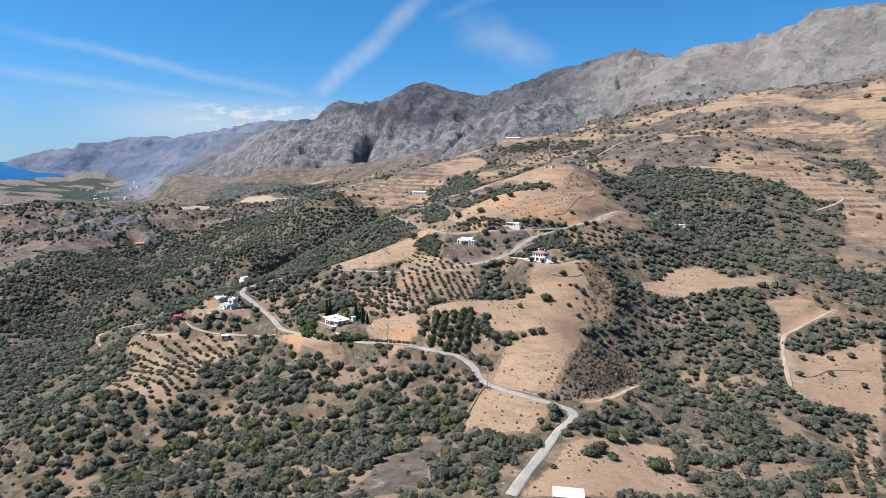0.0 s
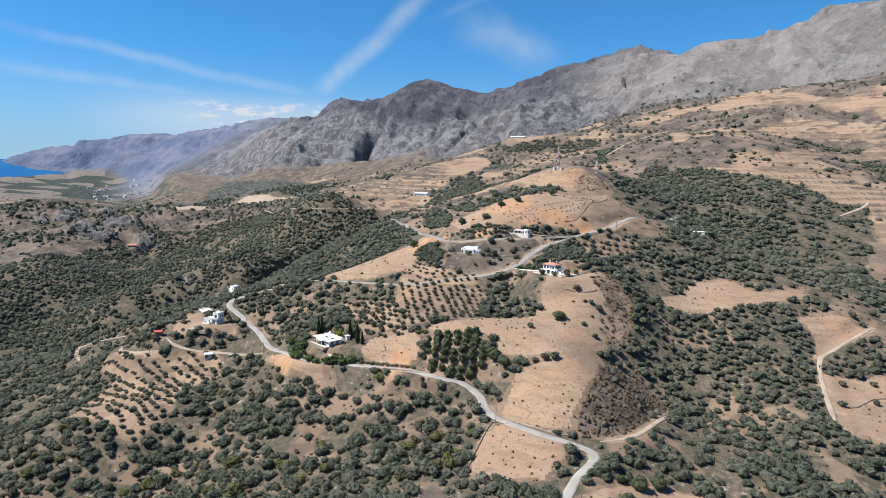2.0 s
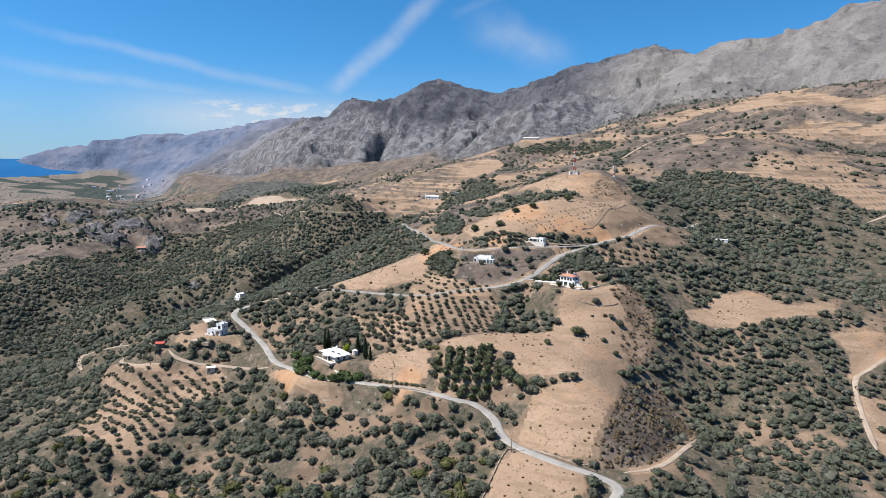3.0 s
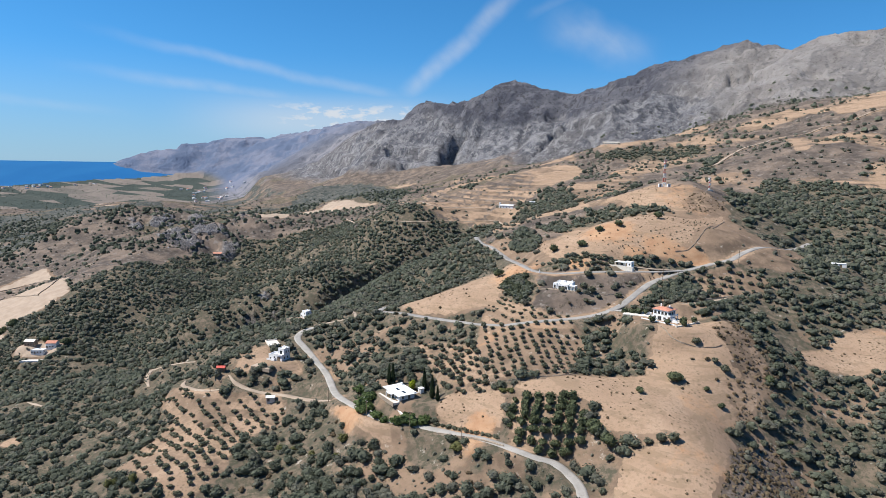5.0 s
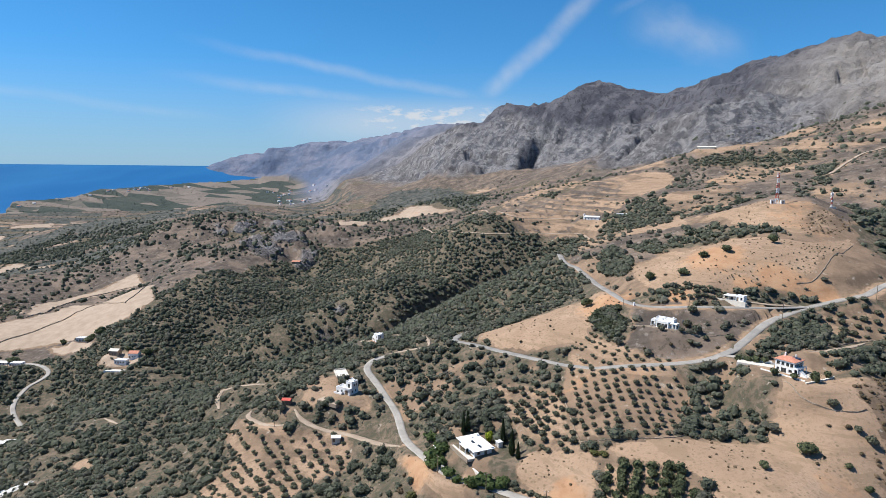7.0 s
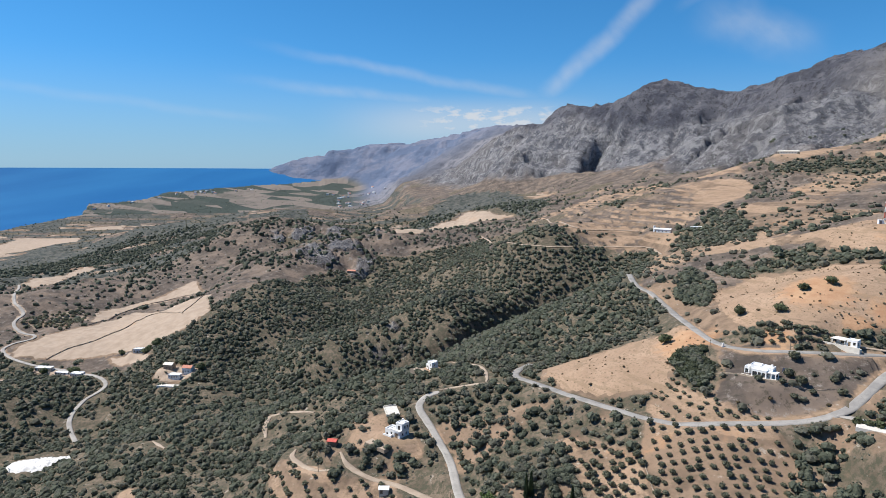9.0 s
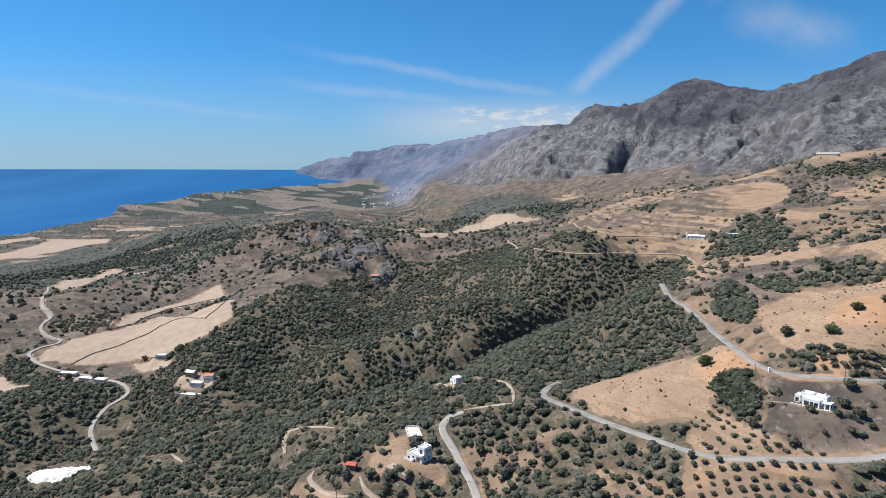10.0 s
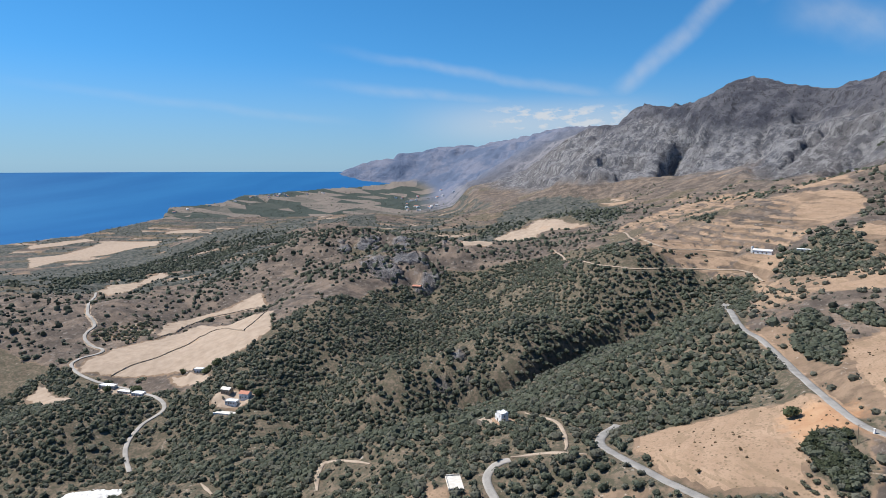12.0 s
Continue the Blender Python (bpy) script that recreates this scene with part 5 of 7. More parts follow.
def heath_density(x, y):
    r = np.hypot(x - HUB[0], y - HUB[1])
    wild = ~woodland(x, y) & ~within(FIELDS, x, y) & ~within(ORCHARDS, x, y, 1)
    wild = wild * np.where(within(TERRACES, x, y, 2), 0.12, 1.0)
    thick = 0.2 + 0.75 * step(fbm(x, y, 55, 3, 91), -0.05, 0.3)
    thick = np.where(x < -500, 0.45 * thick, thick) * np.where((x > 90) & (r > 680), 0.5, 1.0)
    return wild * thick * np.where(r > 900, 0.75, 1.0)


heath = sow(rng, (-1400, 700, 190, 1450), 7.2, heath_density, 1.0, 3.6)
thicket = sow(rng, (-1620, 640, 600, 1650), 8.5, lambda x, y: ~woodland(x, y) * ~within(FIELDS, x, y) * ~within(TERRACES, x, y, 2) * np.where(within(SCARP, x, y, 8), 1.0, np.where(within(THICKET, x, y, 10), 0.75, np.where(x > 90, 0.13, 0.32)) * step(fbm(x, y, 40, 3, 97), -0.35, 0.2)), 2.0, 5.6)
plant("shrubs", "dark lentisk and juniper scrub on rocky hills", "shrubs", thicket[from_path(thicket) < 900], LOW_CROWNS, OAK, rng)
plant("shrubs", "dark lentisk and juniper scrub on rocky hills", "shrubs", thicket[from_path(thicket) >= 900], TINY_CROWNS, OAK, rng)
plant("shrubs", "scattered dark thorny shrubs on dry heath", "shrubs", heath[from_path(heath) < 800], LOW_CROWNS, SCRUB, rng)
plant("shrubs", "scattered dark thorny shrubs on dry heath", "shrubs", heath[from_path(heath) >= 800], TINY_CROWNS, SCRUB, rng)
under = sow(rng, (-420, 330, 180, 560), 3.6, lambda x, y: (woodland(x, y) | within(SCRAPES, x, y)) * 0.5, 0.4, 1.1)
plant("undergrowth", "low dry undergrowth between the trees", "undergrowth", under, TINY_CROWNS, SCRUB, rng)
def grove_density(x, y):
    plot, share = plots_of_plain(x, y, wild_height(x, y))
    return np.maximum(share * (plot < 0.4) * 0.8, 0.6 * step(fbm(x, y, 150, 3, 95), -0.3, 0.1))


plain = sow(rng, (-2400, -300, 1150, 2900), 15.0, lambda x, y: grove_density(x, y) * (rockiness(x, y, raw_height(x, y)) < 0.3) * (wild_height(x, y) > HUB[2] + np.hypot(x, y + 100) * sea_slope(np.hypot(x, y + 100)) + 2) * (np.hypot(x, y + 100) < 2350) * ~within(FIELDS, x, y) * 0.75, 1.5, 3.4)
plain = np.vstack([plain, sow(rng, (-2900, -900, 1500, 3400), 19.0, lambda x, y: grove_density(x, y) * (np.hypot(x, y + 100) >= 2350) * (wild_height(x, y) < -60) * (wild_height(x, y) > HUB[2] + np.hypot(x, y + 100) * sea_slope(np.hypot(x, y + 100)) + 2) * ~within(FIELDS, x, y) * 0.7, 1.6, 3.6)])
plant("shrubs", "distant olive groves and hedges on the coastal plain", "shrubs", plain, TINY_CROWNS, OAK, rng)

tufts = sow(rng, (-120, 260, 180, 640), 3.4, lambda x, y: within(FIELDS, x, y) * (0.12 + 0.75 * step(fbm(x, y, 22, 3, 98), 0.0, 0.35)), 0.22, 0.75)
tufts = np.vstack([tufts, sow(rng, (60, 140, 330, 610), 2.2, lambda x, y: within(BRUSH, x, y, 3) * 0.6, 0.3, 1.1), sow(rng, (20, 110, 250, 360), 2.0, lambda x, y: within(SCRAPES, x, y) * 0.7, 0.25, 0.9)])
plant("grass_tufts", "small dry thistle and grass tufts on stubble", "tufts", tufts, TINY_CROWNS, TUFT, rng)
brush = sow(rng, (20, 120, 250, 400), 1.7, lambda x, y: within(SCRAPES, x, y) * 0.85 + within(BRUSH, x, y, 3) * 0.4, 0.35, 1.15)
plant("undergrowth", "dense grey-brown thorn scrub on the knoll", "undergrowth", brush, TINY_CROWNS, TUFT, rng)

# ---- building kit ----
def part(name, bm, material, parent, label=""):
    """Links a bmesh as one mesh object under a thing or a part."""
    me = bpy.data.meshes.new(name)
    bm.to_mesh(me)
    bm.free()
    me.materials.append(material)
    ob = new(name, me)
    ob.parent = parent
    return tagged(ob, label) if label else ob


def box(bm, x0, x1, y0, y1, z0, z1):
    v = [bm.verts.new(p) for p in ((x0, y0, z0), (x1, y0, z0), (x1, y1, z0), (x0, y1, z0), (x0, y0, z1), (x1, y0, z1), (x1, y1, z1), (x0, y1, z1))]
    for f in ((0, 3, 2, 1), (4, 5, 6, 7), (0, 1, 5, 4), (1, 2, 6, 5), (2, 3, 7, 6), (3, 0, 4, 7)):
        bm.faces.new([v[k] for k in f])
    return bm


def boxes(*rows):
    bm = bmesh.new()
    for row in rows:
        box(bm, *row)
    return bm


def tube(bm, a, b, r0, r1, sides=6):
    """A tapered round bar from a to b."""
    a, b = Vector(a), Vector(b)
    q = (b - a).to_track_quat("Z", "Y")
    rings = []
    for p, r in ((a, r0), (b, r1)):
        rings.append([bm.verts.new(p + q @ Vector((r * math.cos(2 * math.pi * k / sides), r * math.sin(2 * math.pi * k / sides), 0))) for k in range(sides)])
    for k in range(sides):
        j = (k + 1) % sides
        bm.faces.new((rings[0][k], rings[0][j], rings[1][j], rings[1][k]))
    bm.faces.new(rings[1])
    bm.faces.new(rings[0][::-1])
    return bm


def thing(name, label, category, x, y, rz=0.0, group="", z=None):
    """An Empty at the base of a thing, standing on the ground."""
    ob = new(name)
    ob.empty_display_size = 0.5
    ob.matrix_world = pose(x, y, land_at(x, y) if z is None else z, 0, 0, rz)
    return tagged(ob, label, category, group)


def wall_faces(bm, side, x0, x1, y0, y1, z0, z1, holes, thick=0.3):
    """One wall of a block, with real openings. side: front, back, left or right; holes: rows of from, to, bottom, top along the wall."""
    long = x1 - x0 if side in ("front", "back") else y1 - y0 - 2 * thick
    us = sorted({0.0, long, *(u for h in holes for u in h[:2])})
    zs = sorted({z0, z1, *(z0 + v for h in holes for v in h[2:])})
    for ua, ub in zip(us, us[1:]):
        run = None
        for za, zb in zip(zs, zs[1:]):
            um, zm = (ua + ub) / 2, (za + zb) / 2 - z0
            solid = not any(h[0] < um < h[1] and h[2] < zm < h[3] for h in holes)
            if solid:
                run = (run[0], zb) if run else (za, zb)
            if run and (not solid or zb == zs[-1]):
                if side == "front":
                    box(bm, x0 + ua, x0 + ub, y0, y0 + thick, *run)
                elif side == "back":
                    box(bm, x1 - ub, x1 - ua, y1 - thick, y1, *run)
                elif side == "left":
                    box(bm, x0, x0 + thick, y1 - thick - ub, y1 - thick - ua, *run)
                else:
                    box(bm, x1 - thick, x1, y0 + thick + ua, y0 + thick + ub, *run)
                run = None


def window(root, side, x0, x1, y0, y1, z0, hole, frame_mat, leaf=None, thick=0.3):
    """Frame and pane set back in an opening; leaf: the material of a door instead of glass."""
    ua, ub, za, zb = hole
    za, zb = z0 + za, z0 + zb

    def put(bm, u0, u1, w0, w1, d0, d1):
        if side == "front":
            box(bm, x0 + u0, x0 + u1, y0 + d0, y0 + d1, w0, w1)
        elif side == "back":
            box(bm, x1 - u1, x1 - u0, y1 - d1, y1 - d0, w0, w1)
        elif side == "left":
            box(bm, x0 + d0, x0 + d1, y1 - thick - u1, y1 - thick - u0, w0, w1)
        else:
            box(bm, x1 - d1, x1 - d0, y0 + thick + u0, y0 + thick + u1, w0, w1)

    bm, f = bmesh.new(), 0.07
    put(bm, ua, ua + f, za, zb, 0.12, 0.2), put(bm, ub - f, ub, za, zb, 0.12, 0.2)
    put(bm, ua + f, ub - f, za, za + f, 0.12, 0.2), put(bm, ua + f, ub - f, zb - f, zb, 0.12, 0.2)
    mid = (ua + ub) / 2
    if ub - ua > 1.3:
        put(bm, mid - f / 2, mid + f / 2, za + f, zb - f, 0.125, 0.195)
    fr = part("door" if leaf else "window", bm, frame_mat, root)
    bm = bmesh.new()
    put(bm, ua + f, ub - f, za + f, zb - f, 0.15, 0.17)
    part("leaf" if leaf else "pane", bm, leaf or GLASS, fr)
    if not leaf:
        bm = bmesh.new()
        put(bm, ua - 0.05, ub + 0.05, za - 0.07, za - 0.003, -0.08, 0.13)
        part("sill", bm, frame_mat, fr)


def block(root, x0, x1, y0, y1, z0, z1, wall, holes=None, roof=None, roof_mat=None, parapet=0.25, eave=0.0, doors=(), frame_mat=None, foot=2.0):
    """A box of masonry with openings and, if asked, a flat slab or parapet roof."""
    holes = holes or {}
    bm = bmesh.new()
    for side in ("front", "back", "left", "right"):
        wall_faces(bm, side, x0, x1, y0, y1, z0, z1, holes.get(side, ()))
    if foot:
        box(bm, x0 + 0.02, x1 - 0.02, y0 + 0.02, y1 - 0.02, z0 - foot, z0 - 0.004)
    part("wall", bm, wall, root)
    for side, rows in holes.items():
        for k, h in enumerate(rows):
            window(root, side, x0, x1, y0, y1, z0, h, frame_mat or TIMBER, TIMBER if (side, k) in doors else None)
    if roof:
        e = eave
        bm = boxes((x0 - e, x1 + e, y0 - e, y1 + e, z1 + 0.003, z1 + 0.2))
        t = 0.22
        if parapet:
            p0, p1 = z1 + 0.203, z1 + 0.2 + parapet
            for row in ((x0 - e, x1 + e, y0 - e, y0 - e + t), (x0 - e, x1 + e, y1 + e - t, y1 + e), (x0 - e, x0 - e + t, y0 - e + t, y1 + e - t), (x1 + e - t, x1 + e, y0 - e + t, y1 + e - t)):
                box(bm, *row, p0, p1)
        part("roof", bm, roof_mat or ROOF_WHITE, root)


def hip_roof(root, x0, x1, y0, y1, z, rise, eave, material, ridge=None):
    """A tiled hip roof with thickness and an overhang."""
    x0, x1, y0, y1 = x0 - eave, x1 + eave, y0 - eave, y1 + eave
    half = (y1 - y0) / 2 if x1 - x0 >= y1 - y0 else (x1 - x0) / 2
    ym, xm = (y0 + y1) / 2, (x0 + x1) / 2
    bm = bmesh.new()
    low = [bm.verts.new(p) for p in ((x0, y0, z), (x1, y0, z), (x1, y1, z), (x0, y1, z))]
    up = [bm.verts.new((v.co.x, v.co.y, z + 0.18)) for v in low]
    k = half * (ridge if ridge is not None else 0.9)
    top = [bm.verts.new((x0 + k, ym, z + rise)), bm.verts.new((x1 - k, ym, z + rise))] if x1 - x0 >= y1 - y0 else [bm.verts.new((xm, y0 + k, z + rise)), bm.verts.new((xm, y1 - k, z + rise))]
    bm.faces.new(low[::-1])
    for a in range(4):
        b = (a + 1) % 4
        bm.faces.new((low[a], low[b], up[b], up[a]))
    if x1 - x0 >= y1 - y0:
        bm.faces.new((up[0], up[1], top[1], top[0])), bm.faces.new((up[1], up[2], top[1])), bm.faces.new((up[2], up[3], top[0], top[1])), bm.faces.new((up[3], up[0], top[0]))
    else:
        bm.faces.new((up[0], up[1], top[0])), bm.faces.new((up[1], up[2], top[1], top[0])), bm.faces.new((up[2], up[3], top[1])), bm.faces.new((up[3], up[0], top[0], top[1]))
    return part("roof", bm, material, root, "terracotta tiled hip roof")


def chimney(root, x, y, z, h=1.1, mat=None):
    bm = boxes((x - 0.3, x + 0.3, y - 0.3, y + 0.3, z, z + h), (x - 0.4, x + 0.4, y - 0.4, y + 0.4, z + h + 0.003, z + h + 0.12))
    part("chimney", bm, mat or WHITE, root)


def solar_array(root, x0, x1, y0, y1, z, tilt=0.5, cols=4):
    w = (x1 - x0) / cols
    for k in range(cols):
        bm = bmesh.new()
        a, b = x0 + k * w + 0.03, x0 + (k + 1) * w - 0.03
        v = [bm.verts.new(p) for p in ((a, y0, z), (b, y0, z), (b, y1, z + tilt), (a, y1, z + tilt), (a, y0, z - 0.06), (b, y0, z - 0.06), (b, y1, z + tilt - 0.06), (a, y1, z + tilt - 0.06))]
        for f in ((0, 1, 2, 3), (7, 6, 5, 4), (0, 4, 5, 1), (1, 5, 6, 2), (2, 6, 7, 3), (3, 7, 4, 0)):
            bm.faces.new([v[q] for q in f])
        part("solar_panel", bm, PANEL, root, "dark glass solar panel")


# ---- houses ----
def flat_roofed_villa():
    root = thing("villa", "single-storey white villa with a broad flat roof in a garden", "house", -67.6, 352.2, -48, z=land_at(-67.6, 352.2) - 0.5)
    wins = [(0.8, 2.2, 0.9, 2.2), (3.2, 5.2, 0.1, 2.3), (6.2, 8.0, 0.1, 2.3), (9.2, 10.6, 0.9, 2.2), (11.2, 12.2, 0.9, 2.2)]
    block(root, -6.5, 6.5, -3.9, 3.9, 0.0, 2.7, WHITE, {"front": wins, "right": [(1.0, 2.2, 0.9, 2.2), (4.2, 5.4, 0.0, 2.2)], "left": [(2.5, 4.2, 0.9, 2.2)], "back": [(3, 4.2, 1.0, 2.2), (8, 9.2, 1.0, 2.2)]},
          "flat", ROOF_WHITE, 0.0, 1.1, doors={("right", 1)})
    part("roof", boxes((-7.1, 7.1, 2.9, 4.5, 2.91, 3.25)), ROOF_WHITE, root, "raised white roof strip")
    part("skylight", boxes((-2.0, 0.2, -1.2, -0.2, 2.91, 3.1)), GLASS, root)
    part("skylight", boxes((2.4, 5.0, -0.6, 0.4, 2.91, 3.1)), GLASS, root)
    part("roof_tank", boxes((-5.6, -4.4, 0.6, 1.6, 2.91, 3.3)), STEEL, root)
    chimney(root, -4.8, 3.6, 3.26, 0.9)
    part("terrace", boxes((-7.5, 7.0, -7.2, -3.92, -1.0, 0.06)), PAVING, root, "pale tiled terrace")
    part("terrace_wall", boxes((-7.7, 7.2, -7.5, -7.21, -1.4, 0.4)), STONE, root)
    part("porch", boxes((-2.6, 2.6, -6.0, -4.62, 2.4, 2.6), (-2.5, -2.25, -5.9, -5.65, 0.064, 2.397), (2.25, 2.5, -5.9, -5.65, 0.064, 2.397)), WHITE, root)
    for x0, x1, y0, y1 in ((-18, -9.8, -10.5, -10.0), (-9.0, 6.0, -14.2, -13.8), (8.9, 13.5, -6.0, -5.6)):
        w = thing("garden_wall", "low pale rendered garden wall", "wall", -67.6 + (x0 + x1) / 2 * math.cos(radians(-48)) - (y0 + y1) / 2 * math.sin(radians(-48)), 352.2 + (x0 + x1) / 2 * math.sin(radians(-48)) + (y0 + y1) / 2 * math.cos(radians(-48)), -48, "garden walls")
        part("wall", boxes(((x0 - x1) / 2, (x1 - x0) / 2, -0.22, 0.22, -1.2, 0.95)), CREAM, w)
        part("coping", boxes(((x0 - x1) / 2 - 0.05, (x1 - x0) / 2 + 0.05, -0.28, 0.28, 0.953, 1.05)), WHITE, w)
    shed = thing("pump_house", "small white block pump house behind the villa", "shed", -58.6, 356.6, -48)
    block(shed, -1.1, 1.1, -1.0, 1.0, 0, 2.2, WHITE, {"front": [(0.6, 1.4, 0.0, 1.9)]}, "flat", ROOF_WHITE, 0.0, 0.15, doors={("front", 0)})


def white_cube_house():
    root = thing("house", "two-storey white cubic house with terraces and outside stair", "house", -150, 409.4, -18)
    block(root, -3.2, 3.6, -3.4, 3.4, 0, 3.1, WHITE, {"front": [(0.8, 2.0, 0.9, 2.2), (3.4, 5.6, 0.0, 2.3)], "right": [(1.4, 2.4, 1.0, 2.2), (4.0, 4.9, 1.0, 2.2)], "left": [(2.2, 3.4, 0.9, 2.2)]}, "flat", ROOF_WHITE, 0.35, doors={("front", 1)})
    block(root, -0.6, 3.6, -1.6, 3.4, 3.31, 6.2, WHITE, {"front": [(1.2, 3.0, 0.05, 2.2)], "right": [(1.2, 2.2, 0.9, 2.1), (3.0, 3.8, 0.9, 2.1)], "left": [(1.4, 2.6, 0.9, 2.1)]}, "flat", ROOF_WHITE, 0.4, foot=0)
    block(root, -6.0, -3.22, -3.4, 2.0, -1.4, 2.4, WHITE, {"front": [(0.7, 1.9, 1.0, 2.6)], "left": [(1.5, 2.7, 1.2, 2.4)]}, "flat", ROOF_WHITE, 0.6)
    part("balcony", boxes((0.2, 3.4, -3.9, -3.42, 3.0, 3.2), (0.2, 3.4, -3.95, -3.82, 3.203, 4.1)), WHITE, root)
    bm = bmesh.new()
    for k in range(14):
        box(bm, -5.9 + k * 0.36, -5.9 + (k + 1) * 0.36 - 0.003, -4.7, -3.42, -1.6, -1.2 + (k + 1) * 0.18)
    part("stair", bm, WHITE, root)
    part("stair_wall", boxes((-6.2, -0.8, -4.95, -4.71, -1.8, 0.9)), WHITE, root)
    part("roof_tank", boxes((1.6, 2.8, 1.2, 2.4, 6.41, 7.3)), WHITE, root)
    chimney(root, 0.2, 2.6, 6.41, 0.9)
    slab = thing("terrace", "pale concrete terrace slab with a low parapet", "terrace", -163.2, 428.5, 35)
    part("floor", boxes((-3.4, 3.4, -6.0, 6.0, -1.6, 0.35)), PAVING, slab)
    part("parapet", boxes((-3.7, -3.41, -6.2, 6.2, -1.6, 1.0), (-3.4, 3.4, 6.01, 6.25, -1.6, 1.0)), CREAM, slab)
    part("parapet", boxes((-3.4, 1.0, -6.25, -6.01, -1.6, 0.9)), CREAM, slab)
    yard = thing("terrace", "pale gravel yard in front of the white house", "terrace", -156, 400, -18)
    part("floor", boxes((-6, 7, -3.6, 2.6, -1.8, 0.12)), DIRT, yard)


def stone_cottage():
    root = thing("cottage", "small white two-storey cottage among trees", "house", -176, 515.6, -35)
    block(root, -2.6, 2.6, -2.4, 2.4, 0, 5.2, WHITE, {"front": [(0.8, 1.6, 0.0, 2.0), (3.2, 4.0, 3.2, 4.3)], "right": [(1.6, 2.4, 1.0, 2.2), (1.6, 2.4, 3.3, 4.4)], "left": [(1.4, 2.4, 3.2, 4.3)]}, "flat", ROOF_WHITE, 0.3, doors={("front", 0)})
    block(root, -5.0, -2.62, -2.0, 1.8, 0, 2.7, WHITE, {"front": [(0.7, 1.6, 0.9, 2.0)]}, "flat", ROOF_WHITE, 0.5)
    chimney(root, 1.8, 1.6, 5.41, 0.9)
    wall = thing("retaining_wall", "curved rubble retaining wall of the cottage yard", "wall", -182, 511, -20)
    part("wall", boxes((-7, 4.5, -3.6, -3.1, -2.2, 0.9)), STONE, wall)
    part("yard", boxes((-7, 4.5, -3.09, 4, -2.2, 0.15)), DIRT, wall)


def bungalow():
    root = thing("bungalow", "white flat-roofed bungalow with parapets and a columned porch", "house", 7.6, 433.2, -24)
    root.scale = (0.86, 0.86, 0.9)
    block(root, -5.2, -0.8, -1.0, 3.6, 0, 3.9, WHITE, {"front": [(1.4, 2.8, 2.6, 3.3)], "left": [(1.0, 2.2, 1.0, 2.2)]}, "flat", ROOF_WHITE, 0.45)
    block(root, -0.6, 5.2, -1.0, 3.6, 0, 3.8, WHITE, {"front": [(1.0, 2.4, 2.6, 3.3)], "right": [(1.2, 2.4, 1.0, 2.2)]}, "flat", ROOF_WHITE, 0.45)
    block(root, -3.4, 3.4, -4.4, -1.02, 0, 2.9, WHITE, {"front": [(0.5, 2.6, 0.2, 2.3), (2.9, 4.4, 0.2, 2.3), (4.7, 6.3, 0.2, 2.3)], "right": [(0.8, 2.0, 0.8, 2.2)]}, "flat", ROOF_WHITE, 0.3)
    block(root, -7.4, -5.22, -2.4, 2.2, 0, 2.8, WHITE, {"front": [(0.4, 1.8, 0.3, 2.2)], "left": [(1.5, 2.8, 0.9, 2.2)]}, "flat", ROOF_WHITE, 0.3)
    part("porch_roof", boxes((3.42, 7.6, -3.4, 1.4, 2.5, 2.75)), WHITE, root)
    for x, y in ((7.3, -3.1), (7.3, 1.1), (5.3, -3.1)):
        part("column", boxes((x - 0.2, x + 0.2, y - 0.2, y + 0.2, -0.6, 2.497)), WHITE, root)
    part("terrace", boxes((-8.2, 8.4, -6.6, -4.42, -1.6, 0.02), (3.42, 8.4, -4.4, 1.6, -1.6, 0.02)), PAVING, root)
    part("terrace_wall", boxes((-8.4, 8.6, -6.9, -6.61, -2.0, 0.5)), STONE, root)
    chimney(root, 3.6, 2.8, 4.01, 1.0)
    panel = thing("solar_heater", "tilted solar panel on a steel stand by the bungalow", "solar panel", 17.2, 438.6, -10)
    solar_array(panel, -1.3, 1.3, -0.9, 0.9, 0.6, 1.1, 2)
    for x, y, h in ((-1.1, -0.8, 0.62), (1.1, -0.8, 0.62), (-1.1, 0.8, 1.6), (1.1, 0.8, 1.6)):
        part("leg", tube(bmesh.new(), (x, y, -0.3), (x, y, h), 0.05, 0.05), STEEL, panel)


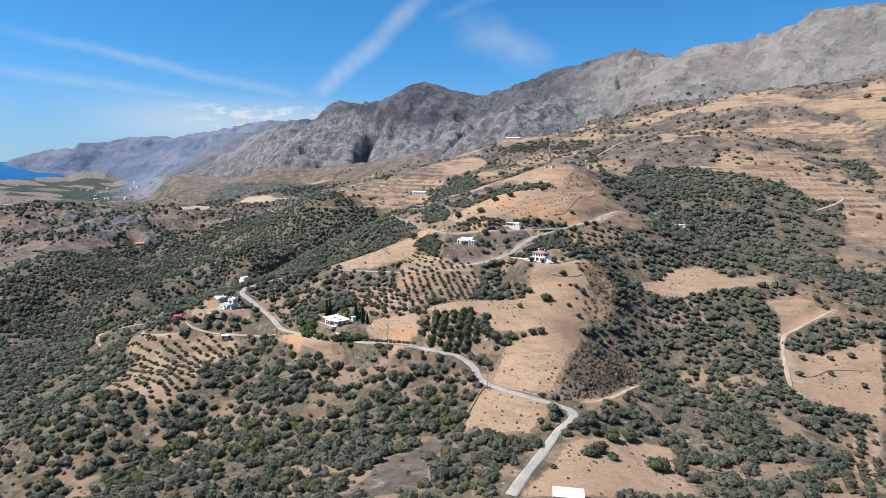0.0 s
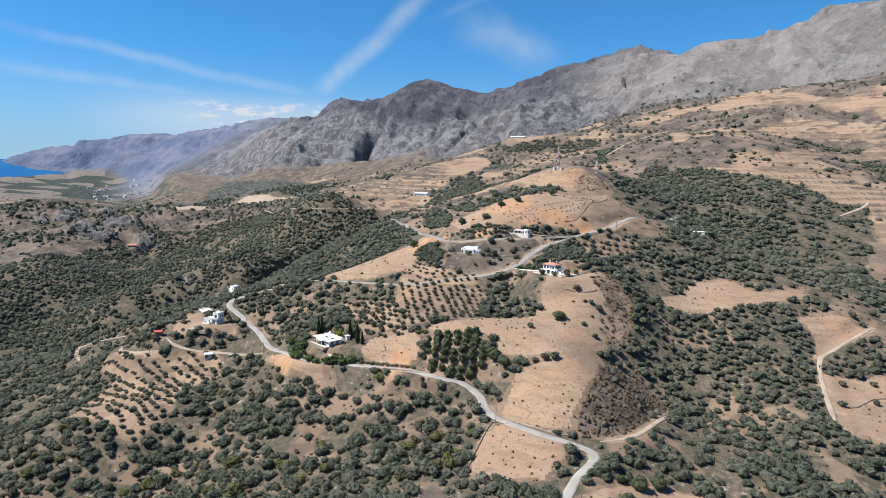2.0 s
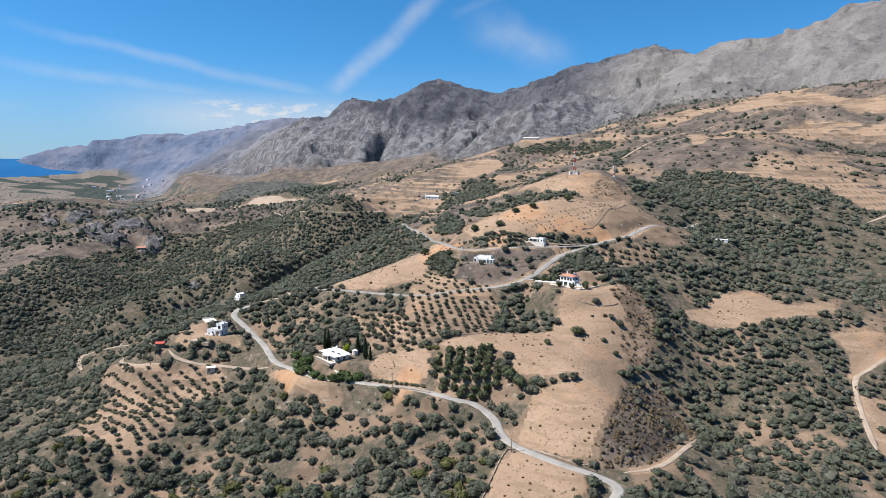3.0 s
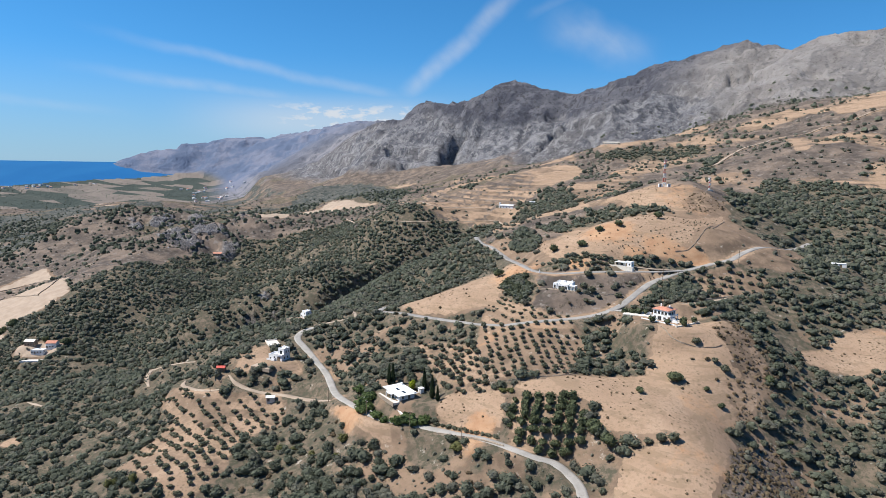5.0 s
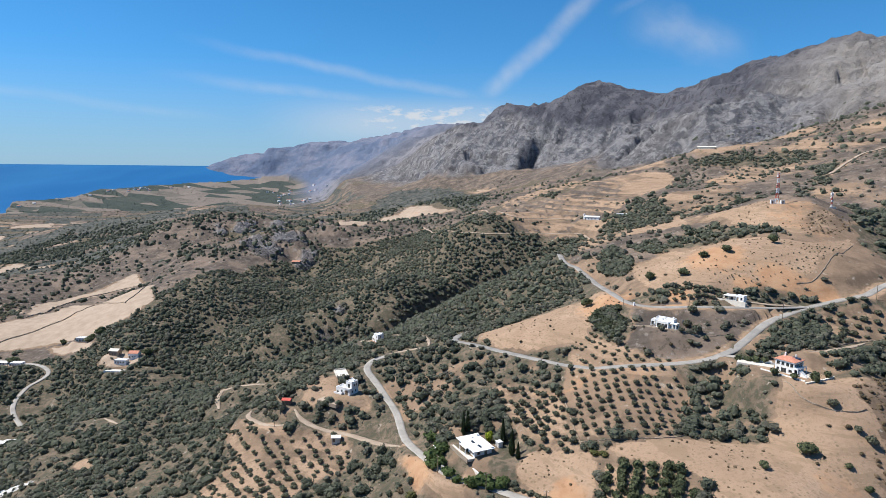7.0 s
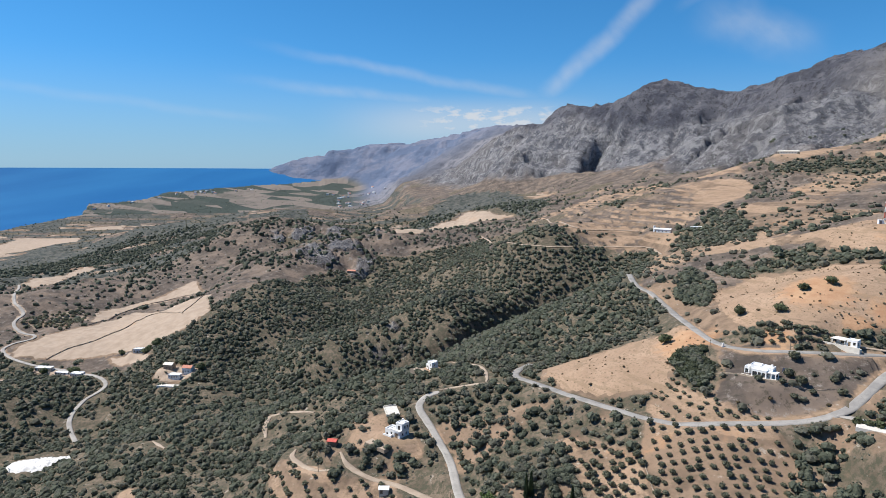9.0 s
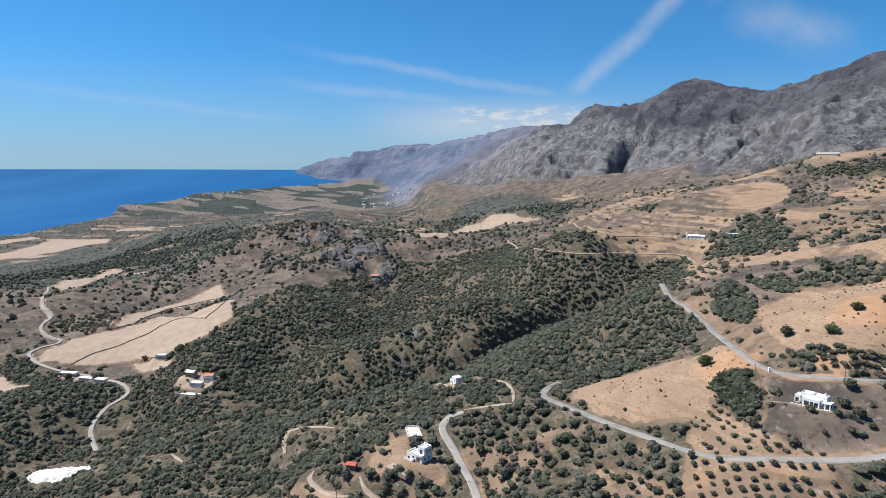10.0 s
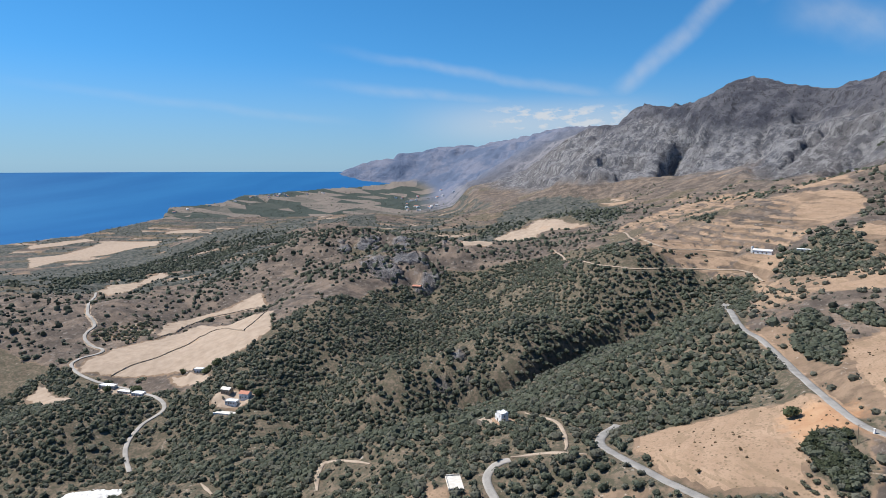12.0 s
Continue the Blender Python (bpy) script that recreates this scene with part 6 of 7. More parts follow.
def red_roofed_villa():
    root = thing("villa", "white two-storey villa with terracotta roof and solar panels", "house", 53.6, 393.0, -40)
    root.scale = (0.84, 0.84, 0.84)
    block(root, -4.6, 4.6, -4.2, 4.2, 0, 3.0, WHITE, {"front": [(0.8, 2.0, 0.9, 2.2), (3.0, 5.4, 0.1, 2.4), (6.6, 8.2, 0.9, 2.2)], "right": [(0.6, 3.2, 0.2, 2.4), (4.4, 7.2, 0.2, 2.4)], "left": [(2.0, 3.2, 0.9, 2.1)]}, None)
    block(root, -4.6, 4.6, -4.2, 4.2, 3.02, 5.9, WHITE, {"front": [(0.7, 2.2, 0.6, 2.2), (3.0, 4.4, 0.6, 2.2), (5.2, 6.6, 0.6, 2.2), (7.2, 8.6, 0.6, 2.2)], "right": [(0.5, 1.9, 0.4, 2.2), (2.3, 3.7, 0.4, 2.2), (4.1, 5.5, 0.4, 2.2), (5.9, 7.3, 0.4, 2.2)], "left": [(2.0, 3.4, 0.8, 2.1)]}, None, frame_mat=TIMBER, foot=0)
    part("cornice", boxes((-5.1, 5.1, -4.7, 4.7, 5.903, 6.08)), WHITE, root)
    hip_roof(root, -4.6, 4.6, -4.2, 4.2, 6.084, 1.25, 0.55, TILE)
    solar_array(root, 0.6, 4.2, 0.6, 2.6, 7.0, 0.25, 4)
    chimney(root, -3.4, 2.4, 6.5, 1.7), chimney(root, 1.2, 3.4, 6.4, 1.5)
    part("balcony", boxes((4.62, 6.3, -4.2, 4.2, 2.82, 3.0), (6.16, 6.3, -4.2, 4.2, 3.003, 3.9), (4.62, 6.15, -4.2, -4.06, 3.003, 3.9)), WHITE, root)
    for y in (-4.0, -1.4, 1.4, 4.0):
        part("column", boxes((6.0, 6.3, y - 0.15, y + 0.15, -0.5, 2.817)), WHITE, root)
    part("terrace", boxes((4.62, 12.0, -6.5, 5.0, -2.2, -0.05), (-9.0, 4.6, -8.4, -4.22, -2.2, -0.05)), PAVING, root, "pale paved terrace")
    part("terrace_wall", boxes((-9.2, 12.2, -8.8, -8.41, -3.2, 0.5)), WHITE, root)
    bm = bmesh.new()
    for k in range(12):
        box(bm, 6.4 + k * 0.32, 6.4 + (k + 1) * 0.32 - 0.003, -3.2, -1.4, -0.4, 2.6 - k * 0.2)
    part("stair", bm, WHITE, root)
    part("garden_steps", boxes((9.0, 12.6, -1.2, -0.8, -0.6, 1.2), (9.0, 9.4, -0.79, 2.6, -0.6, 1.2), (12.2, 12.6, -0.79, 2.6, -0.6, 1.0)), CREAM, root)
    drive = thing("forecourt", "pale paved forecourt with a white wall beside the villa", "terrace", 44.5, 399.8, -16)
    part("floor", boxes((-9, 5, -3.0, 2.6, -1.4, 0.18)), PAVING, drive)
    part("wall", boxes((-9, 4, 2.61, 2.95, -1.4, 1.3)), WHITE, drive)
    for x, y, rz, long in ((60.5, 381.5, 40, 11), (67.0, 387.6, 45, 6)):
        w = thing("retaining_wall", "low pale stone retaining wall below the villa", "wall", x, y, rz, "villa retaining walls")
        part("wall", boxes((-long / 2, long / 2, -0.25, 0.25, -1.5, 0.5)), CREAM, w)
        part("coping", boxes((-long / 2 - 0.05, long / 2 + 0.05, -0.32, 0.32, 0.503, 0.6)), CREAM, w)


def roadside_annex():
    root = thing("house", "low white house with a flat canopy above the road", "house", 42.2, 457.6, -30)
    block(root, 0.5, 4.6, -1.8, 2.2, 0, 2.6, WHITE, {"front": [(0.6, 1.6, 0.0, 2.1), (2.5, 3.5, 0.9, 2.1)], "right": [(1.0, 2.0, 0.9, 2.1)]}, "flat", ROOF_WHITE, 0.2, doors={("front", 0)})
    block(root, -6.0, 0.48, -1.2, 2.2, 0, 1.9, CREAM, {"front": [(1.0, 2.4, 0.7, 1.8), (4.0, 5.4, 0.7, 1.8)]}, "flat", CREAM, 0.0, 0.1)
    part("canopy", boxes((-5.0, 0.3, -2.9, 2.4, 2.4, 2.55)), WHITE, root, "white flat canopy")
    for x in (-4.8, -2.4, 0.1):
        bm = tube(bmesh.new(), (x, -2.7, -0.5), (x, -2.7, 2.397), 0.08, 0.08)
        part("post", bm, STEEL, root)
    part("terrace_wall", boxes((-8, 6.5, -4.4, -4.0, -2.2, 0.7)), CREAM, root)
    part("terrace", boxes((-8, 6.5, -3.99, -1.82, -2.2, 0.01)), PAVING, root)


def gabled(name, label, x, y, rz, long, wide, high, rise, wall, roof, wins=3, category="house", group=""):
    """A plain house or barn with a pitched roof."""
    root = thing(name, label, category, x, y, rz, group)
    a, b = long / 2, wide / 2
    gap = long / (wins + 0.5)
    front = [(0.4 + k * gap, 0.4 + k * gap + min(1.2, gap * 0.5), 0.9 if k else 0.0, 2.1) for k in range(wins)]
    block(root, -a, a, -b, b, 0, high, wall, {"front": front, "right": [(wide * 0.35, wide * 0.35 + 1.0, 0.9, 2.0)], "left": [(wide * 0.3, wide * 0.3 + 1.0, 0.9, 2.0)]}, doors={("front", 0)})
    bm, e = bmesh.new(), 0.4
    for s in (-1, 1):
        v = [bm.verts.new(p) for p in ((-a - e, s * (b + e), high - 0.1), (a + e, s * (b + e), high - 0.1), (a + e, 0, high + rise), (-a - e, 0, high + rise))]
        u = [bm.verts.new((q.co.x, q.co.y, q.co.z + 0.2)) for q in v]
        for f in ((0, 1, 2, 3), (7, 6, 5, 4), (0, 4, 5, 1), (1, 5, 6, 2), (2, 6, 7, 3), (3, 7, 4, 0)):
            bm.faces.new([(v + u)[k] for k in f])
    part("roof", bm, roof, root)
    bm = bmesh.new()
    for s in (-1, 1):
        q = [bm.verts.new(p) for p in ((s * (a - 0.15), -b, high), (s * (a - 0.15), b, high), (s * (a - 0.15), 0, high + rise - 0.05), (s * (a - 0.4), -b, high), (s * (a - 0.4), b, high), (s * (a - 0.4), 0, high + rise - 0.05))]
        for f in ((0, 1, 2), (5, 4, 3), (0, 3, 4, 1), (1, 4, 5, 2), (2, 5, 3, 0)):
            bm.faces.new([q[k] for k in f])
    part("gable", bm, wall, root)
    return root


def flat_house(name, label, x, y, rz, long, wide, high, wall, wins=3, category="house", parapet=0.3):
    root = thing(name, label, category, x, y, rz)
    a, b = long / 2, wide / 2
    gap = long / (wins + 0.4)
    front = [(0.5 + k * gap, 0.5 + k * gap + min(1.6, gap * 0.5), 0.9 if k != 1 else 0.0, 2.1) for k in range(wins)]
    block(root, -a, a, -b, b, 0, high, wall, {"front": front, "right": [(wide * 0.3, wide * 0.3 + 1.1, 0.9, 2.0)], "left": [(wide * 0.3, wide * 0.3 + 1.1, 0.9, 2.0)]}, "flat", ROOF_WHITE, parapet, 0.1, doors={("front", 1)})
    return root


flat_roofed_villa()
white_cube_house()
stone_cottage()
bungalow()
red_roofed_villa()
roadside_annex()
barn = gabled("barn", "long white barn with a pale metal roof", -51, 877, -10, 17, 8, 3.4, 1.2, WHITE, STEEL, 4, "barn")
part("silo", tube(bmesh.new(), (-10.2, 2, -0.5), (-10.2, 2, 6.5), 1.3, 1.3, 14), STEEL, barn)
flat_house("shed", "low white farm shed beside dark trees", -18, 843, 0, 11, 5, 2.8, CREAM, 3, "shed", 0.0)
gabled("house", "long white hilltop farmhouse with a pale roof", 103, 1190, -12, 27, 8, 3.4, 1.2, CREAM, CREAM, 7)
gabled("house", "hamlet house with a bright terracotta roof", -459, 594, 15, 9, 7, 4.6, 1.8, WHITE, TILE, 3)
gabled("house", "grey stone hamlet house with an old tiled roof", -481, 593, 10, 9, 6.5, 4.4, 1.6, STONE, CREAM, 3)
flat_house("house", "low white house with a paved terrace in the hamlet", -464, 582.5, 14, 11, 6, 3.0, WHITE, 4)
flat_house("house", "white house among dark trees beside bare fields", -564, 634, 20, 10, 6, 3.4, WHITE, 3)
flat_house("house", "long low white house on the valley road", -648, 588, 16, 17, 7, 3.2, CREAM, 5)
flat_house("shed", "long grey shed on the valley road", -620, 587, 14, 14, 5, 2.6, STEEL, 4, "shed", 0.0)
flat_house("house", "low white house with grey roof on the valley road", -600, 588, 14, 12, 7, 3.0, WHITE, 4)
gabled("house", "small stone house with a red roof below crags", -486, 952, 15, 12, 7, 3.0, 1.5, STONE, TILE, 3)
flat_house("shed", "small white shed in an oak wood", 185, 522, -10, 8, 4, 2.4, WHITE, 2, "shed", 0.0)
farm = flat_house("shed", "low farm shed with a pinkish flat roof and red trim", 36.4, 184.6, -8, 9.5, 6, 2.6, CREAM, 2, "shed", 0.0)
part("trim", boxes((4.86, 4.98, -3.1, 3.1, 2.45, 2.85)), RED_PAINT, farm, "red painted roof edge")
part("gutter", boxes((-4.9, 4.85, 3.11, 3.25, 2.5, 2.83)), STEEL, farm)
gabled("shed", "small shed with a bright red metal roof", -180, 397.4, 10, 4.2, 3.2, 2.1, 0.7, TIMBER, RED_PAINT, 1, "shed")


court = thing("terrace", "bright paved terrace below the hamlet houses", "terrace", -458.4, 569.2, 14)
part("floor", boxes((-10, 10, -3.5, 3.5, -2.4, 0.3)), PAVING, court)
part("parapet", boxes((-10, 10, -3.85, -3.51, -2.4, 1.1), (9.66, 10, -3.5, 3.5, 0.304, 1.1)), WHITE, court)
hut = gabled("shed", "small shed with a pale grey metal roof by the track", -141.9, 377.2, 20, 4.0, 3.0, 2.0, 0.6, CREAM, STEEL, 1, "shed")


# ---- the villages on the far shore ----
def shore_house(label, long, wide, high, roof):
    root = tagged(new("village_house"), label, "house", "coastal villages")
    a, b = long / 2, wide / 2
    part("wall", boxes((-a, a, -b, b, -4, high)), WHITE, root)
    if roof == TILE:
        hip_roof(root, -a, a, -b, b, high + 0.003, 2.4, 0.5, TILE)
    else:
        part("roof", boxes((-a - 0.3, a + 0.3, -b - 0.3, b + 0.3, high + 0.003, high + 0.5)), ROOF_WHITE, root)
    for k in range(3):
        part("window", boxes((-a + long * (0.15 + 0.3 * k), -a + long * (0.3 + 0.3 * k), -b - 0.06, -b - 0.003, 1.2, 3.4)), GLASS, root)
    return root


VILLAGE = [shore_house("white flat-roofed house in a seaside village", 15, 10, 6.5, ROOF_WHITE), shore_house("white house with a low flat roof by the shore", 20, 9, 4.0, ROOF_WHITE),
           shore_house("white village house with a tiled roof near the sea", 14, 11, 6.0, TILE)]
_gen = np.random.default_rng(44)
_turns = np.r_[_gen.normal(28.0, 1.6, 26), _gen.normal(40.5, 1.2, 9), _gen.uniform(35, 48, 8)]
_reach = np.r_[_gen.uniform(3450, 4050, 26), np.interp(_turns[26:], COAST_TURN, COAST_REACH) - _gen.uniform(60, 170, 17)]
_vx, _vy = HUB[0] - _reach * np.sin(np.radians(_turns)), HUB[1] + _reach * np.cos(np.radians(_turns))
for _k, (_x, _y, _z) in enumerate(zip(_vx, _vy, wild_height(_vx, _vy))):
    _m = pose(_x, _y, _z, 0, 0, _gen.uniform(0, 180))
    if _k < 3:
        VILLAGE[_k].matrix_basis = _m
    else:
        copy_thing(VILLAGE[_gen.integers(3)], _m)


# ---- mast, poles, gate posts ----
def lattice_mast(x, y, high, wide, label):
    root = thing("radio_mast", label, "mast", x, y, 12)
    sections = 6
    for k in range(sections):
        z0, z1 = high * k / sections, high * (k + 1) / sections
        bm = bmesh.new()
        legs = []
        for a in (90, 210, 330):
            def at(z):
                w = wide * (1 - 0.55 * z / high)
                return (w * math.cos(radians(a)), w * math.sin(radians(a)), z)
            tube(bm, at(z0 - (0.4 if k == 0 else 0)), at(z1), 0.2, 0.18, 5)
            legs.append((at(z0), at(z1), at((z0 + z1) / 2)))
        for p, q in ((0, 1), (1, 2), (2, 0)):
            tube(bm, legs[p][0], legs[q][2], 0.1, 0.1, 4), tube(bm, legs[p][2], legs[q][1], 0.1, 0.1, 4), tube(bm, legs[p][1], legs[q][1], 0.1, 0.1, 4)
        part("mast_section", bm, RED_PAINT if k % 2 else WHITE, root, "red painted lattice" if k % 2 else "white painted lattice")
    for z, a, r in ((high * 0.94, 20, 0.7), (high * 0.9, 200, 0.6), (high * 0.62, 100, 0.6), (high * 0.45, 300, 0.8)):
        d = Vector((math.cos(radians(a)), math.sin(radians(a)), 0))
        part("dish", tube(bmesh.new(), d * 0.5 + Vector((0, 0, z)), d * 0.9 + Vector((0, 0, z)), 0.25, r, 12), WHITE, root)
    for a in (0, 120, 240):
        d = Vector((math.cos(radians(a)), math.sin(radians(a)), 0)) * 0.9
        part("antenna", boxes((d.x - 0.12, d.x + 0.12, d.y - 0.12, d.y + 0.12, high - 2.4, high + 0.4)), STEEL, root)
    part("spire", tube(bmesh.new(), (0, 0, high - 0.2), (0, 0, high + 2.2), 0.06, 0.03, 5), STEEL, root)
    part("plinth", boxes((-2.2, 2.2, -2.2, 2.2, -1.0, 0.15)), PAVING, root)


lattice_mast(87.0, 602.5, 21.0, 1.4, "red and white lattice radio mast on the hilltop")
for _x, _y, _rz in ((84.0, 600.5, 10), (90.5, 601.0, 10)):
    cabin = thing("equipment_cabin", "small white equipment cabin at the mast", "cabin", _x, _y, _rz, "mast cabins")
    block(cabin, -1.2, 1.2, -1.0, 1.0, 0, 2.3, WHITE, {"front": [(0.7, 1.6, 0.0, 2.0)]}, "flat", ROOF_WHITE, 0.0, 0.1, doors={("front", 0)})
lattice_mast(122.0, 606.0, 10.0, 0.5, "thin secondary lattice mast on the hill")


def utility_pole(x, y, rz):
    root = thing("utility_pole", "weathered wooden utility pole beside the road", "pole", x, y, rz, "utility poles")
    part("shaft", tube(bmesh.new(), (0, 0, -0.6), (0, 0, 7.6), 0.15, 0.10, 8), TIMBER, root)
    part("crossarm", boxes((-0.8, 0.8, -0.06, 0.06, 7.0, 7.12)), TIMBER, root)
    for u in (-0.7, 0.0, 0.7):
        part("insulator", tube(bmesh.new(), (u, 0, 7.123), (u, 0, 7.35), 0.06, 0.04, 6), WHITE, root)


for _x, _y, _rz in ((41.6, 229.5, 40), (15.6, 274.0, 80), (-79.6, 339.2, -40), (-34.9, 320.6, 10), (-106.8, 366.5, -50), (-177.5, 380.5, -30), (19.2, 446.0, 5), (-12.4, 450.8, -20), (108.4, 470.4, 30), (-58.0, 329.2, 20), (-128.0, 401.6, -40), (62.0, 447.6, 50)):
    utility_pole(_x, _y, _rz)
gate = thing("gate_post", "white rendered gate post beside the road", "post", -6.9, 455.3, 30)
part("shaft", boxes((-0.3, 0.3, -0.3, 0.3, -0.5, 1.7)), WHITE, gate)
part("cap", boxes((-0.38, 0.38, -0.38, 0.38, 1.703, 1.85)), WHITE, gate)


# ---- dry-stone walls and spoil mound ----
def rubble_wall(points, high, label, group="field walls"):
    line = smooth_line(points, 1.6)
    z = land(line[:, 0], line[:, 1])
    way = np.gradient(line, axis=0)
    way /= np.linalg.norm(way, axis=1)[:, None] + 1e-9
    side = np.c_[way[:, 1], -way[:, 0]]
    mid = line[len(line) // 2]
    root = new("dry_stone_wall")
    root.location = (mid[0], mid[1], land_at(mid[0], mid[1]))
    tagged(root, label, "wall", group)
    rows = []
    gen = np.random.default_rng(int(abs(mid[0] * 7 + mid[1])))
    for u, h in ((-0.55, -0.6), (-0.42, 0.7), (-0.1, 1.0), (0.25, 0.95), (0.45, 0.65), (0.55, -0.6)):
        jit = gen.normal(0, 0.12, len(line)) if h > 0 else 0
        rows.append(np.c_[line + side * (u * high + jit * 0.5)[:, None] if h > 0 else line + side * u * high, z + h * high + jit])
    v = np.stack(rows, 1).reshape(-1, 3) - np.array(root.location)
    ob = link_mesh("rubble", v, sheet_faces(len(line), 6, False)[:, ::-1], STONE)
    ob.parent = root


for _points, _h in ((((-26.7, 352.2), (-14, 351), (6.2, 353.6), (18.2, 363.9)), 0.35), (((49, 379.2), (54.2, 371.7), (68.4, 369.1), (75.2, 371.4)), 0.35), (((-671, 607), (-672, 627), (-659, 661), (-650, 694), (-649, 737), (-575, 709)), 1.1),
                    (((-578, 712), (-587, 741), (-601, 777)), 1.1), (((-733, 712), (-759, 778), (-770, 828), (-722, 859), (-676, 856)), 1.3), (((177.6, 327.3), (179.8, 312), (198.4, 324.4), (221, 327.5)), 0.4), (((74, 477.5), (88, 488), (121, 554)), 0.4),
                    (((-9.6, 435), (4.7, 427.5), (23.9, 426.2), (38.6, 427)), 0.4), (((-45.4, 325), (-28.8, 319), (-17.8, 314)), 0.8), (((63.8, 411), (94.4, 441), (105, 442), (122, 447)), 0.5), (((45, 268), (39, 267), (24, 275)), 0.5),
                    (((3, 249), (12, 273), (17, 276)), 0.6), (((-36, 386), (-29, 361), (-25, 349)), 0.4)):
    rubble_wall(_points, _h, "low tumbled dry-stone field wall")


def spoil_mound(x, y, rz, long, wide, high, label):
    n, m = 46, 26
    u, w = np.meshgrid(np.linspace(-1, 1, n), np.linspace(-1, 1, m))
    h = np.clip(1 - (u**2 + w**2) ** 0.7, 0, 1) * high * (0.75 + 0.5 * fbm(u * 9, w * 5, 2.0, 4, 15, 0.6)) + 0.8 * (fbm(u * 40, w * 24, 2.0, 3, 16, 0.7)) - 0.8
    c, s = math.cos(radians(rz)), math.sin(radians(rz))
    px, py = x + u * long * c - w * wide * s, y + u * long * s + w * wide * c
    z = land(px.ravel(), py.ravel())
    base = land_at(x, y)
    ob = link_mesh("spoil_mound", np.c_[px.ravel() - x, py.ravel() - y, z - base + h.ravel()], sheet_faces(m, n, False)[:, ::-1], CRUSHED)
    ob.location = (x, y, base)
    tagged(ob, label, "mound")


spoil_mound(-466, 449, 35, 30, 15, 4.0, "bright white mound of crushed quarry stone")
spoil_mound(-349, 376, 30, 15, 6, 2.4, "smaller white mound of crushed stone among trees")


# ---- single trees: each a trunk with limbs and a crown of leaf sprays ----
def tree_kind(name, label, category, leaf, masses, sprays, size, squash, trunk, seed, flare=0.16, narrow=1.0):
    gen = np.random.default_rng(seed)
    root = new(name)
    tagged(root, label, category)
    v, f = crown(gen, masses, sprays, size, squash)
    v[:, :2] *= narrow
    v[:, 2] += trunk * 0.55
    ob = link_mesh("crown", v, f, leaf)
    ob.parent = root
    bm = bmesh.new()
    tube(bm, (0, 0, -0.25), (0.03, 0.02, trunk), flare * 1.5, flare * 0.8, 7)
    for k in range(4):
        a = k * 1.6 + gen.uniform(0, 0.6)
        tube(bm, (0.03, 0.02, trunk * 0.9), (0.42 * narrow * math.cos(a), 0.42 * narrow * math.sin(a), trunk + 0.42), flare * 0.6, flare * 0.2, 5)
    part("trunk", bm, BARK, root)
    return root


def tall_tree(name, label, leaf, seed, high=4.2):
    """A slender cypress: sprays wound up a long spindle."""
    gen = np.random.default_rng(seed)
    root = new(name)
    tagged(root, label, "tree")
    verts, faces = [], []
    for k in range(230):
        h = gen.uniform(0.03, 1.0)
        r = (0.62 * (1 - h) ** 0.75 * min(1, h * 6 + 0.3)) * gen.uniform(0.7, 1.08)
        a = gen.uniform(0, 2 * math.pi)
        at = np.array((r * math.cos(a), r * math.sin(a), h * high))
        out = np.array((math.cos(a), math.sin(a), 0.3))
        side = np.array((-math.sin(a), math.cos(a), 0))
        b = len(verts)
        verts += [at - side * 0.2, at + side * 0.2, at + np.array((0, 0, 0.55)) + out * 0.06]
        faces.append((b, b + 1, b + 2))
    rings = 7
    for k in range(rings + 1):
        h = k / rings
        for j in range(6):
            r = 0.5 * (1 - h) ** 0.75 * min(1, h * 6 + 0.3)
            verts.append(np.array((r * math.cos(j * 1.047), r * math.sin(j * 1.047), 0.1 + h * high * 0.97)))
    b = 230 * 3
    for k in range(rings):
        for j in range(6):
            p, q = b + k * 6 + j, b + k * 6 + (j + 1) % 6
            faces += [(p, q, q + 6), (p, q + 6, p + 6)]
    ob = link_mesh("crown", np.array(verts), np.array(faces), leaf)
    ob.parent = root
    part("trunk", tube(bmesh.new(), (0, 0, -0.25), (0, 0, 0.4), 0.14, 0.1, 7), BARK, root)
    return root


def set_out(kinds, spots, low, high, gen, group):
    """Stands copies of a few trees at spots of the plan; the first of each kind is the tree itself."""
    spots = np.array(spots, float)
    z = land(spots[:, 0], spots[:, 1])
    for (x, y), level in zip(spots, z):
        kind = kinds[gen.integers(len(kinds))]
        s = gen.uniform(low, high)
        m = pose(x, y, level, 0, 0, gen.uniform(0, 360)) @ Matrix.Diagonal((s, s, s * gen.uniform(0.85, 1.15), 1))
        if kind.get("placed"):
            ob = copy_thing(kind, m)
        else:
            kind["placed"] = 1
            kind.matrix_basis = m
            ob = kind
        tagged(ob, group=group)


def orchard_spots(poly, angle, row, gap, gen, jitter=0.5, miss=0.06):
    p = np.array(poly, float)
    mid = p.mean(0)
    c, s = math.cos(radians(angle)), math.sin(radians(angle))
    reach = np.abs(p - mid).max() * 1.5
    u, w = np.meshgrid(np.arange(-reach, reach, gap), np.arange(-reach, reach, row))
    x = mid[0] + u * c - w * s + gen.normal(0, jitter, u.shape)
    y = mid[1] + u * s + w * c + gen.normal(0, jitter, u.shape)
    d, _ = road_near(x.ravel(), y.ravel())
    ok = inside(poly, x.ravel(), y.ravel()) & (gen.random(x.size) > miss) & (d > 1.2) & clear_of_building(x.ravel(), y.ravel())
    return np.c_[x.ravel()[ok], y.ravel()[ok]]


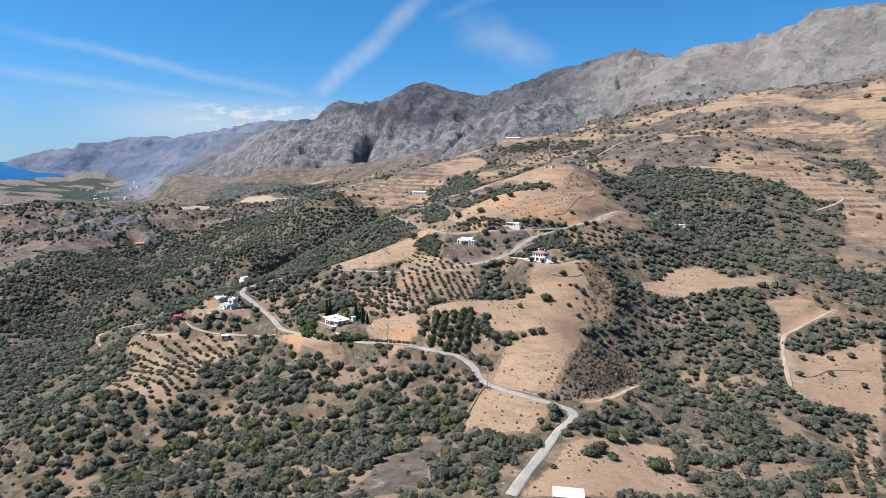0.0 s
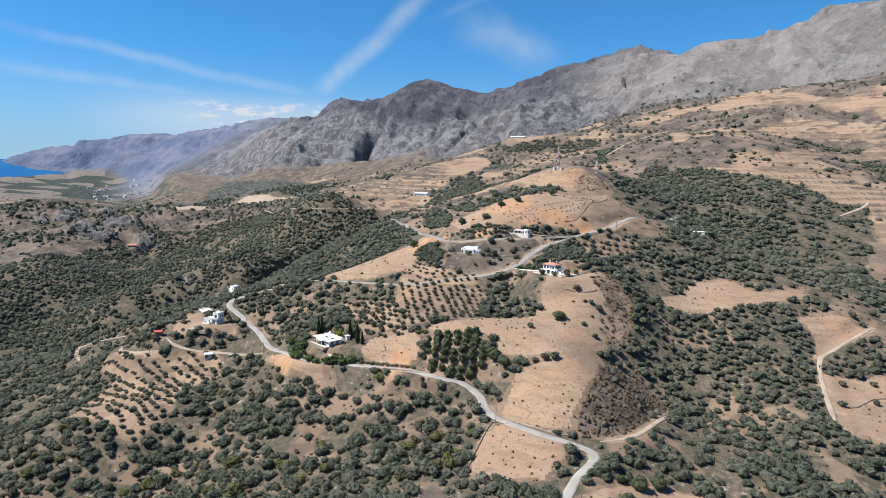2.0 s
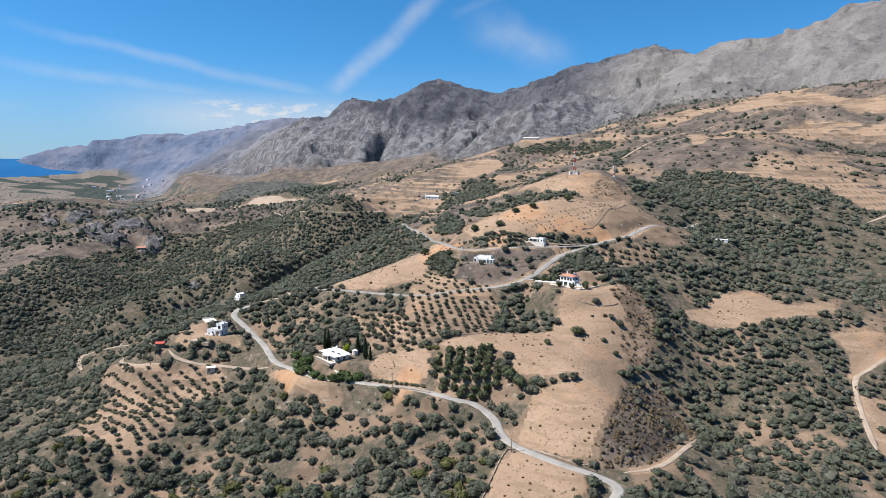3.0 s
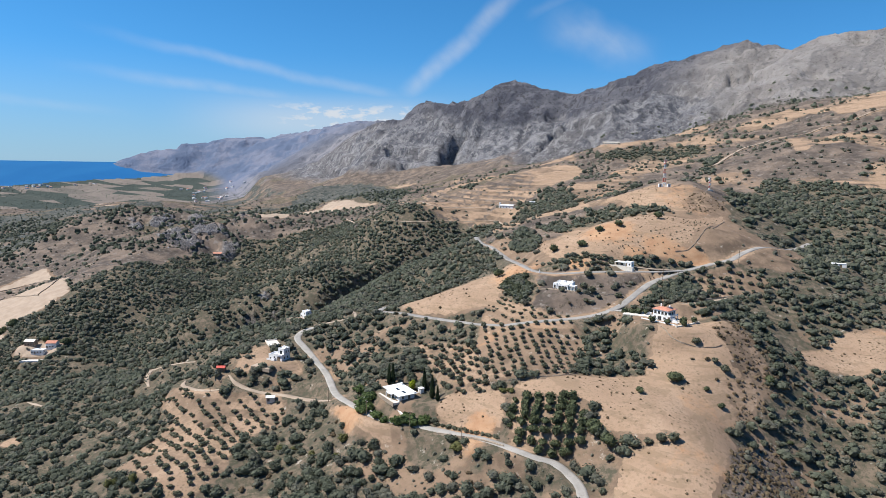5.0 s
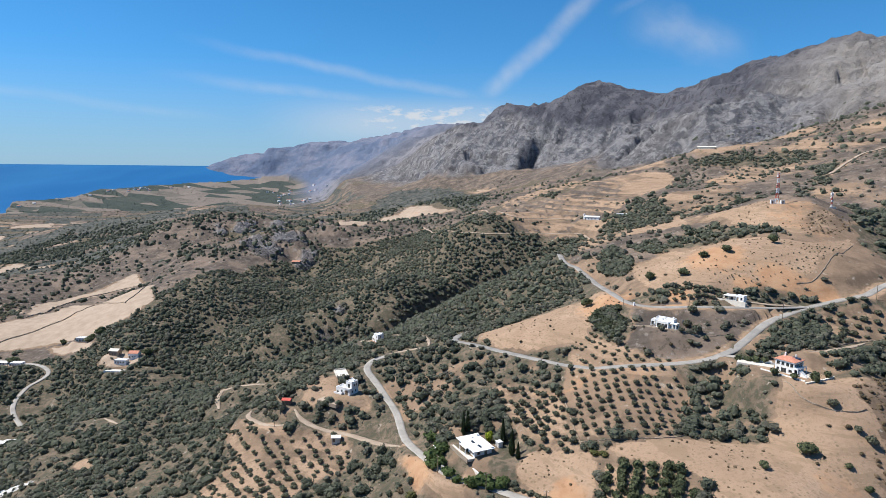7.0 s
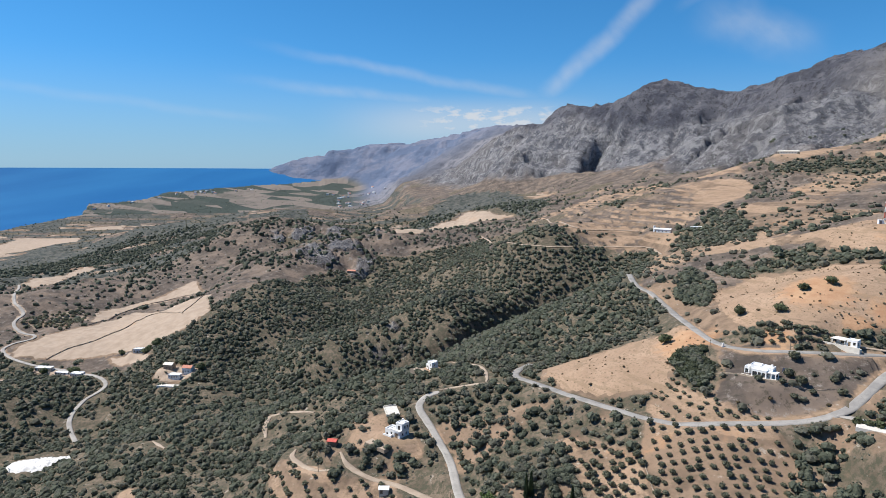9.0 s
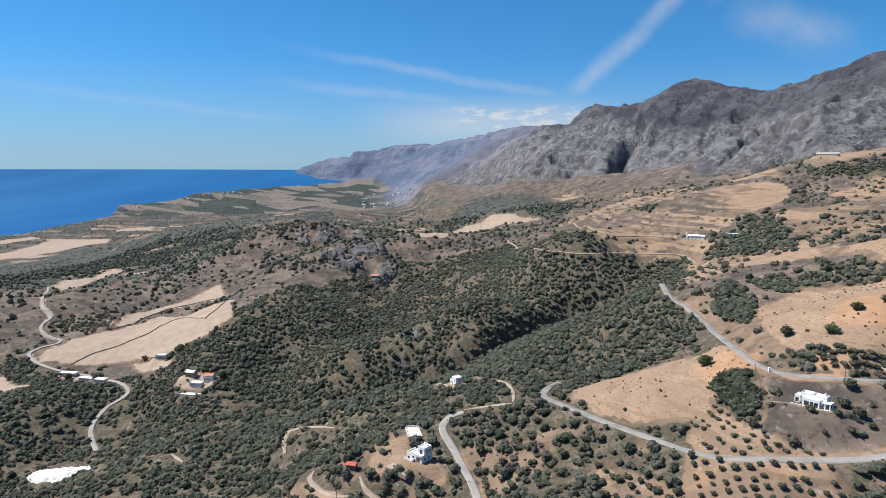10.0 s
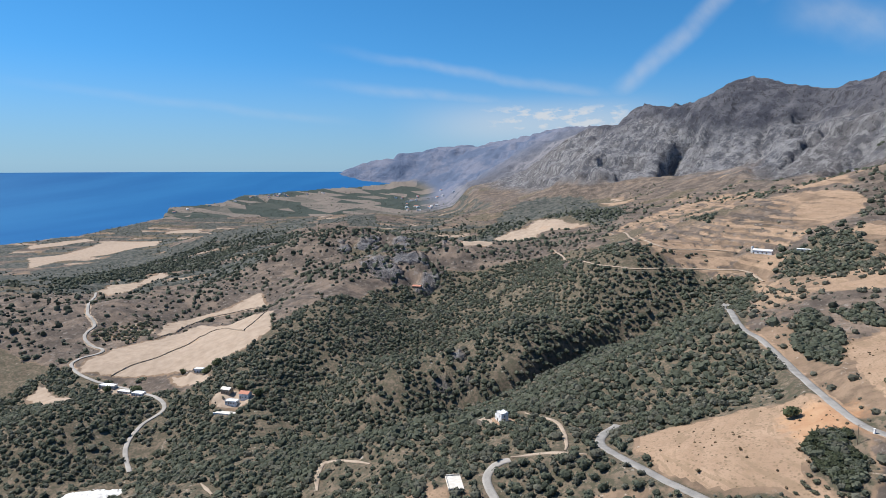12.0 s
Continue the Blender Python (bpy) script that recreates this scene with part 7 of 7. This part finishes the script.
trees = np.random.default_rng(11)
OLIVES = [tree_kind("olive_tree", "rounded grey-green olive tree on bare soil", "tree", OLIVE, 6, 90, 0.24, 0.86, 0.42, 20 + k) for k in range(4)]
DENSE = [tree_kind("orchard_tree", "dark green orchard tree in a close-planted grove", "tree", CAROB, 6, 90, 0.24, 1.05, 0.35, 30 + k) for k in range(3)]
BUSHES = [tree_kind("olive_bush", "small low olive bush in a terraced row", "tree", OLIVE, 5, 50, 0.3, 0.75, 0.25, 40 + k) for k in range(3)]
OAKS = [tree_kind("oak_tree", "broad dark evergreen oak standing alone on dry grass", "tree", CAROB, 8, 190, 0.15, 0.9, 0.35, 50 + k) for k in range(4)]
THORNS = [tree_kind("thorn_bush", "dry brownish thorn bush on bare soil", "shrub", DRY, 5, 60, 0.26, 0.7, 0.15, 60 + k) for k in range(2)]
GREENS = [tree_kind("garden_shrub", "fresh green clipped garden shrub beside the villa", "shrub", GARDEN, 6, 80, 0.24, 0.9, 0.25, 70 + k) for k in range(3)]
SAPLINGS = [tree_kind("sapling", "tiny young olive sapling in a planted row", "tree", OLIVE, 3, 14, 0.4, 0.9, 0.4, 80 + k) for k in range(2)]
CYPRESSES = [tall_tree("cypress_tree", "slender dark cypress beside the villa", CYPRESS, 90 + k) for k in range(2)]
BRIGHT = [tree_kind("lime_tree", "bright yellow-green tree behind the villa", "tree", LIME, 7, 130, 0.22, 1.35, 0.4, 95)]
set_out(OLIVES, orchard_spots(ORCHARDS["main_orchard"], 12, 4.9, 4.3, trees, 0.4), 0.95, 1.4, trees, "main olive orchard")
set_out(BUSHES, orchard_spots(ORCHARDS["west_orchard"], -39, 5.6, 4.2, trees, 0.65, 0.1), 0.95, 1.5, trees, "terraced western orchard")
set_out(BUSHES, orchard_spots(ORCHARDS["young_orchard"], -45, 4.3, 3.9, trees, 0.5), 0.8, 1.25, trees, "young orchard")
set_out(DENSE, orchard_spots(ORCHARDS["dark_grove"], -100, 4.7, 3.0, trees, 0.2, 0.02), 1.4, 1.7, trees, "close-planted grove")
set_out(OLIVES, orchard_spots(ORCHARDS["grey_orchard"], 50, 5.0, 4.3, trees, 0.6), 1.1, 1.7, trees, "olive plot above the villa")
set_out(OLIVES, orchard_spots(ORCHARDS["east_orchard"], -10, 6.0, 5.2, trees, 0.7), 1.2, 1.9, trees, "eastern olive plot")
set_out(BUSHES, orchard_spots(ORCHARDS["hill_orchard"], 5, 3.6, 3.6, trees, 0.3), 1.3, 1.7, trees, "roadside olive plot")
set_out(BUSHES, orchard_spots(ORCHARDS["garden_rows"], -26, 3.4, 2.8, trees, 0.2), 1.0, 1.4, trees, "rows above the lane")
set_out(OLIVES, orchard_spots(ORCHARDS["south_orchard"], 60, 5.5, 5.2, trees, 0.7), 1.2, 1.9, trees, "southern olive plot")
set_out(BUSHES, orchard_spots(ORCHARDS["west_olives"], 40, 9.0, 7.0, trees, 0.5), 2.0, 2.8, trees, "olive plot by the winding road")
set_out(SAPLINGS, orchard_spots(SAPLING_PLOT, 31, 5.6, 3.6, trees, 0.25, 0.15), 0.65, 1.0, trees, "sapling rows")
set_out(OAKS, LONE_OAKS, 1.4, 2.3, trees, "lone oaks")
set_out(OLIVES, LONE_OLIVES, 1.4, 2.3, trees, "scattered olives")
set_out(THORNS, LONE_THORNS, 0.9, 1.6, trees, "thorn bushes")
set_out(GREENS, GARDEN_SHRUBS, 1.3, 2.4, trees, "villa garden shrubs")
set_out(CYPRESSES, VILLA_CYPRESSES, 1.2, 1.7, trees, "villa cypresses")
set_out(BRIGHT, [(-63.4, 360.2)], 2.3, 2.4, trees, "villa garden trees")
set_out(DENSE, [(53.0, 383.0), (46.5, 386.0), (40.0, 403.4), (43.2, 402.6), (37.0, 404.4), (46.0, 401.9), (60.8, 381.6), (66.2, 388.6)], 0.9, 1.6, trees, "villa terrace shrubs")
set_out(OAKS, [(-556, 640), (-590, 634), (-552, 632), (-545, 641), (-640, 581), (-656, 579), (-612, 594), (-472, 601), (-450, 600)], 2.4, 4.0, trees, "hamlet trees")
